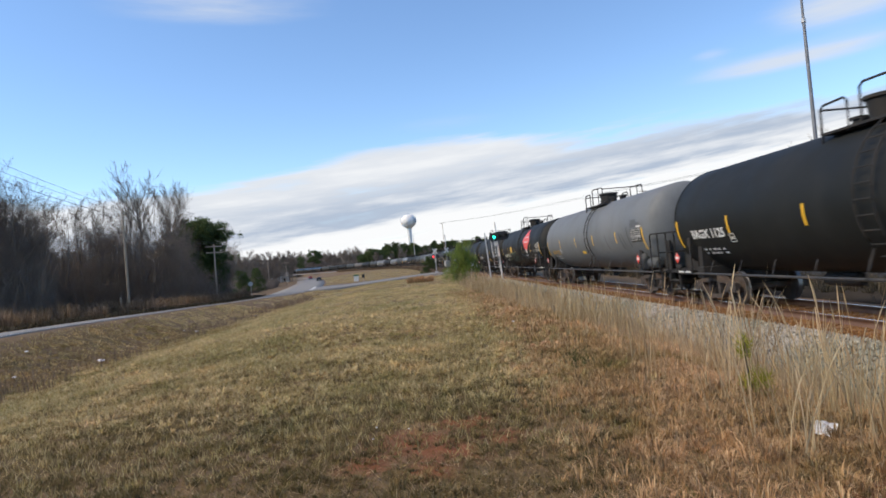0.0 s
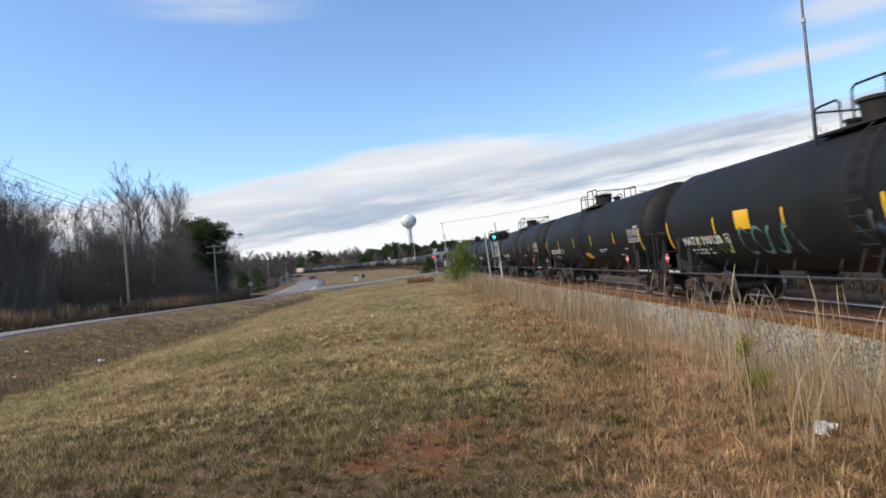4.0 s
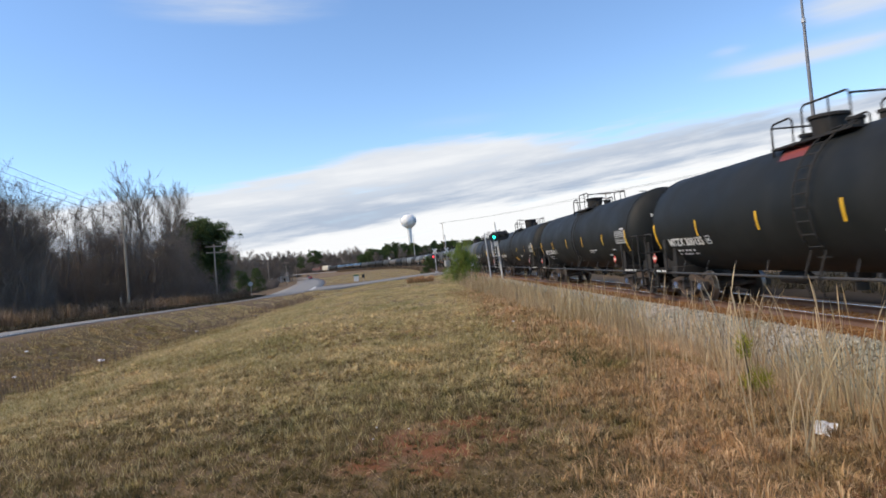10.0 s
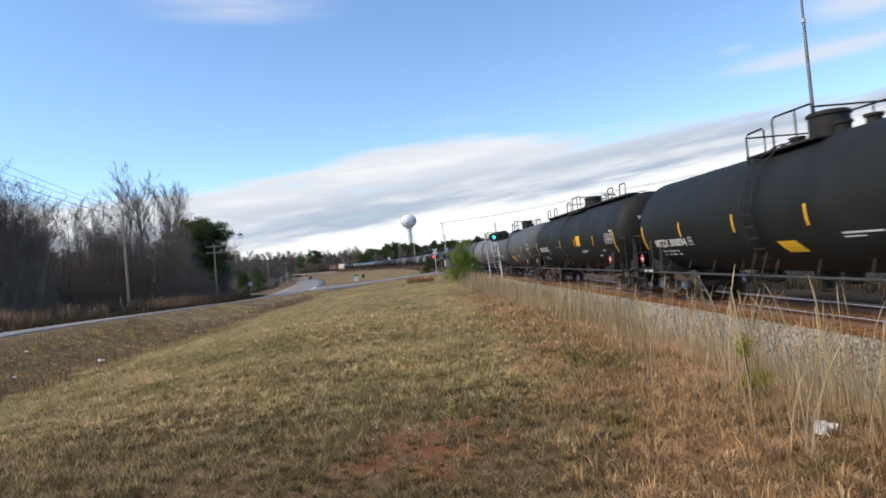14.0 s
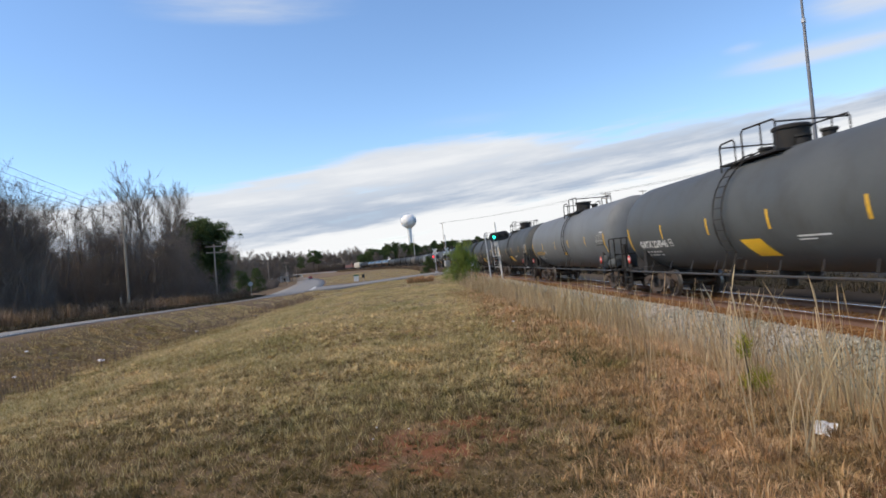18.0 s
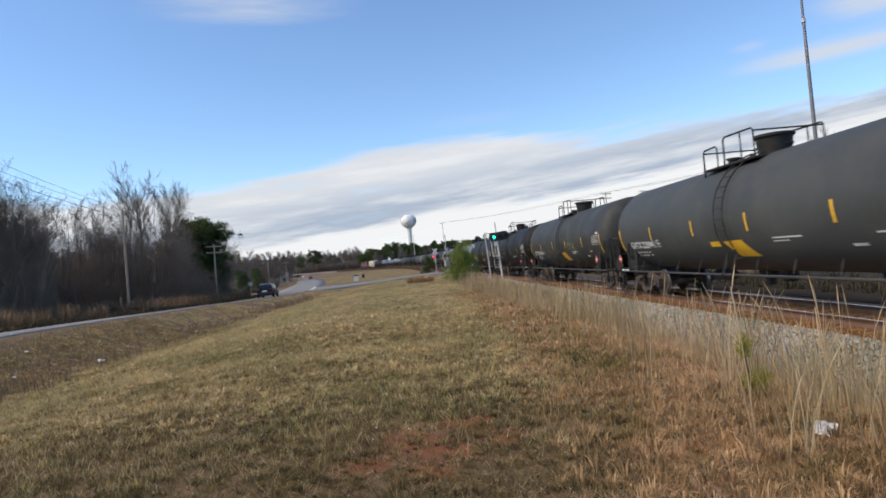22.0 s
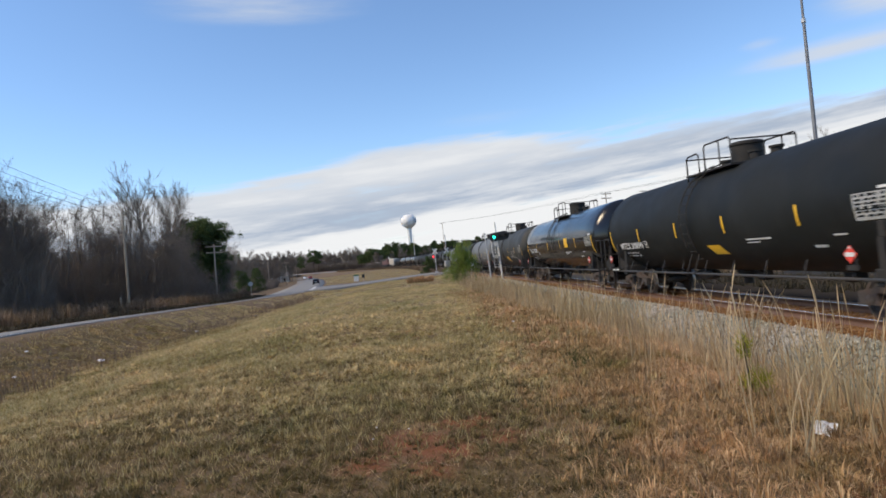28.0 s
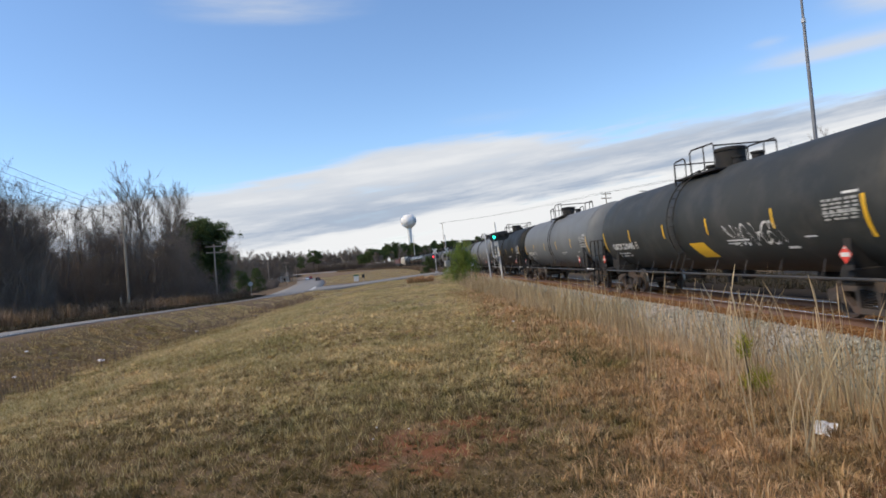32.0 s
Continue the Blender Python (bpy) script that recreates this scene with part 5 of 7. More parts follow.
p0 = POLES[0]
for dx, dz, hz in ((0.0, -0.1, 14.1), (0.15, -0.5, 13.2), (0.1, -1.0, 12.4), (0.2, -1.3, 11.8)):
    wire((-27.5, 22, hz + 0.4), (p0[0] + dx, p0[1], p0[2] + p0[3] + dz), 0.5, 0.02 if dz == -1.0 else 0.014)
for k, dz in ((-0.9, 0.0), (0.9, -0.1)):
    wire((p0[0], p0[1], p0[2] + p0[3] - 0.5), (POLES[1][0] + k, POLES[1][1], POLES[1][2] + POLES[1][3]), 0.6, 0.025)
for k in (-1.1, 1.1):
    wire((POLES[5][0] + k, POLES[5][1], POLES[5][2] + POLES[5][3]), (POLES[7][0] + k, POLES[7][1], POLES[7][2] + POLES[7][3]), 0.8, 0.02)
    wire((POLES[5][0] + k, POLES[5][1], POLES[5][2] + POLES[5][3]), (62 + k, 66, 13.6), 0.7, 0.02)

# ---- traffic ----
CAR_BLUE = surface("dark_blue_car_paint", (0.006, 0.009, 0.015), (0.009, 0.013, 0.021), scale=1, fine=30, rough=0.28, bump=0)
CAR_BLUE.node_tree.nodes["Principled BSDF"].inputs["Specular IOR Level"].default_value = 0.18
CAR_RED = surface("red_car_paint", (0.4, 0.03, 0.03), (0.5, 0.04, 0.04), scale=1, fine=30, rough=0.2, bump=0)
CAR_WHITE = surface("white_car_paint", (0.7, 0.7, 0.7), (0.78, 0.78, 0.78), scale=1, fine=30, rough=0.2, bump=0)
GLASS = surface("dark_car_glass", (0.012, 0.016, 0.02), (0.02, 0.025, 0.03), scale=1, fine=30, rough=0.06, bump=0)
RUBBER = surface("tyre_rubber", (0.015, 0.015, 0.015), (0.025, 0.025, 0.025), scale=6, fine=40, rough=0.85, bump=0.1, depth=0.004)
RIM = surface("alloy_rim", (0.4, 0.4, 0.42), (0.55, 0.55, 0.56), scale=5, fine=30, rough=0.3, metal=0.8, bump=0)
# the tail lamps are unlit; a faint glow is added to their dark red
TAIL_RED = glowing("dark_tail_lamp", (0.16, 0.012, 0.01), 0.02)


def suv(name, paint_, label):
    """A car that faces +y, on its wheels at z = 0."""
    t = thing(name, Matrix(), label, "car", "cars on the highway")
    st = [  # y, half width, floor, belt, then roof half width and height
        (-2.33, 0.74, 0.42, 0.98, 0.70, 0.99), (-2.28, 0.87, 0.32, 1.06, 0.68, 1.16), (-1.98, 0.93, 0.28, 1.09, 0.62, 1.6), (-1.2, 0.94, 0.26, 1.08, 0.64, 1.68),
        (0.0, 0.94, 0.26, 1.06, 0.64, 1.66), (0.45, 0.93, 0.26, 1.05, 0.63, 1.56), (1.3, 0.92, 0.28, 1.03, 0.76, 1.06), (2.0, 0.88, 0.3, 0.92, 0.7, 0.96), (2.3, 0.76, 0.38, 0.8, 0.6, 0.84)]
    bm = bmesh.new()
    rings = []
    for y, w, f, b, rw, rz in st:
        pts = [(-w * 0.9, f), (-w, f + 0.2), (-w, b - 0.12), (-w * 0.97, b), (-rw, rz - 0.04), (-rw * 0.85, rz), (rw * 0.85, rz), (rw, rz - 0.04), (w * 0.97, b), (w, b - 0.12), (w, f + 0.2), (w * 0.9, f)]
        rings.append([bm.verts.new((px, y, pz)) for px, pz in pts])
    for a, b in zip(rings, rings[1:]):
        for k in range(12):
            bm.faces.new((a[k], a[(k + 1) % 12], b[(k + 1) % 12], b[k]))
    bm.faces.new(rings[0][::-1])
    bm.faces.new(rings[-1])
    bmesh.ops.recalc_face_normals(bm, faces=bm.faces)
    body = part("body", bm_done("body", bm, paint_, True, 35), t)
    for s in (-1, 1):   # side glass, wheels
        for y0, y1, n in ((-1.95, -1.3, 0), (-1.22, -0.35, 0), (-0.27, 0.62, 1)):
            v = [(s * 0.925, y0, 1.1), (s * 0.925, y1 + (0.25 if n else 0), 1.1), (s * (0.72 if n else 0.705), y1 - (0.1 if n else 0), 1.56 if n else 1.62), (s * 0.71, y0 + 0.06, 1.6)]
            part("side_window", mesh_of("side_window", [(p[0] + s * 0.012, p[1], p[2]) for p in v], [(0, 1, 2, 3) if s > 0 else (3, 2, 1, 0)], GLASS), body)
        for y in (-1.38, 1.4):
            bm = bmesh.new()
            bm_lathe(bm, [(0.2, -0.11), (0.33, -0.11), (0.36, -0.07), (0.36, 0.07), (0.33, 0.11), (0.2, 0.11)], "x", (0, 0, 0), 20)
            w = part("wheel", bm_done("wheel", bm, RUBBER, True), t, "", Matrix.Translation((s * 0.84, y, 0.36)))
            bm = bmesh.new()
            bm_lathe(bm, [(0.0, s * 0.09), (0.05, s * 0.095), (0.21, s * 0.075), (0.235, s * 0.1), (0.24, 0)], "x", (0, 0, 0), 16)
            part("rim", bm_done("rim", bm, RIM, True), w)
        bm = bmesh.new()
        bm_box(bm, s * 0.74 - 0.16, s * 0.74 + 0.12, -2.36, -2.2, 0.97, 1.07, 0.02)
        part("tail_lamp", bm_done("tail_lamp", bm, TAIL_RED), body, "unlit dark red tail lamp with a faint added glow")
        bm = bmesh.new()
        bm_box(bm, s * 1.0 - 0.08, s * 1.0 + 0.08, 0.55, 0.7, 1.05, 1.2, 0.03)
        part("mirror", bm_done("mirror", bm, paint_), body)
    part("rear_window", mesh_of("rear_window", [(-0.7, -2.29, 1.14), (0.7, -2.29, 1.14), (0.58, -2.02, 1.55), (-0.58, -2.02, 1.55)], [(0, 1, 2, 3)], GLASS), body)
    part("windscreen", mesh_of("windscreen", [(-0.72, 1.22, 1.1), (0.72, 1.22, 1.1), (0.6, 0.62, 1.56), (-0.6, 0.62, 1.56)], [(1, 0, 3, 2)], GLASS), body)
    part("plate", mesh_of("plate", [(-0.26, -2.345, 0.72), (0.26, -2.345, 0.72), (0.26, -2.345, 0.88), (-0.26, -2.345, 0.88)], [(0, 1, 2, 3)], CREAM), body, "plain white plate")
    bm = bmesh.new()
    bm_box(bm, -0.88, 0.88, -2.38, -2.2, 0.42, 0.62, 0.03)
    part("bumper", bm_done("bumper", bm, DARK), body)
    short = Matrix.Diagonal((0.97, 0.86, 0.96, 1))   # a compact body
    for c in t.children:
        if c.name.startswith("wheel"):
            c.matrix_basis = Matrix.Translation((c.matrix_basis[0][3], c.matrix_basis[1][3] * 0.86, c.matrix_basis[2][3]))
            continue
        for o in (c, *c.children):
            o.data.transform(short)
    return t


def lane_pose(y, lane=1.9, back=False):
    """On the highway, lane metres from its near edge."""
    y0, y1 = y - 1.4, y + 1.4
    a = (float(road_x(y0)) - lane, y0, float(road_surface(road_x(y0) - lane, y0)))
    b = (float(road_x(y1)) - lane, y1, float(road_surface(road_x(y1) - lane, y1)))
    h = math.degrees(math.atan2(a[0] - b[0], b[1] - a[1]))
    return pose((a[0] + b[0]) / 2, y, (a[2] + b[2]) / 2 + 0.005, 0 if back else math.degrees(math.atan2(b[2] - a[2], 2.8)), 0, h + (180 if back else 0))


blue = suv("suv", CAR_BLUE, "dark blue sport utility car driving away")
SUV_ROWS = [(0, -293), (10, -130), (15, -48), (17.0, -14), (19.0, 20.0), (19.5, 29.2), (20, 38.7), (21, 56), (22, 74), (23, 89.8), (24, 107), (25, 124.5), (26, 142.5), (28, 180), (30, 218), (32, 255)]
ahead = suv("hatchback", CAR_BLUE, "dark car far down the highway")
AHEAD_ROWS = [(0, 245), (3, 300), (6, 350), (9, 405), (12, 460), (20, 610), (32, 790)]
red = suv("parked_car", CAR_RED, "red car standing far down the highway")
pale = suv("oncoming_car", CAR_WHITE, "white car far down the highway")
red.matrix_basis = lane_pose(330, 3.0)
TRAFFIC = [(blue, [(t, lane_pose(y, 2.4)) for t, y in SUV_ROWS]), (ahead, [(t, lane_pose(y)) for t, y in AHEAD_ROWS]),
           (pale, [(t, lane_pose(y, 5.0, True)) for t, y in ((0, 790), (24, 430), (28, 372), (30, 345), (32, 318))])]

# road marks
LINE = surface("worn_road_paint", (0.5, 0.5, 0.48), (0.68, 0.68, 0.66), scale=3, fine=25, rough=0.8, bump=0)
tagged(new("road_edge_line", strip("road_edge_line", axis((-40, 92, 2.0)), lambda y: road_x(y) - 0.42, lambda y: road_x(y) - 0.3, road_surface, LINE, 0.006, 1)),
              "thin worn white edge line", "road marking", kind="structure")
def side_z(x, y):
    hit, p, _, _ = bpy.data.objects["side_road"].ray_cast(Vector((x, y, 20)), Vector((0, 0, -1)))
    return p.z if hit else float(land_z(x, y))


lane_x = lambda y: np.interp(y, [104, 142], [-18.0, -23.3])
lane_z = lambda x, y: max(side_z(x, y), float(road_surface(x, y)), float(land_z(x, y)))
tagged(new("lane_line", strip("lane_line", axis((104, 142, 1.0)), lambda y: lane_x(y) - 0.3, lambda y: lane_x(y) + 0.3, lane_z, LINE, 0.03, 1)),
       "broad white line where the side road leaves the highway", "road marking", kind="structure")

# ---- litter, bale, small plants' supports ----
PAPER = surface("white_paper", (0.82, 0.82, 0.82), (0.9, 0.9, 0.9), scale=4, fine=20, rough=0.7, bump=0.3, depth=0.01)


def crumpled(name, x, y, size, label, flat=0.35, seed=1, lift=0.02, material=PAPER, category="litter", group="scraps of litter"):
    rng = random.Random(seed)
    bm = bmesh.new()
    bmesh.ops.create_icosphere(bm, subdivisions=3, radius=size / 2)
    for v in bm.verts:
        n = noise.noise(v.co * (5 / size) + Vector((seed, 0, 0)))
        n2 = noise.noise(v.co * (13 / size) + Vector((0, seed, 0)))
        v.co *= 1 + 0.35 * n + 0.2 * n2
        v.co.z *= flat
        v.co.y *= 0.75
    me = bm_done(name, bm, material)
    ob = new(name, me)
    ob.matrix_basis = pose(x, y, float(land_z(x, y)) + size * flat * 0.3 + lift, rng.uniform(-8, 8), rng.uniform(-8, 8), rng.uniform(0, 360))
    return tagged(ob, label, category, group)


def torn_sheet():
    """A creased scrap of paper that leans in the grass."""
    bm = bmesh.new()
    n = 9
    grid = [[bm.verts.new((0.072 * (i / (n - 1) * 2 - 1) * (1 + 0.1 * noise.noise(Vector((j * 0.5, 3, 0)))),
                           0.012 * noise.noise(Vector((i * 0.5, j * 0.5, 5))) + 0.005 * noise.noise(Vector((i * 1.9, j * 1.9, 1))),
                           0.062 * (j / (n - 1) * 2 - 1) * (1 + 0.22 * noise.noise(Vector((i * 0.5, 0, 2)))))) for i in range(n)] for j in range(n)]
    for j in range(n - 1):
        for i in range(n - 1):
            bm.faces.new((grid[j][i], grid[j][i + 1], grid[j + 1][i + 1], grid[j + 1][i]))
    bmesh.ops.solidify(bm, geom=list(bm.faces), thickness=0.003)
    return bm_done("paper_scrap", bm, PAPER)


scrap = tagged(new("paper_scrap", torn_sheet()), "creased white paper leaning in tall dry grass", "litter", "scraps of litter")
scrap.matrix_basis = pose(2.88, 4.44, float(land_z(2.88, 4.44)) + 0.06, -52, 6, -48)
for x, y, s, k in ((-10.57, 20.76, 0.34, 2), (-11.18, 17.4, 0.18, 3), (-12.39, 19.94, 0.2, 5), (-8.15, 18.45, 0.07, 6), (-10.62, 29.8, 0.3, 7), (-11.2, 29.8, 0.14, 8), (-10.1, 38.5, 0.2, 9), (1.99, 13.4, 0.1, 10), (-0.5, 5.75, 0.028, 11), (-0.2, 5.6, 0.025, 12), (-0.5, 5.3, 0.022, 13), (-1.35, 3.95, 0.045, 14)):
    crumpled("litter_scrap", x, y, s * 0.72, "scrap of white litter in the grass", 0.32, k, 0.045)

CLOD = surface("dry_clay", (0.3, 0.15, 0.07), (0.42, 0.23, 0.115), scale=8, fine=40, rough=0.95, bump=0.5, depth=0.01)
for x, y, s, k in ((1.75, 9.95, 0.1, 21), (1.95, 9.9, 0.16, 22), (2.12, 9.85, 0.09, 23)):
    crumpled("clay_clod", x, y, s, "clod of dry orange clay in brown grass", 0.45, k, 0.03, CLOD, "clod", "clods of clay")

# ---- far houses ----
BRICK = surface("red_brick_wall", (0.25, 0.09, 0.06), (0.34, 0.13, 0.09), scale=1, fine=12, rough=0.9, bump=0.1, depth=0.01)
SIDING = surface("white_siding", (0.42, 0.41, 0.39), (0.52, 0.51, 0.49), scale=1, fine=10, rough=0.7, bump=0.1, depth=0.01)
SHINGLE = surface("grey_shingle_roof", (0.1, 0.095, 0.09), (0.17, 0.16, 0.15), scale=1, fine=8, rough=0.95, bump=0.2, depth=0.02)
PALE_ROOF = surface("pale_metal_roof", (0.34, 0.34, 0.34), (0.44, 0.44, 0.44), scale=1, fine=8, rough=0.6, bump=0)


def house(az, dist, w, d, h, wall, roof, label, turn=0.0):
    x, y, z = at_sight(az, dist)
    t = thing("house", pose(x, y, z, 0, 0, -az + turn), label, "house", "far houses")
    bm = bmesh.new()
    bm_box(bm, -w / 2, w / 2, 0, d, -1, h)
    part("wall", bm_done("wall", bm, wall), t)
    bm = bmesh.new()
    o = 0.4
    v = [(-w / 2 - o, -o, h), (w / 2 + o, -o, h), (w / 2 + o, d + o, h), (-w / 2 - o, d + o, h), (-w / 2 - o, d / 2, h + d * 0.28), (w / 2 + o, d / 2, h + d * 0.28)]
    vs = [bm.verts.new(p) for p in v]
    for q in ((0, 1, 5, 4), (2, 3, 4, 5), (0, 4, 3), (1, 2, 5), (3, 2, 1, 0)):
        bm.faces.new([vs[i] for i in q])
    part("roof", bm_done("roof", bm, roof), t)
    n = max(2, int(w / 3.5))
    for k in range(n):
        px = -w / 2 + (k + 0.5) * w / n
        door = k == n // 2
        bm = bmesh.new()
        bm_box(bm, px - 0.55, px + 0.55, -0.05, 0.04, 0.0 if door else 0.9, 2.1, 0.02)
        wn = part("door" if door else "window", bm_done("window_frame", bm, SIDING), t)
        bm = bmesh.new()
        bm_box(bm, px - 0.45, px + 0.45, -0.065, 0.03, 0.1 if door else 1.0, 2.0)
        part("pane", bm_done("pane", bm, GLASS), wn)
    return t


house(-12.35, 345, 9, 7, 3.0, SIDING, SHINGLE, "white house beside the highway far off")
house(-13.2, 350, 7, 6, 2.4, BRICK, SHINGLE, "red brick building far behind the line", 10)
house(-6.4, 640, 11, 8, 2.6, SIDING, PALE_ROOF, "long white building with a pale roof far off")
house(-7.7, 650, 8, 7, 2.6, SIDING, PALE_ROOF, "white building with a pale roof far off")

# ---- hopper and locomotive at the train's tail ----
HOPPER_TAN = surface("tan_hopper_paint", (0.5, 0.46, 0.38), (0.6, 0.55, 0.46), scale=1, fine=10, rough=0.6, bump=0, dirt=(0.3, 0.24, 0.17), dirt_scale=0.8, dirt_amount=0.5)
ORANGE = surface("dull_red_engine_paint", (0.1, 0.036, 0.026), (0.14, 0.05, 0.034), scale=1, fine=10, rough=0.5, bump=0)


def hopper_car():
    t = thing("hopper_car", Matrix(), "tan covered hopper car near the end of the train", "hopper car")
    bm = bmesh.new()
    sec = [(-1.5, 1.3), (-1.6, 2.2), (-1.6, 3.9), (-1.3, 4.4), (1.3, 4.4), (1.6, 3.9), (1.6, 2.2), (1.5, 1.3)]
    a = [bm.verts.new((x, -6.2, z)) for x, z in sec]
    b = [bm.verts.new((x, 6.2, z)) for x, z in sec]
    for k in range(8):
        bm.faces.new((a[k], a[(k + 1) % 8], b[(k + 1) % 8], b[k]))
    bm.faces.new(a[::-1])
    bm.faces.new(b)
    part("body", bm_done("body", bm, HOPPER_TAN), t)
    bm = bmesh.new()
    bm_box(bm, -0.5, 0.5, -5.8, 5.8, 4.4, 4.55, 0.03)
    part("roof_hatch", bm_done("roof_hatch", bm, HOPPER_TAN), t)
    for y in (-3.6, 0, 3.6):
        bm = bmesh.new()
        bm_lathe(bm, [(1.6, 1.32), (0.4, 0.6), (0.4, 0.45), (0, 0.45)], "z", (0, y, 0), 4)
        part("chute", bm_done("chute", bm, HOPPER_TAN), t)
    for s in (-1, 1):
        for y in np.arange(-5.4, 5.5, 1.2):
            bm = bmesh.new()
            bm_box(bm, s * 1.62 - 0.04, s * 1.62 + 0.04, float(y) - 0.05, float(y) + 0.05, 1.4, 3.9)
            part("rib", bm_done("rib", bm, HOPPER_TAN), t)
    bm = bmesh.new()
    bm_box(bm, -0.35, 0.35, -6.7, 6.7, 0.75, 1.2)
    part("underframe", bm_done("underframe", bm, FRAME), t)
    for y in (-4.8, 4.8):
        bogie(t, y, [])
    return t


def locomotive():
    t = thing("locomotive", Matrix(), "dull red and black diesel locomotive at the train's tail", "locomotive")
    for nm, bx, mat in (("frame", (-1.5, 1.5, -10.8, 10.8, 1.1, 1.6, 0.03), DARK), ("long_hood", (-1.0, 1.0, -4.5, 10.2, 1.6, 4.3, 0.12), ORANGE),
                        ("cab", (-1.5, 1.5, -7.6, -4.5, 1.6, 4.6, 0.15), ORANGE), ("nose", (-1.2, 1.2, -10.2, -7.6, 1.6, 3.1, 0.2), ORANGE), ("fuel_tank", (-1.3, 1.3, -3.2, 3.2, 0.4, 1.1, 0.15), DARK)):
        bm = bmesh.new()
        bm_box(bm, *bx)
        p = part(nm, bm_done(nm, bm, mat), t)
        if nm == "cab":
            for s in (-1, 1):
                part("cab_window", mesh_of("cab_window", [(s * 0.25, -7.62, 3.3), (s * 1.2, -7.62, 3.3), (s * 1.2, -7.62, 4.1), (s * 0.25, -7.62, 4.1)], [(0, 1, 2, 3)], GLASS), p)
        if nm == "long_hood":
            bm = bmesh.new()
            bm_box(bm, -1.02, 1.02, -4.3, 10.0, 3.5, 4.32, 0.03)
            part("upper_band", bm_done("upper_band", bm, DARK), p, "black upper band")
    for y in (-7.0, 7.0):
        bogie(t, y, [])
    return t


hop, eng = hopper_car(), locomotive()
TRAIN.append((hop, [], C0 + CAR_L * 26.5 + 7.0, 4.8))
TRAIN.append((eng, [], C0 + CAR_L * 26.5 + 14.0 + 11.5, 7.0))

# ---- paint on the near cars: sign, graffiti, stain ----
GREEN_SPRAY = surface("green_spray_paint", (0.07, 0.17, 0.14), (0.14, 0.26, 0.22), scale=3, fine=20, rough=0.6, bump=0)
LIME_SPRAY = surface("lime_spray_paint", (0.33, 0.4, 0.06), (0.48, 0.54, 0.12), scale=3, fine=20, rough=0.6, bump=0)
BLUE_SPRAY = surface("blue_spray_paint", (0.06, 0.12, 0.2), (0.1, 0.17, 0.26), scale=3, fine=20, rough=0.6, bump=0)
GREY_SPRAY = surface("grey_spray_paint", (0.1, 0.1, 0.1), (0.2, 0.2, 0.2), scale=3, fine=20, rough=0.6, bump=0)
PALE_SPRAY = surface("pale_spray_paint", (0.22, 0.22, 0.21), (0.32, 0.32, 0.3), scale=3, fine=20, rough=0.6, bump=0)
RED_STAIN = surface("red_paint_stain", (0.16, 0.035, 0.03), (0.24, 0.05, 0.04), scale=3, fine=14, rough=0.5, bump=0)


def scrawl_mesh(y0, y1, ang, height, strokes, seed, material, width=0.05):
    """A tag: loose connected strokes that no one can read."""
    rng = random.Random(seed)
    v, f = [], []
    n = strokes
    for k in range(n):
        yc = y0 + (y1 - y0) * (k + 0.5) / n
        w, ph = abs(y1 - y0) / n * rng.uniform(0.5, 0.85), rng.uniform(0, 6.28)
        ax, ay = rng.uniform(0.7, 1.2), rng.uniform(0.8, 1.6)
        prev = None
        for j in range(19):
            u = j / 18 * math.tau * 0.85
            yy = yc + w * 0.6 * math.sin(u * ax + ph)
            aa = ang + math.degrees(height / TANK_R) * 0.5 * math.sin(u * ay + ph * 0.7)
            p, q = shell_point(aa, yy, 0.009), shell_point(aa + math.degrees(width / TANK_R), yy + width * 0.5, 0.009)
            v += [p, q]
            if prev is not None:
                f.append((prev, prev + 1, prev + 3, prev + 2))
            prev = len(v) - 2
    return mesh_of("scrawl", v, f, material)


def shell_of(i):
    return next(c for c in TRAIN[i + 4][0].children if c.name.startswith("tank"))


met = shell_of(-2)
part("diamond_sign", diamond_mesh(-3.3, 15, 1.22, RED, 0.009), met, "red diamond sign with white blocks")
for y0, y1 in ((0.7, 0.16), (0.08, -0.28), (-0.36, -0.72)):
    part("sign_block", bars_mesh([(-3.3 + y0, -3.3 + y1, 10, 25)], WHITE, 0.015), met, "white block on the red sign")
part("sign_lozenge", diamond_mesh(-3.3, -12, 0.28, WHITE, 0.015), met, "small white lozenge")
for y0, y1, ang, h, n, sd, mt in ((6.2, 4.2, -30, 0.5, 4, 1, LIME_SPRAY), (3.6, 1.2, -28, 0.75, 4, 2, GREEN_SPRAY), (-1.0, -6.5, -28, 0.9, 8, 3, GREY_SPRAY), (-0.6, -2.2, -31, 0.5, 3, 4, BLUE_SPRAY), (-6.0, -7.4, -26, 0.5, 3, 5, BLUE_SPRAY), (-2.5, -6.8, -24, 0.6, 7, 6, GREY_SPRAY)):
    tagged(part("graffiti", scrawl_mesh(y0, y1, ang, h, n, sd, mt, 0.09), met, "spray-painted graffiti"), kind="stuff")
part("yellow_square", CAR["square"], met, "yellow square", Matrix.Translation((0, 3.3, 0)) @ Matrix.Rotation(0, 4, "Y"))
tagged(part("graffiti", scrawl_mesh(2.6, 0.4, -22, 0.55, 5, 11, GREEN_SPRAY, 0.06), shell_of(4), "green spray-painted graffiti"), kind="stuff")
tagged(part("graffiti", scrawl_mesh(-2.0, -3.3, -13, 0.36, 4, 12, LIME_SPRAY, 0.045), shell_of(8), "yellow-green spray-painted graffiti"), kind="stuff")
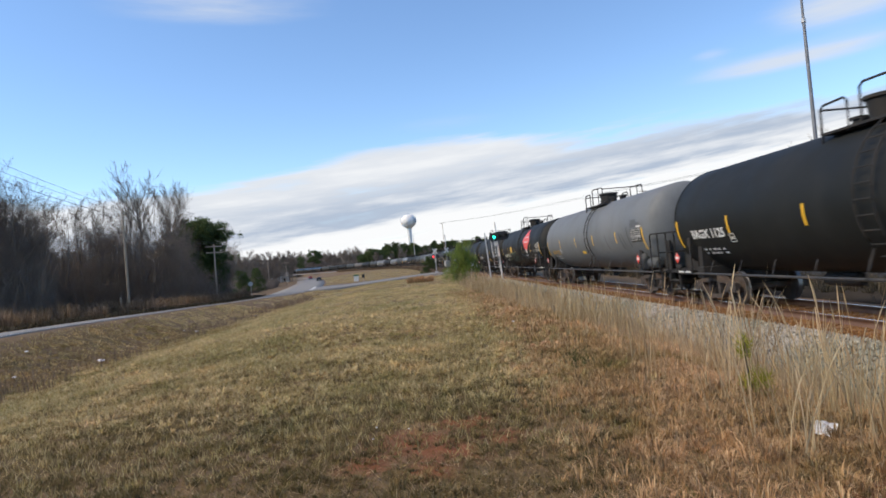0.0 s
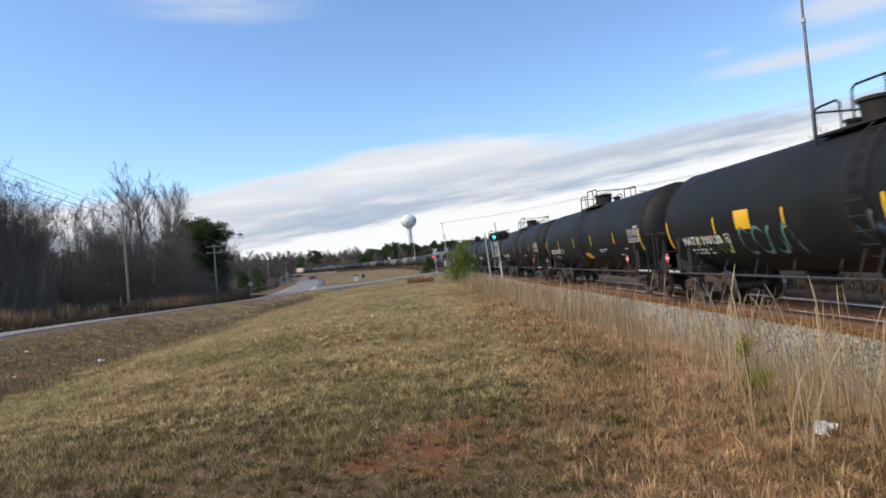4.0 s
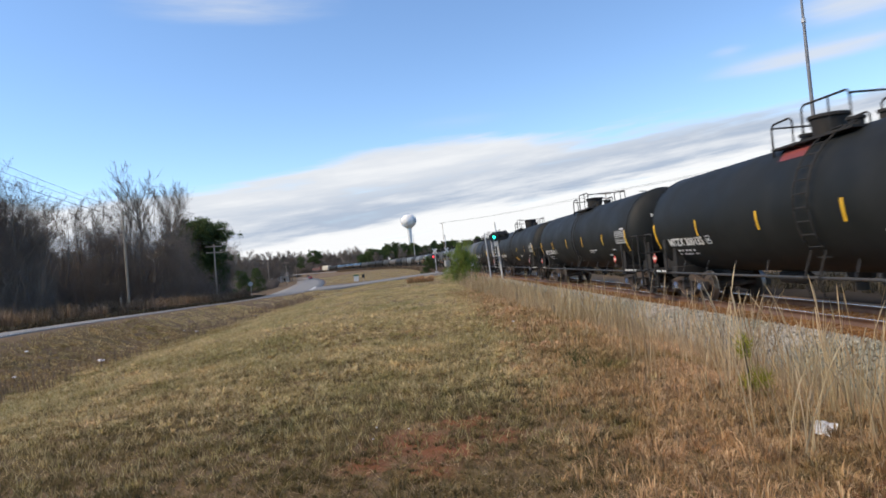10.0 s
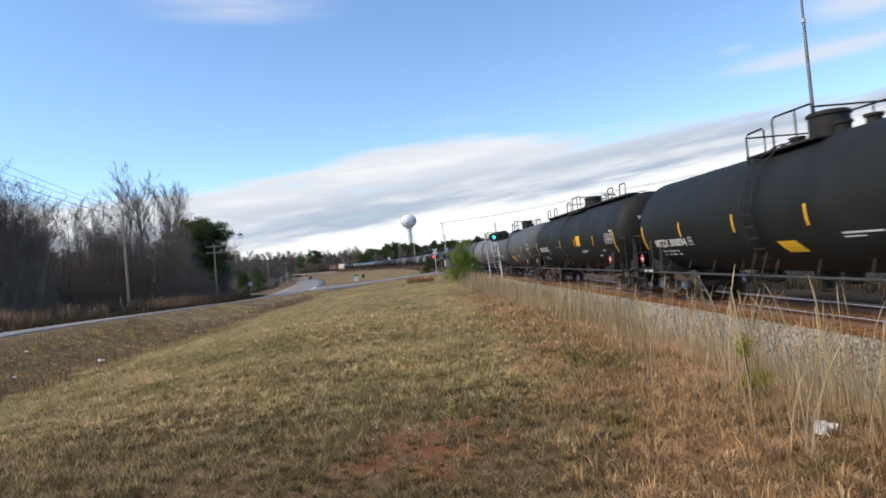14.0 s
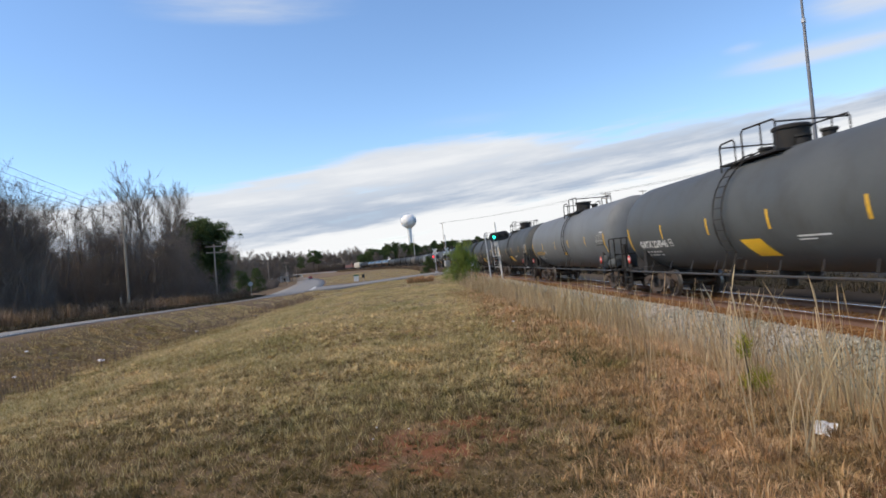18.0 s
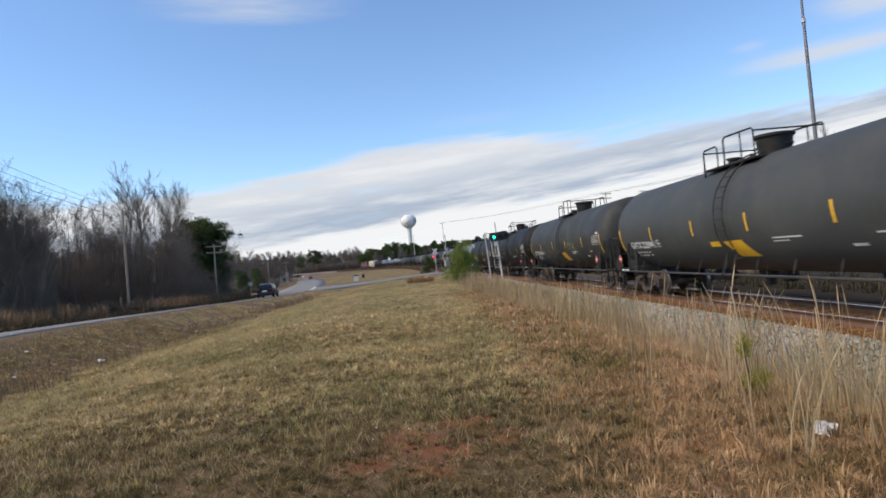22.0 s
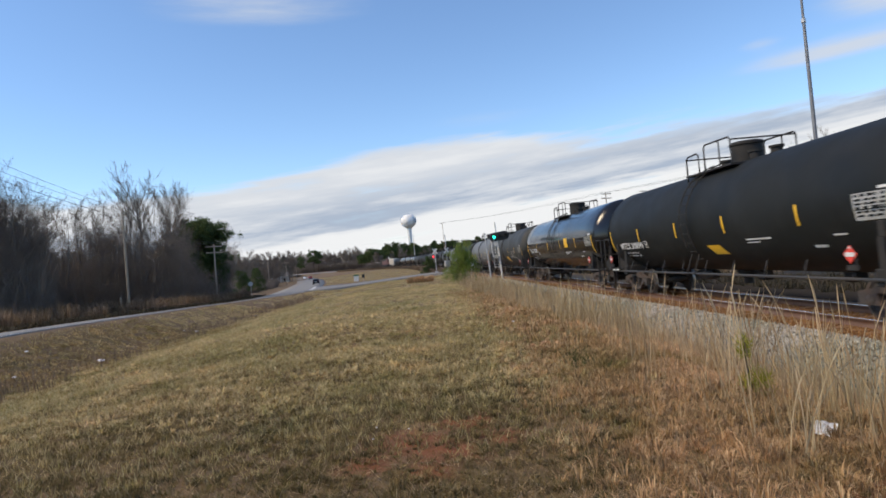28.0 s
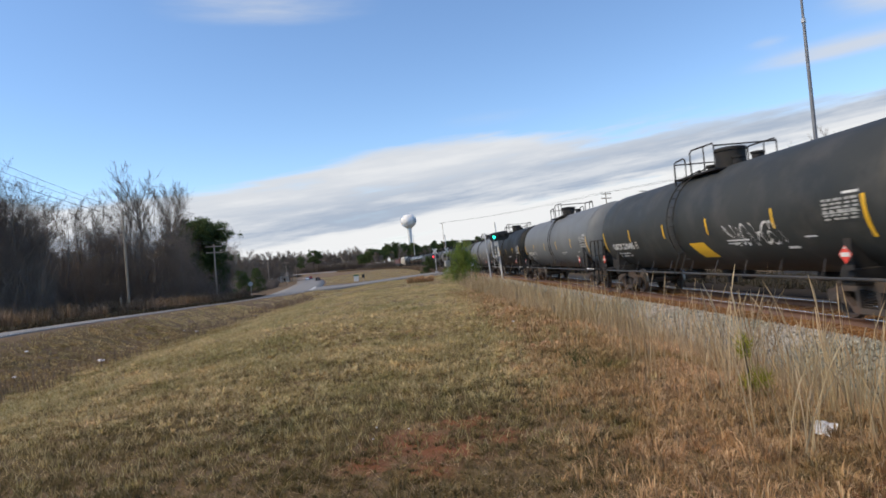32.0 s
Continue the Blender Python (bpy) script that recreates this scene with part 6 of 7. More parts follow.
tagged(part("graffiti", scrawl_mesh(-2.6, -3.7, -25, 0.34, 4, 13, LIME_SPRAY, 0.045), shell_of(8), "yellow-green spray-painted graffiti"), kind="stuff")
tagged(part("graffiti", scrawl_mesh(4.0, 1.4, -28, 0.4, 6, 14, PALE_SPRAY, 0.03), shell_of(8), "grey spray-painted graffiti"), kind="stuff")
tagged(part("graffiti", scrawl_mesh(-2.4, -5.0, -20, 0.55, 6, 15, WHITE, 0.055), shell_of(12), "white spray-painted graffiti"), kind="stuff")
tagged(part("graffiti", scrawl_mesh(-2.6, -4.8, -25, 0.35, 5, 16, WHITE, 0.045), shell_of(12), "white spray-painted graffiti"), kind="stuff")
SMEAR = surface("dark_grease_smear", (0.06, 0.062, 0.062), (0.11, 0.112, 0.112), scale=3, fine=14, rough=0.6, bump=0)
for y0, w, a0, a1, skew in ((-3.6, 0.07, -24, -2, 0.25), (-5.45, 0.08, -26, 0, 0.3), (-5.75, 0.05, -20, -2, 0.3), (-6.3, 0.06, -24, 6, 0.2), (-7.0, 0.5, 4, 10, 0.05), (-6.85, 0.3, 10, 15, 0.1)):
    part("grease_smear", film_mesh(y0 - w, y0 + w, a0, a1, SMEAR, 0.005, 6, skew), shell_of(-3), "dark greasy smear")
part("red_stain", film_mesh(0.1, 1.1, 44, 78, RED_STAIN, 0.005, 6, 0.5), shell_of(1), "dull red stain below the manway")

# ---- trees ----
BARK = surface("grey_bark", (0.12, 0.103, 0.088), (0.21, 0.183, 0.155), scale=3, fine=20, rough=0.95, bump=0.4, depth=0.02, stretch=(1, 1, 0.2))
TWIG = surface("brown_twigs", (0.13, 0.105, 0.088), (0.2, 0.164, 0.138), scale=0.6, fine=10, rough=0.95, bump=0)
PINE_BARK = surface("pine_bark", (0.07, 0.045, 0.03), (0.13, 0.09, 0.06), scale=3, fine=15, rough=0.95, bump=0.4, depth=0.02)
NEEDLES = leafy("pine_needles", [(0.05, 0.08, 0.03), (0.085, 0.12, 0.045), (0.115, 0.15, 0.06), (0.06, 0.09, 0.04)], 0.6, 0.35)
YOUNG_NEEDLES = leafy("young_pine_needles", [(0.13, 0.19, 0.04), (0.2, 0.27, 0.06), (0.32, 0.37, 0.1), (0.15, 0.2, 0.045)], 0.55, 0.4)


def prisms(segs, sides, name, material):
    """Tapered bars for an array of segments (p0, p1, r0, r1)."""
    s = np.asarray(segs, float)
    p0, p1, r0, r1 = s[:, 0:3], s[:, 3:6], s[:, 6], s[:, 7]
    d = p1 - p0
    d /= np.maximum(np.linalg.norm(d, axis=1), 1e-6)[:, None]
    ref = np.where(np.abs(d[:, 2:3]) > 0.9, [[1.0, 0, 0]], [[0, 0, 1.0]])
    a = np.cross(d, ref)
    a /= np.linalg.norm(a, axis=1)[:, None]
    b = np.cross(d, a)
    rings = []
    for p, r in ((p0, r0), (p1, r1)):
        for k in range(sides):
            t = k * math.tau / sides
            rings.append(p + (a * math.cos(t) + b * math.sin(t)) * r[:, None])
    v = np.stack(rings, 1)
    n = 2 * sides
    base = (np.arange(len(s)) * n)[:, None]
    f = np.concatenate([base + np.array([[k, (k + 1) % sides, sides + (k + 1) % sides, sides + k]]) for k in range(sides)], 0)
    return quads_mesh(name, v.reshape(-1, 3), f, material, True)


def branching(rng, height, spread, levels, trunk_r, fork, start=0.3, kids=(5, 4, 4, 3), upright=0.55, thin=0.011, sway=0.12):
    """The bars of a bare broadleaf tree: its trunk and limbs, and its twigs."""
    limbs, twigs = [], []

    def grow(p, d, length, r, level):
        steps = 5 if level == 0 else 1 if level == levels else 2 if level == 3 else 3
        pts = [p]
        for k in range(steps):
            d = (d + Vector((rng.gauss(0, 1), rng.gauss(0, 1), rng.gauss(0.25, 0.5))) * (0.045 if level == 0 else sway)).normalized()
            pts.append(pts[-1] + d * (length / steps))
        for k in range(steps):
            ra, rb = r * (1 - 0.75 * k / steps), r * (1 - 0.75 * (k + 1) / steps)
            (limbs if level < 2 else twigs).append((*pts[k], *pts[k + 1], ra, rb))
        if level >= levels:
            return
        n = kids[min(level, len(kids) - 1)]
        n = max(2, int(n * rng.uniform(0.75, 1.35)))
        for j in range(n):
            u = (start + (1 - start) * (j + rng.random()) / n) if level == 0 else 0.25 + 0.75 * (j + rng.random()) / n
            u = min(u, 0.98)
            i = min(int(u * steps), steps - 1)
            q = pts[i].lerp(pts[i + 1], u * steps - i)
            dd = (pts[i + 1] - pts[i]).normalized()
            side = Vector((rng.gauss(0, 1), rng.gauss(0, 1), 0.15 * rng.gauss(0, 1)))
            side = (side - dd * side.dot(dd)).normalized()
            nd = (dd * upright + side * spread * rng.uniform(0.7, 1.2) + Vector((0, 0, 0.35))).normalized()
            grow(q, nd, length * fork * rng.uniform(0.75, 1.15) * (1 - 0.45 * u if level == 0 else 1), max(r * (1 - 0.7 * u) * 0.6, thin), level + 1)

    grow(Vector((0, 0, -0.2)), Vector((rng.gauss(0, 0.03), rng.gauss(0, 0.03), 1)).normalized(), height, trunk_r, 0)
    return limbs, twigs


def bare_tree(seed, height, spread=0.6, levels=4, trunk_r=0.2, fork=0.5, start=0.3, kids=(9, 6, 5, 4), upright=0.55, label="bare grey-brown broadleaf tree in winter", name="bare_tree", thin=0.011, sway=0.12):
    rng = random.Random(seed)
    limbs, twigs = branching(rng, height, spread, levels, trunk_r, fork, start, kids, upright, thin, sway)
    t = thing(name, Matrix(), label, "tree", "trees of the wood")
    part("trunk", prisms(limbs, 5, "trunk", BARK), t)
    part("crown", prisms(twigs, 3, "crown", TWIG), t, "bare twigs")
    return t


def needle_clumps(rng, centres, size, per, width, name, material, up=0.25):
    """Tufts of needles: thin leaves that spread from each centre."""
    c = np.asarray(centres, float)
    n = len(c)
    g = np.random.RandomState(rng.randrange(1 << 30))
    d = g.normal(size=(n, per, 3))
    d[..., 2] += up
    d /= np.linalg.norm(d, axis=2)[..., None]
    L = size * g.uniform(0.5, 1.1, (n, per, 1))
    o = g.normal(size=(n, per, 3)) * size * 0.35
    base = c[:, None] + o
    w = np.cross(d, g.normal(size=(n, per, 3)))
    w /= np.linalg.norm(w, axis=2)[..., None]
    w *= width
    v = np.stack([base - w, base + w, base + d * L], 2).reshape(-1, 3)
    return quads_mesh(name, v, np.arange(len(v)).reshape(-1, 3), material)


def pine_tree(seed, height, crown_from, radius, clumps, per=36, size=0.55, width=0.02, material=None, name="pine_tree", label="tall dark green pine with an open rounded crown", cone=0.0, bark=None, up=0.25):
    rng = random.Random(seed)
    t = thing(name, Matrix(), label, "tree", "pines")
    limbs, cs = [], []
    pts = [Vector((rng.gauss(0, 0.02) * k, rng.gauss(0, 0.02) * k, -0.3 + (height + 0.2) * k / 8)) for k in range(9)]
    r0 = height * 0.014 + 0.01
    for k in range(8):
        limbs.append((*pts[k], *pts[k + 1], r0 * (1 - k / 9), r0 * (1 - (k + 1) / 9)))
    n_br = max(14, int(clumps / 11))
    for j in range(n_br):
        u = crown_from + (1 - crown_from) * (j + rng.random()) / n_br
        h = u * height
        q = pts[min(int(u * 8), 7)].lerp(pts[min(int(u * 8) + 1, 8)], u * 8 - int(u * 8)) if u < 1 else pts[8]
        w = (u - crown_from) / (1 - crown_from)
        prof = math.sin(min(0.92, 0.24 + w * 0.72) * math.pi) ** 0.7 if cone == 0 else (1 - w) * cone + 0.12
        L = radius * prof * rng.uniform(0.55, 1.15)
        a = rng.uniform(0, math.tau)
        e = q + Vector((math.cos(a) * L, math.sin(a) * L, L * rng.uniform(-0.05, 0.45)))
        m = q.lerp(e, 0.5) + Vector((0, 0, -0.06 * L))
        limbs += [(*q, *m, r0 * 0.3, r0 * 0.2), (*m, *e, r0 * 0.2, r0 * 0.06)]
        for k in range(max(3, int(clumps / n_br))):
            p = q.lerp(e, rng.uniform(0.45, 1.08))
            cs.append(p + Vector((rng.gauss(0, 1), rng.gauss(0, 1), rng.gauss(0.15, 0.6))) * size * 0.75)
    part("trunk", prisms(limbs, 5, "trunk", bark or PINE_BARK), t)
    part("crown", needle_clumps(rng, cs, size, per, width, "crown", material or NEEDLES, up), t, "dark green needles")
    return t


def plant(ob, x, y, scale=1.0, turn=0.0, sink=0.0):
    ob.matrix_basis = Matrix.Translation((x, y, float(land_z(x, y)) - sink)) @ Matrix.Rotation(turn, 4, "Z") @ Matrix.Diagonal((scale, scale, scale, 1))
    return ob


def replant(src, x, y, scale, turn):
    c = copy_thing(src, Matrix())
    return plant(c, x, y, scale, turn)


def sight_xy(az, dist):
    return dist * math.sin(radians(az)), dist * math.cos(radians(az))


rnd = random.Random(11)
# the tall bare trees over the wood
TALL = [bare_tree(21, 14.0, 0.56, 4, 0.19, 0.46, 0.45, (9, 7, 6, 5), 0.8, sway=0.1), bare_tree(22, 14.2, 0.5, 4, 0.2, 0.44, 0.5, (9, 7, 6, 5), 0.85, sway=0.1),
        bare_tree(23, 13.6, 0.6, 4, 0.17, 0.48, 0.42, (9, 7, 6, 5), 0.75, sway=0.1)]
WOOD = [bare_tree(31, 11, 0.6, 4, 0.14, 0.5, 0.2, (12, 7, 6, 4)), bare_tree(32, 10, 0.7, 4, 0.13, 0.52, 0.18, (12, 7, 6, 4)), bare_tree(33, 12, 0.55, 4, 0.15, 0.48, 0.22, (12, 7, 6, 4)), bare_tree(34, 9, 0.75, 4, 0.12, 0.55, 0.12, (13, 7, 6, 4))]
used = set()


def tree_from(kinds, x, y, scale):
    src = rnd.choice(kinds)
    turn = rnd.uniform(0, math.tau)
    if src.name not in used:
        used.add(src.name)
        return plant(src, x, y, scale, turn)
    return replant(src, x, y, scale, turn)


for az, d, s in ((-23.6, 92, 1.04), (-22.4, 95, 1.0), (-24.6, 90, 0.98), (-26.4, 88, 0.86), (-27.6, 86, 0.8), (-20.8, 98, 1.0), (-21.4, 94, 0.98), (-20.2, 102, 0.86), (-28.8, 84, 0.72), (-25.3, 100, 0.8)):
    tree_from(TALL, *sight_xy(az, d), s)
for k in range(140):
    az = rnd.uniform(-41, -16.6)
    d = rnd.uniform(110, 124) if az > -19.6 else rnd.uniform(82, 118) if az > -30 else rnd.uniform(60, 95)
    x, y = sight_xy(az, d)
    if x > float(road_x(y)) - road_w(y) - 5:
        continue
    s = np.interp(az, [-36, -33, -31, -29.5, -27, -19, -17.5], [1.0, 0.98, 0.9, 0.8, 0.78, 0.78, 0.7])
    tree_from(WOOD, x, y, float(s) * rnd.uniform(0.8, 1.05))
for k in range(8):
    tree_from(WOOD, *sight_xy(-36.0 + 5.2 * (k + rnd.random()) / 8, rnd.uniform(62, 80)), rnd.uniform(0.85, 1.0))
# the pine at the end of the wood, and lesser ones beside it
plant(pine_tree(5, 12.4, 0.45, 4.5, 900, 46, 0.62, 0.045), *sight_xy(-18.75, 106), 1.0)
plant(pine_tree(7, 8.6, 0.25, 2.6, 320, 40, 0.6, 0.04), *sight_xy(-20.3, 107), 1.0)
plant(pine_tree(6, 8.4, 0.12, 2.7, 380, 40, 0.6, 0.04), *sight_xy(-18.3, 109), 1.0)
plant(pine_tree(8, 7.0, 0.1, 2.6, 150, 36, 0.6, 0.04, None, "pine_tree", "low dense dark green pine beside the road", 1.0), *sight_xy(-14.3, 150), 0.8)
plant(pine_tree(9, 6.0, 0.08, 2.4, 130, 36, 0.6, 0.04, None, "pine_tree", "low dense dark green pine beside the road", 1.0), *sight_xy(-15.6, 138), 0.85)
plant(bare_tree(24, 11, 0.6, 4, 0.16, 0.5, 0.2, (10, 6, 5, 3)), *sight_xy(-17.4, 116), 0.95)
# far woods
FAR_PINES = [pine_tree(41, 13, 0.42, 3.4, 150, 26, 0.9, 0.12), pine_tree(42, 12, 0.45, 3.8, 150, 26, 0.9, 0.12), pine_tree(43, 14, 0.48, 3.2, 140, 26, 0.9, 0.12)]
FAR_BARE = [bare_tree(51, 11, 0.62, 3, 0.2, 0.5, 0.2, (13, 9, 8), 0.6, thin=0.05), bare_tree(52, 12, 0.58, 3, 0.2, 0.46, 0.25, (13, 9, 8), 0.65, thin=0.05), bare_tree(53, 10, 0.7, 3, 0.2, 0.5, 0.18, (13, 9, 8), 0.55, thin=0.05)]
for k in range(62):
    az = -5.2 + 12.0 * (k + rnd.random()) / 62
    tree_from(FAR_PINES, *sight_xy(az, rnd.uniform(432, 490)), rnd.uniform(0.92, 1.22) * float(np.interp(az, [-5.5, -4, -2, 4], [0.55, 0.95, 1.0, 0.9])))
for k in range(14):
    tree_from(FAR_PINES, *sight_xy(rnd.uniform(-5.5, 2.0), rnd.uniform(448, 470)), rnd.uniform(0.6, 0.8))
for k in range(150):
    az = -17.8 + 13.5 * (k + rnd.random()) / 150
    d = rnd.uniform(300, 420) if az < -11.2 else rnd.uniform(590, 700)
    tree_from(FAR_BARE, *sight_xy(az, d), rnd.uniform(0.8, 1.1) * (1.0 if az < -11.2 else 1.35))
for az, d, s in ((-10.4, 560, 1.3), (-9.3, 560, 1.45), (-8.9, 570, 1.3), (-11.9, 330, 0.9)):
    tree_from(FAR_PINES, *sight_xy(az, d), s)
for k in range(60):
    az = rnd.uniform(-17.5, -11.6)
    x, y = sight_xy(az, rnd.uniform(190, 300))
    if x < float(road_x(y)) - road_w(y) - 6:
        tree_from(FAR_BARE, x, y, rnd.uniform(0.55, 0.8))
for k in range(26):
    tree_from(FAR_BARE, *sight_xy(rnd.uniform(-4.0, 6), rnd.uniform(416, 432)), rnd.uniform(0.6, 0.9))
tree_from(WOOD, *sight_xy(33.9, 130), 1.32)
tree_from(WOOD, *sight_xy(35.3, 150), 1.4)
# round evergreen bush by the crossing
plant(pine_tree(61, 3.4, 0.02, 1.9, 120, 40, 0.45, 0.03, None, "evergreen_bush", "dense dark evergreen bush by the crossing", 1.3), *sight_xy(1.15, 128), 1.0)
# the young pine in the tall grass, and a seedling near by
plant(pine_tree(62, 2.5, 0.15, 0.8, 90, 60, 0.42, 0.013, YOUNG_NEEDLES, "young_pine", "bright green young pine in tall dry grass", 0.85, None, 1.9), *sight_xy(4.45, 41), 0.95)
rng = random.Random(4)
sx, sy = 3.05, 5.75
SEEDLING = leafy("seedling_needles", [(0.26, 0.25, 0.03), (0.36, 0.33, 0.045), (0.2, 0.21, 0.025), (0.42, 0.37, 0.07)], 0.6, 0.3)
seedling = thing("pine_seedling", pose(sx, sy, float(land_z(sx, sy)) - 0.07), "small yellow-green pine seedling in dry grass", "seedling")
bm = bmesh.new()
bm_tube(bm, [(0, 0, -0.05), (0.01, 0, 0.2), (-0.03, 0, 0.45), (-0.02, 0, 0.62)], [0.011, 0.01, 0.008, 0.005], 6)
part("stem", bm_done("stem", bm, PINE_BARK, True), seedling)
part("needles", needle_clumps(rng, [(-0.02, 0, 0.56), (-0.02, 0, 0.6), (-0.03, 0.01, 0.5)], 0.1, 80, 0.004, "needles", SEEDLING, 1.2), seedling, "yellow-green needles")
part("lower_needles", needle_clumps(rng, [(0.03, 0, 0.2), (0.07, 0.02, 0.22), (0.12, 0, 0.2), (-0.02, 0, 0.24), (0.16, 0.0, 0.24)], 0.13, 60, 0.0036, "needles", SEEDLING, 1.2), seedling, "yellow-green needles")

# ---- grass ----
TURF = leafy("mown_grass", [(0.33, 0.222, 0.107), (0.46, 0.33, 0.172), (0.26, 0.194, 0.075), (0.62, 0.48, 0.285), (0.18, 0.148, 0.05), (0.38, 0.247, 0.122)], 0.85, 0.28, 0.75, True)
# olive copy of TURF with the shade of the near grass in its tones
SHADED_OLIVE_TURF = leafy("shaded_olive_grass", [(0.19, 0.14, 0.066), (0.28, 0.212, 0.11), (0.13, 0.112, 0.043), (0.43, 0.335, 0.2), (0.09, 0.086, 0.03), (0.23, 0.16, 0.08)], 0.85, 0.28, 0.6, True)
BROWN_TURF = leafy("dry_brown_grass", [(0.53, 0.33, 0.19), (0.67, 0.45, 0.27), (0.44, 0.27, 0.15), (0.78, 0.58, 0.38), (0.36, 0.24, 0.12)], 0.85, 0.32, 0.45, True)
# paler lit copy of TURF: sunlight on far grass put into its tones
LIT_PALE_TURF = leafy("lit_pale_grass", [(0.62, 0.49, 0.27), (0.76, 0.62, 0.38), (0.53, 0.425, 0.205), (0.84, 0.71, 0.47), (0.42, 0.36, 0.15)], 0.85, 0.4, 0.35, True)
STRAW = leafy("dry_tall_grass", [(0.4, 0.29, 0.17), (0.54, 0.41, 0.255), (0.46, 0.34, 0.205), (0.64, 0.51, 0.345), (0.29, 0.19, 0.11)], 0.8, 0.35)
BRUSH = leafy("brown_brush", [(0.17, 0.122, 0.09), (0.25, 0.18, 0.13), (0.11, 0.085, 0.062), (0.31, 0.235, 0.175)], 0.9, 0.3)


def blades(name, xy, height, width, lean, material, label, seed, segments=1, head=0.0, category="grass"):
    """Many thin leaves, each a narrow bent triangle or ribbon."""
    g = np.random.RandomState(seed)
    n = len(xy)
    z = land_z(xy[:, 0], xy[:, 1])
    base = np.c_[xy, z - 0.01]
    h = height * g.uniform(0.55, 1.25, n) * (0.55 + 0.9 * patchy(xy[:, 0] * 2.3, xy[:, 1] * 2.3)) if np.isscalar(height) else height
    a = g.uniform(0, math.tau, n)
    side = np.c_[np.cos(a), np.sin(a), np.zeros(n)]
    b = g.uniform(0, math.tau, n)
    tilt = np.c_[np.cos(b), np.sin(b), np.zeros(n)] * (lean * g.uniform(0.2, 1.3, n))[:, None]
    w = (width * g.uniform(0.7, 1.3, n))[:, None] if np.isscalar(width) else width[:, None]
    up = np.array([0, 0, 1.0])
    if segments == 1:
        tip = base + (up + tilt) * h[:, None]
        v = np.stack([base - side * w, base + side * w, tip], 1).reshape(-1, 3)
        f = np.arange(len(v)).reshape(-1, 3)
    else:
        mid = base + (up * 0.6 + tilt * 0.3) * h[:, None]
        tip = base + (up * 0.97 + tilt) * h[:, None]
        hw = w * (1 + head)
        v = np.stack([base - side * w, base + side * w, mid - side * w * 0.8, mid + side * w * 0.8, tip - side * hw * 0.5, tip + side * hw * 0.5], 1).reshape(-1, 3)
        k = (np.arange(n) * 6)[:, None]
        f = np.concatenate([k + [[0, 1, 3, 2]], k + [[2, 3, 5, 4]]], 0)
    return tagged(new(name, quads_mesh(name, v, f, material)), label, category, kind="stuff")


def scatter(n, x0, x1, y0, y1, seed, clump=0.0, keep=None, each=14):
    g = np.random.RandomState(seed)
    x, y = g.uniform(x0, x1, n), g.uniform(y0, y1, n)
    if clump:
        k = g.randint(0, max(n // each, 1), n)
        cx, cy = g.uniform(x0, x1, n), g.uniform(y0, y1, n)
        x, y = cx[k] + g.normal(0, clump, n), cy[k] + g.normal(0, clump, n)
    p = np.c_[x, y]
    return p[keep(p[:, 0], p[:, 1], g)] if keep else p


def patchy(x, y):
    return 0.5 + 0.25 * np.sin(x * 1.9 + 2.2 * np.sin(y * 0.8)) * np.sin(y * 1.6 + 1.7 * np.sin(x * 1.1)) + 0.25 * np.sin(x * 5.1 + y * 3.3) * np.sin(y * 4.7 - x * 2.6)


def on_turf(x, y, g):
    ok = (x < track_x(y) - 3.5) & (x > road_x(y) + 0.5 + 1.3 * g.uniform(0, 1, len(x)))
    for cx, cy, r in CLAY_SPOTS:
        ok &= (np.hypot(x - cx, y - cy) > r * g.uniform(0.0, 1.1, len(x)) ** 1.2)
    return ok & (g.uniform(0, 1, len(x)) < 0.3 + 0.8 * patchy(x, y))


def on_lawn(x, y, g):
    return on_turf(x, y, g) & (g.uniform(0, 1, len(x)) > 0.8 * np.clip((x - 0.7 - 0.06 * y) / 1.0, 0, 1))


near = np.vstack([scatter(130000, -4.6, 5.5, 2.3, 7.5, 1, 0.034, on_lawn, 40), scatter(70000, -4.6, 5.5, 2.3, 7.5, 2, 0.0, on_lawn), scatter(50000, -8, 4, 7.0, 11, 87, 0.04, on_lawn, 40), scatter(70000, -8, 5.5, -7, 2.4, 82, 0.05, on_lawn), scatter(20000, -9, -4.4, 2.2, 8, 83, 0.05, on_lawn)])
blades("mown_grass", near, 0.06, 0.0033, 1.1, SHADED_OLIVE_TURF, "short dry mown grass with green patches", 3)
thatch = np.vstack([scatter(30000, -4.6, 5.5, 2.3, 8, 55, 0.04, on_turf), scatter(30000, -9, 6, 7.5, 22, 56, 0.07, on_turf)])
blades("dead_straw", thatch, np.random.RandomState(57).uniform(0.02, 0.07, len(thatch)), np.interp(thatch[:, 1], [2, 8, 22], [0.003, 0.005, 0.01]), 2.6, STRAW, "pale dead straw lying in the turf", 58)
tufts = scatter(30000, -9, 5, 8, 26, 63, 0.035, on_turf)
blades("grass_tufts", tufts, 0.11, np.interp(tufts[:, 1], [8, 26], [0.005, 0.011]), 0.7, LIT_PALE_TURF, "taller tufts in the mown grass", 64)
mid = np.vstack([scatter(80000, -11, 7, 7.0, 16, 4, 0.05, on_lawn), scatter(40000, -12, 7, 7.0, 18, 5, 0.0, on_lawn), scatter(130000, -15, -8, 8, 30, 59, 0.06, on_turf)])
blades("mown_grass", mid, 0.075, 0.007, 0.9, TURF, "short dry mown grass with green patches", 6)
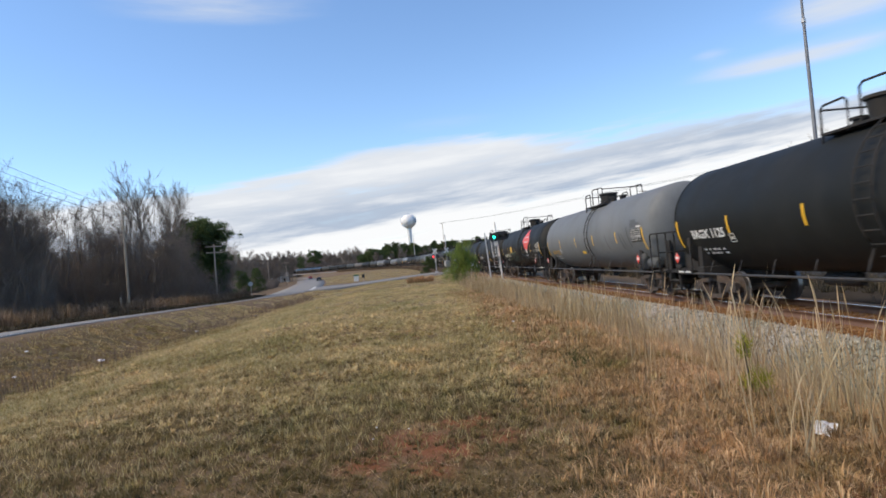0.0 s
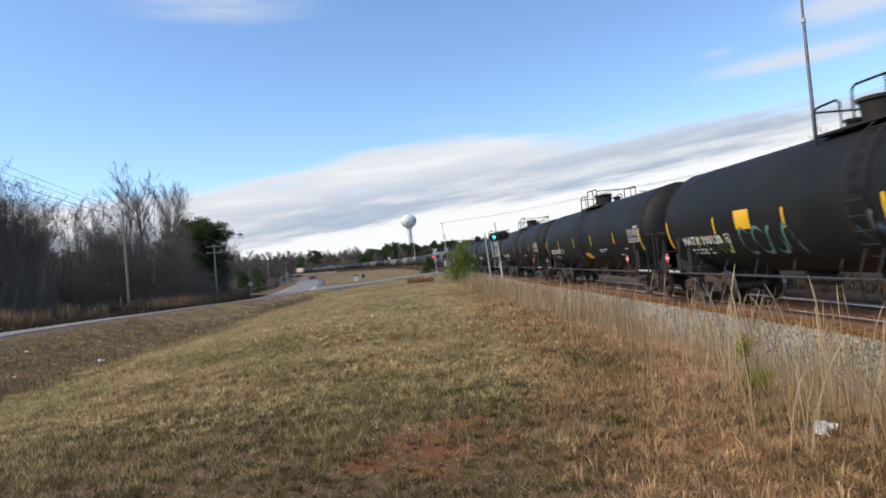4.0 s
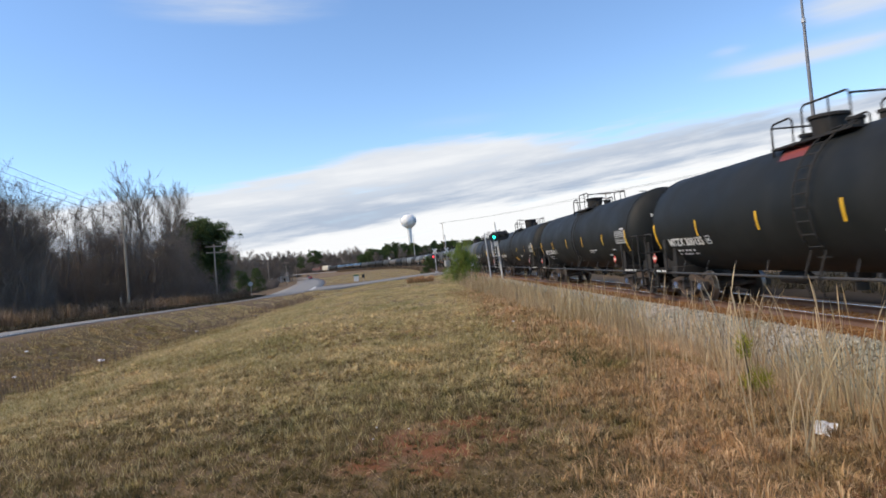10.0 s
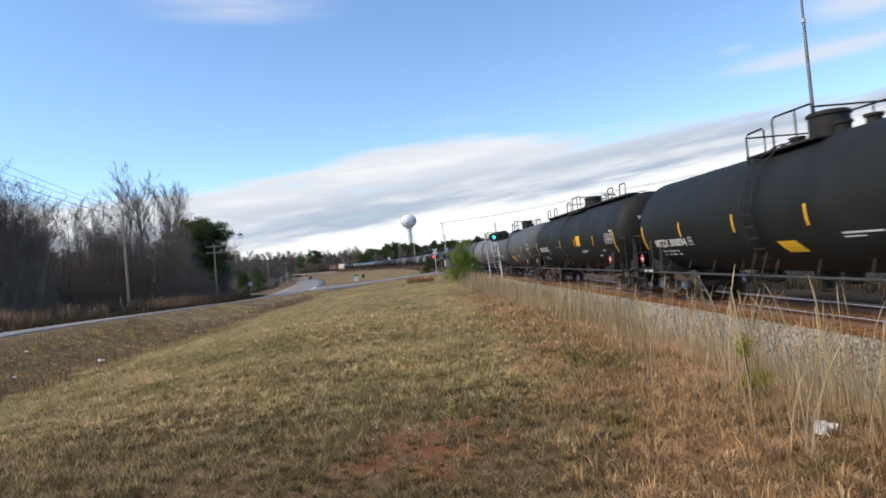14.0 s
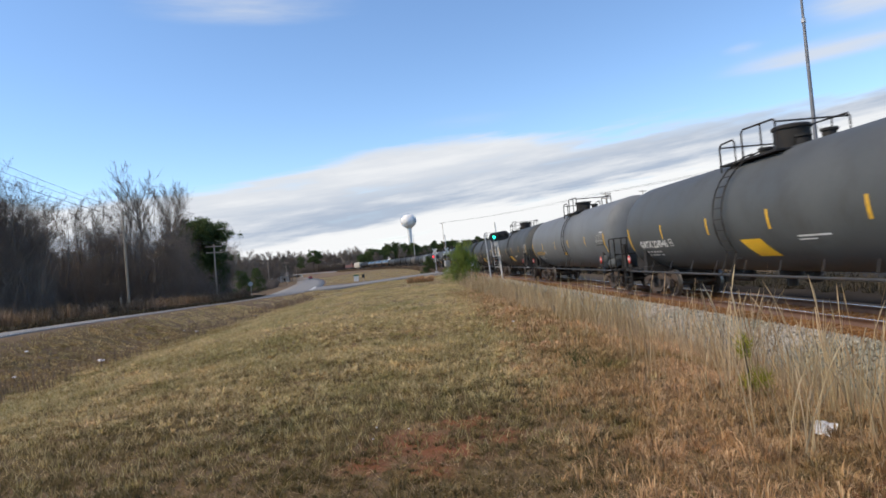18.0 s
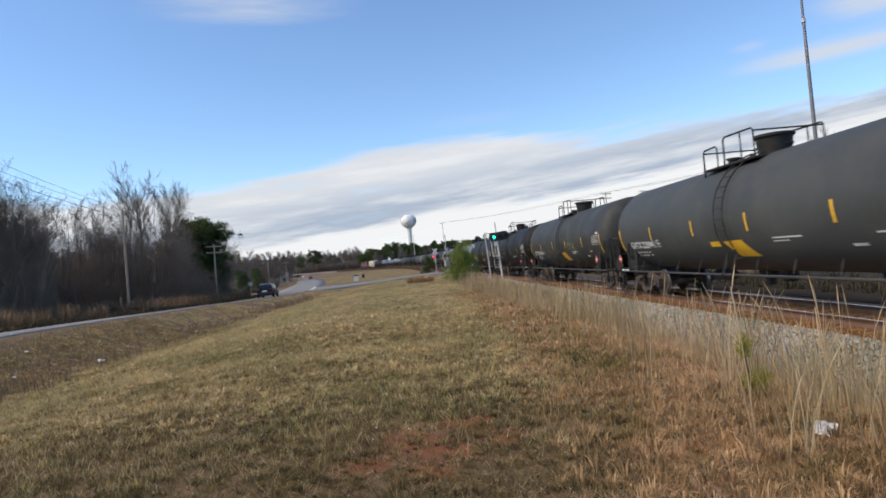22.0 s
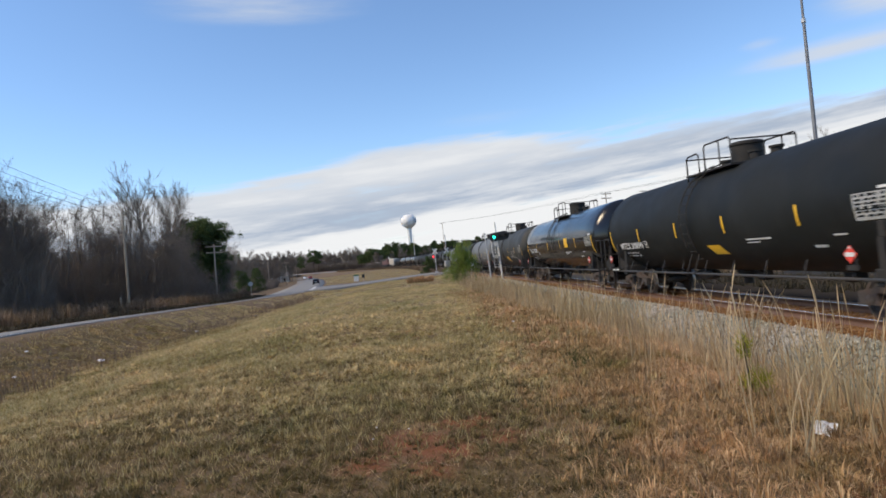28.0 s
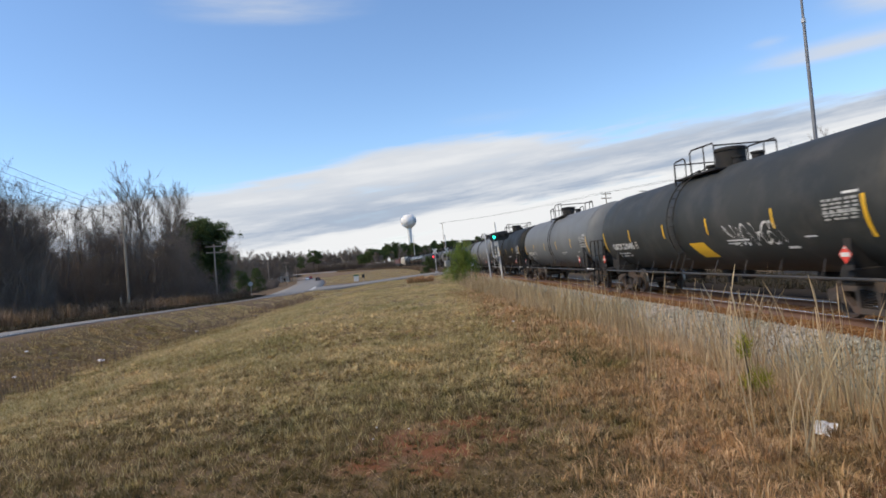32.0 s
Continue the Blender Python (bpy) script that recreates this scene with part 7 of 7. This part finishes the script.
brown = np.vstack([scatter(36000, 0.6, 6, -7, 2.4, 84, 0.06, lambda x, y, g: on_turf(x, y, g) & (g.uniform(0, 1, len(x)) < np.clip((x - 0.4) / 1.2, 0, 1))),
                   scatter(100000, 0.6, 6, 2.4, 9, 51, 0.045, lambda x, y, g: on_turf(x, y, g) & (g.uniform(0, 1, len(x)) < np.clip((x - 0.4 - 0.08 * y) / 1.2, 0, 1)), 40),
                   scatter(110000, 0.8, 6.4, 8, 30, 52, 0.08, lambda x, y, g: on_turf(x, y, g) & (g.uniform(0, 1, len(x)) < np.clip((x - 1.2) / 1.5, 0, 1)))])
blades("dry_grass", brown, 0.095, np.interp(brown[:, 1], [2, 10, 30], [0.0027, 0.006, 0.014]), 0.8, BROWN_TURF, "short matted brown dry grass", 53)
# paler towards the crest: the sun's brightness there is put into the colour
far = np.vstack([scatter(260000, -15, 5, 10, 45, 7, 0.08, on_turf), scatter(60000, -8, 3.5, 7.5, 12, 70, 0.05, on_lawn), scatter(22000, -6, 3.0, 4.8, 8, 88, 0.05, on_lawn), scatter(110000, -18, 7, 38, 104, 8, 0.2, on_turf)])
blades("mown_grass", far, 0.085, np.interp(far[:, 1], [6, 11, 30, 100], [0.0045, 0.006, 0.01, 0.022]), 0.8, LIT_PALE_TURF, "pale dry mown grass over the bank, sunlight in its tones", 9)


def tussocks(name, xy, each, height, radius, width, material, label, seed):
    """Tufts whose blades arch outward from one root."""
    g = np.random.RandomState(seed)
    n = len(xy)
    k = np.repeat(np.arange(n), each)
    m = len(k)
    size = g.uniform(0.55, 1.35, n)[k]
    wide = width[k] if isinstance(width, np.ndarray) else width
    a = g.uniform(0, math.tau, m)
    out = np.c_[np.cos(a), np.sin(a), np.zeros(m)] * (radius * size * g.uniform(0.15, 1.1, m))[:, None]
    root = np.c_[xy[k], land_z(xy[k, 0], xy[k, 1]) - 0.01] + out * 0.25
    h = height * size * g.uniform(0.6, 1.15, m)
    up = np.array([0, 0, 1.0])
    mid = root + out * 0.35 + up * (h * 0.72)[:, None]
    tip = root + out + up * (h * g.uniform(0.45, 1.0, m))[:, None]
    b = a + g.uniform(0.8, 2.3, m)
    side = np.c_[np.cos(b), np.sin(b), np.zeros(m)] * (wide * g.uniform(0.7, 1.3, m))[:, None]
    v = np.stack([root - side, root + side, mid - side * 0.8, mid + side * 0.8, tip - side * 0.15, tip + side * 0.15], 1).reshape(-1, 3)
    q = (np.arange(m) * 6)[:, None]
    f = np.concatenate([q + [[0, 1, 3, 2]], q + [[2, 3, 5, 4]]], 0)
    return tagged(new(name, quads_mesh(name, v, f, material)), label, "grass", kind="stuff")


def in_brown(x, y, g):
    return on_turf(x, y, g) & (g.uniform(0, 1, len(x)) < np.clip((x - 0.5 - 0.06 * y) / 0.9, 0, 1))


lawn_tufts = scatter(6000, -6, 3.6, 2.2, 10.5, 90, 0.0, on_lawn)
tussocks("lawn_tufts", lawn_tufts, 20, 0.055, 0.09, 0.0036, SHADED_OLIVE_TURF, "uneven tufts of dry mown grass", 91)
behind = scatter(4200, -9, 2.6, -7, 2.4, 106, 0.0, on_lawn)
tussocks("lawn_tufts", behind, 16, 0.055, 0.1, 0.0045, SHADED_OLIVE_TURF, "uneven tufts of dry mown grass", 107)
clay_tufts = np.vstack([scatter(int(80 * r), cx - r, cx + r, cy - r, cy + r, 140 + i) for i, (cx, cy, r) in enumerate(CLAY_SPOTS)])
tussocks("clay_tufts", clay_tufts, 14, 0.045, 0.06, 0.003, SHADED_OLIVE_TURF, "sparse low tufts on bare red clay", 98)
lawn_mid = scatter(6800, -10, 4.0, 6.5, 22, 92, 0.0, on_lawn)
tussocks("lawn_tufts", lawn_mid, 12, 0.085, 0.12, np.interp(lawn_mid[:, 1], [8, 22], [0.007, 0.014]), LIT_PALE_TURF, "uneven tufts of pale mown grass, sunlight in its tones", 93)
brown_tufts = scatter(4200, 0.6, 6.2, 2.2, 9.5, 94, 0.0, in_brown)
tussocks("brown_tufts", brown_tufts, 24, 0.12, 0.12, 0.0034, BROWN_TURF, "matted tufts of dry brown grass", 95)
brown_behind = scatter(2000, 0.6, 6.2, -7, 2.4, 108, 0.0, in_brown)
tussocks("brown_tufts", brown_behind, 18, 0.12, 0.12, 0.0045, BROWN_TURF, "matted tufts of dry brown grass", 109)
brown_mid = scatter(5200, 0.9, 6.4, 9, 32, 96, 0.0, in_brown)
tussocks("brown_tufts", brown_mid, 12, 0.15, 0.16, np.interp(brown_mid[:, 1], [9, 32], [0.007, 0.016]), BROWN_TURF, "matted tufts of dry brown grass", 97)


def tall_edge(y):
    return np.interp(y, [2, 4, 7, 12, 20, 40, 60], [1.9, 2.05, 2.3, 2.4, 2.5, 2.2, 2.6])


def on_tall(x, y, g):
    e, t = tall_edge(y), track_x(y) - np.interp(y, [3, 9, 20], [3.5, 3.8, 4.2])
    w = np.clip((x - e) / 1.8, 0, 1) * np.clip((t + 0.5 - x) / 0.9, 0, 1)
    thick = 0.35 + 0.65 * (np.sin(y * 0.9 + 1.3 * np.sin(x * 2)) > -0.2)
    return g.uniform(0, 1, len(x)) < w * thick


stalks = np.vstack([scatter(5000, 2.6, 7.2, -7, 2.7, 85, 0.08, on_tall), scatter(700, 2.4, 7.2, 2.6, 14, 21, 0.07, on_tall), scatter(8000, 2.2, 7.4, 12, 34, 22, 0.12, on_tall), scatter(9000, 2.0, 7.4, 30, 66, 23, 0.2, on_tall)])
g = np.random.RandomState(31)
hh = (0.35 + 0.8 * g.uniform(0, 1, len(stalks)) ** 1.9) * np.interp(stalks[:, 1], [3, 8, 14, 40], [1.05, 1.0, 0.78, 0.85]) * (1 + 0.25 * (g.uniform(0, 1, len(stalks)) > 0.9))
blades("tall_grass", stalks, hh, np.interp(stalks[:, 1], [2, 6, 10, 30, 60], [0.0024, 0.003, 0.004, 0.007, 0.013]), 0.2, STRAW, "tall straw-coloured dry grass stalks along the ballast", 32, 2, 0.7)


def stalk_clumps(name, xy, few, many, low, high, width, material, label, seed):
    """Loose clumps of tall stems that lean together, bend towards the tip and end in a thin seed head."""
    g = np.random.RandomState(seed)
    n = len(xy)
    count = g.randint(few, many + 1, n)
    k = np.repeat(np.arange(n), count)
    m = len(k)
    a = g.uniform(0, math.tau, n)
    lean = np.c_[np.cos(a), np.sin(a), np.zeros(n)][k] * g.uniform(0.02, 0.22, n)[k][:, None]
    b = g.uniform(0, math.tau, m)
    lean += np.c_[np.cos(b), np.sin(b), np.zeros(m)] * np.abs(g.normal(0, 0.14, m))[:, None]
    root = xy[k] + g.normal(0, 0.035, (m, 2))
    root = np.c_[root, land_z(root[:, 0], root[:, 1]) - 0.02]
    h = (low + (high - low) * g.uniform(0, 1, n)[k]) * g.uniform(0.45, 1.12, m)
    c = g.uniform(0, math.tau, m)
    side = np.c_[np.cos(c), np.sin(c), np.zeros(m)] * (width * g.uniform(0.7, 1.4, m))[:, None]
    rows = []
    for t, w in ((0, 1.0), (0.4, 0.85), (0.75, 0.6), (0.9, 1.5), (1.0, 0.25)):
        p = root + np.array([0, 0, 1.0]) * (h * (t - 0.06 * t ** 3))[:, None] + lean * (h * (0.35 * t + 0.9 * t * t))[:, None]
        rows += [p - side * w, p + side * w]
    v = np.stack(rows, 1).reshape(-1, 3)
    q = (np.arange(m) * 10)[:, None]
    f = np.concatenate([q + [[2 * i, 2 * i + 1, 2 * i + 3, 2 * i + 2]] for i in range(4)], 0)
    return tagged(new(name, quads_mesh(name, v, f, material)), label, "grass", kind="stuff")


near_clumps = scatter(760, 1.8, 6.6, 2.5, 14, 101, 0.0, on_tall)
near_clumps = np.vstack([near_clumps, scatter(64, 2.0, 4.4, 2.6, 6.5, 105, 0.0, lambda x, y, g: g.uniform(0, 1, len(x)) < np.clip((x - 1.7) / 1.2, 0.15, 1))])
stalk_clumps("tall_grass", near_clumps, 2, 8, 0.45, 1.28, 0.0035, STRAW, "loose clumps of tall straw-coloured dry grass", 102)
mid_clumps = scatter(500, 2.0, 7.0, 13, 40, 103, 0.0, on_tall)
stalk_clumps("tall_grass", mid_clumps, 4, 12, 0.55, 1.22, 0.006, STRAW, "loose clumps of tall straw-coloured dry grass", 104)
leaves = np.vstack([scatter(9000, 2.6, 6.9, -7, 2.7, 86, 0.1, on_tall), scatter(11000, 2.3, 6.9, 2.6, 14, 24, 0.1, on_tall), scatter(46000, 2.2, 7.0, 12, 34, 25, 0.14, on_tall), scatter(30000, 2.0, 7.2, 30, 66, 26, 0.2, on_tall)])
blades("tall_grass_leaves", leaves, np.interp(leaves[:, 1], [4, 14, 30], [0.24, 0.38, 0.5]) * np.random.RandomState(66).uniform(0.4, 1.25, len(leaves)), np.interp(leaves[:, 1], [2, 10, 30, 60], [0.003, 0.005, 0.011, 0.018]), 0.6, STRAW, "matted dry grass leaves under the stalks", 33)


def on_verge(a, b):
    return lambda x, y, g: (x < road_x(y) - road_w(y) - a) & (x > road_x(y) - road_w(y) - b)


mounds = scatter(1500, -36, -20, 16, 112, 27, 0.0, on_verge(3.0, 9.0))
tussocks("roadside_brush", mounds, 46, 1.25, 0.85, 0.012, BRUSH, "rounded brown mounds of dead brush along the wood's edge", 34)
low = scatter(2600, -32, -20, 12, 112, 29, 0.0, on_verge(0.5, 4.5))
VERGE = leafy("dark_verge_grass", [(0.062, 0.054, 0.038), (0.088, 0.074, 0.052), (0.046, 0.044, 0.028), (0.12, 0.096, 0.07)], 0.9, 0.2)
tussocks("verge_weeds", low, 24, 0.4, 0.45, 0.014, VERGE, "low dark weeds between the road and the brush", 36)
gy_ = scatter(3500, -13, -8.6, 12, 60, 28, 0.2, lambda x, y, g: np.abs(x - (road_x(y) + 4.2)) < 1.2)
blades("ditch_weeds", gy_, 0.4, 0.008, 0.5, BRUSH, "brown dead weeds in the ditch", 35, 2, 0.6, "weeds")

field = scatter(90000, -60, 10, 112, 330, 71, 0.5, lambda x, y, g: (x < track_x(y) - 4.2) & (x > road_x(y) + 0.6) & ~((y < 150) & (x > -22) & (y < 147 - 0.9 * (x + 22))))
blades("field_grass", field, 0.1, 0.06, 0.9, LIT_PALE_TURF, "pale mown field beyond the side road in the lit tones", 72)
weeds = scatter(900, 1.85, 2.3, 7.6, 8.9, 73, 0.06)
WEEDS = leafy("low_green_weeds", [(0.05, 0.08, 0.025), (0.08, 0.11, 0.035), (0.12, 0.13, 0.05), (0.06, 0.07, 0.03)], 0.7, 0.2)
blades("green_weeds", weeds, 0.1, 0.007, 1.0, WEEDS, "low dark green weeds in the dry grass", 74, 1, 0, "weeds")

# dark tufts added to stand for the shaded ground beyond the line
gb = np.random.RandomState(121)
bs_ = gb.uniform(-12, 120, 2600)
bx, by, bz, bt = track_at(bs_)
bo = gb.uniform(6.0, 11.0, len(bs_))
back = np.c_[bx + bo * np.cos(bt), by + bo * np.sin(bt)]
tussocks("line_weeds", back, 18, 0.42, 0.6, 0.012, VERGE, "dark tufts put in for the shaded ground beyond the line", 122)
# weeds that hide the far ballast from the field
gw = np.random.RandomState(111)
ws = gw.uniform(112, 460, 9000)
wx, wy, wz, wt_ = track_at(ws)
wo = gw.uniform(-4.6, -2.5, len(ws))
far_weeds = np.c_[wx + wo * np.cos(wt_), wy + wo * np.sin(wt_)]
tussocks("line_weeds", far_weeds, 5, 0.9, 0.5, np.interp(ws, [112, 460], [0.04, 0.11]), BRUSH, "brown dead weeds along the far ballast", 112)

# thin stems that fill the wood
segs = []
rng = random.Random(77)
for k in range(4200):
    az = rng.uniform(-43, -16.6)
    d = rng.uniform(80, 125) if az > -30 else rng.uniform(58, 105)
    x, y = sight_xy(az, d)
    if x > float(road_x(y)) - road_w(y) - 5.5:
        continue
    z = float(land_z(x, y))
    h = rng.uniform(1.5, 6.8) * (0.8 if az > -19.5 else 1)
    p = Vector((x, y, z - 0.1))
    dd = Vector((rng.gauss(0, 0.1), rng.gauss(0, 0.1), 1))
    for j in range(3):
        q = p + dd * (h / 3)
        segs.append((*p, *q, 0.045 * (1 - j / 4), 0.045 * (1 - (j + 1) / 4)))
        for m in range(4):
            u = p.lerp(q, rng.random())
            w = u + Vector((rng.gauss(0, 0.5), rng.gauss(0, 0.5), rng.uniform(0.3, 0.9)))
            segs.append((*u, *w, 0.016, 0.006))
            for e in range(2):
                segs.append((*w, *(w + Vector((rng.gauss(0, 0.35), rng.gauss(0, 0.35), rng.uniform(0.1, 0.6)))), 0.008, 0.004))
        p, dd = q, dd + Vector((rng.gauss(0, 0.15), rng.gauss(0, 0.15), 0))
SAPLING = surface("sapling_bark", (0.13, 0.106, 0.088), (0.2, 0.166, 0.138), scale=0.6, fine=10, rough=0.95, bump=0)
tagged(new("undergrowth", prisms(segs, 3, "undergrowth", SAPLING)), "tangle of thin bare saplings under the trees", "undergrowth", kind="stuff")

# scrub that fills the far woods' edge
scrub = []
for k in range(7000):
    az = rng.uniform(-17.6, 7.0)
    d = rng.uniform(150, 300) if az < -12.6 else rng.uniform(580, 610) if az < -4.5 else rng.uniform(414, 430)
    x, y = sight_xy(az, d)
    if az < -12.6 and x > float(road_x(y)) - road_w(y) - 5:
        continue
    z = float(land_z(x, y))
    h = rng.uniform(1.2, 4.2) * (1.9 if d > 500 else 1.1 if d > 390 else 0.75)
    for j in range(9):
        a = rng.uniform(0, math.tau)
        tip = (x + math.cos(a) * h * rng.uniform(0.1, 0.7), y + math.sin(a) * h * 0.5, z + h * rng.uniform(0.5, 1.0))
        scrub.append((x + rng.gauss(0, 0.3), y, z - 0.2, *tip, 0.05 + 0.0001 * d, 0.02 + 0.0001 * d))
tagged(new("far_scrub", prisms(scrub, 3, "far_scrub", TWIG)), "brown leafless scrub along the far woods", "undergrowth", kind="stuff")

# hay-coloured clump by the side road
cl = scatter(2200, -1.0, 1.5, 57.0, 58.2, 41)
blades("dead_grass_clump", cl, 0.42, 0.02, 0.35, BROWN_TURF, "dense clump of dead brown grass by the side road", 42, 2, 0.5)

# ---- what moves ----
def motions():
    for car, wheels, c, half in TRAIN:
        walk(car, [(t, car_pose(c - SPEED * t, half)) for t in np.arange(0, 32.01, 2.0)])
        # the wheelsets turn while the car is near
        t0, t1 = max(0.0, (c - 62) / SPEED), min(32.0, (c + 12) / SPEED)
        if not wheels or t1 <= t0:
            continue
        ts = sorted({k / FPS for k in range(int(t0 * FPS), int(t1 * FPS) + 2, 2) if k / FPS < 32} | {0.0, 32.0})
        for w, dy in wheels:
            rows = [(t, Matrix.Translation((0, dy, 0.457)) @ Matrix.Rotation(SPEED * (min(max(t, t0), t1) - t0) / 0.457, 4, "X")) for t in ts]
            walk(w, rows)
    walk(clouds_low, [(0.0, pose(0, 0, 0, 0, 0, 0.4)), (32.0, pose(0, 0, 0, 0, 0, -0.9))])
    walk(clouds_high, [(0.0, pose(0, 0, 0, 0, 0, 1.7)), (32.0, pose(0, 0, 0, 0, 0, -2.6))])
    for car, rows in TRAFFIC:
        walk(car, rows)


motions()
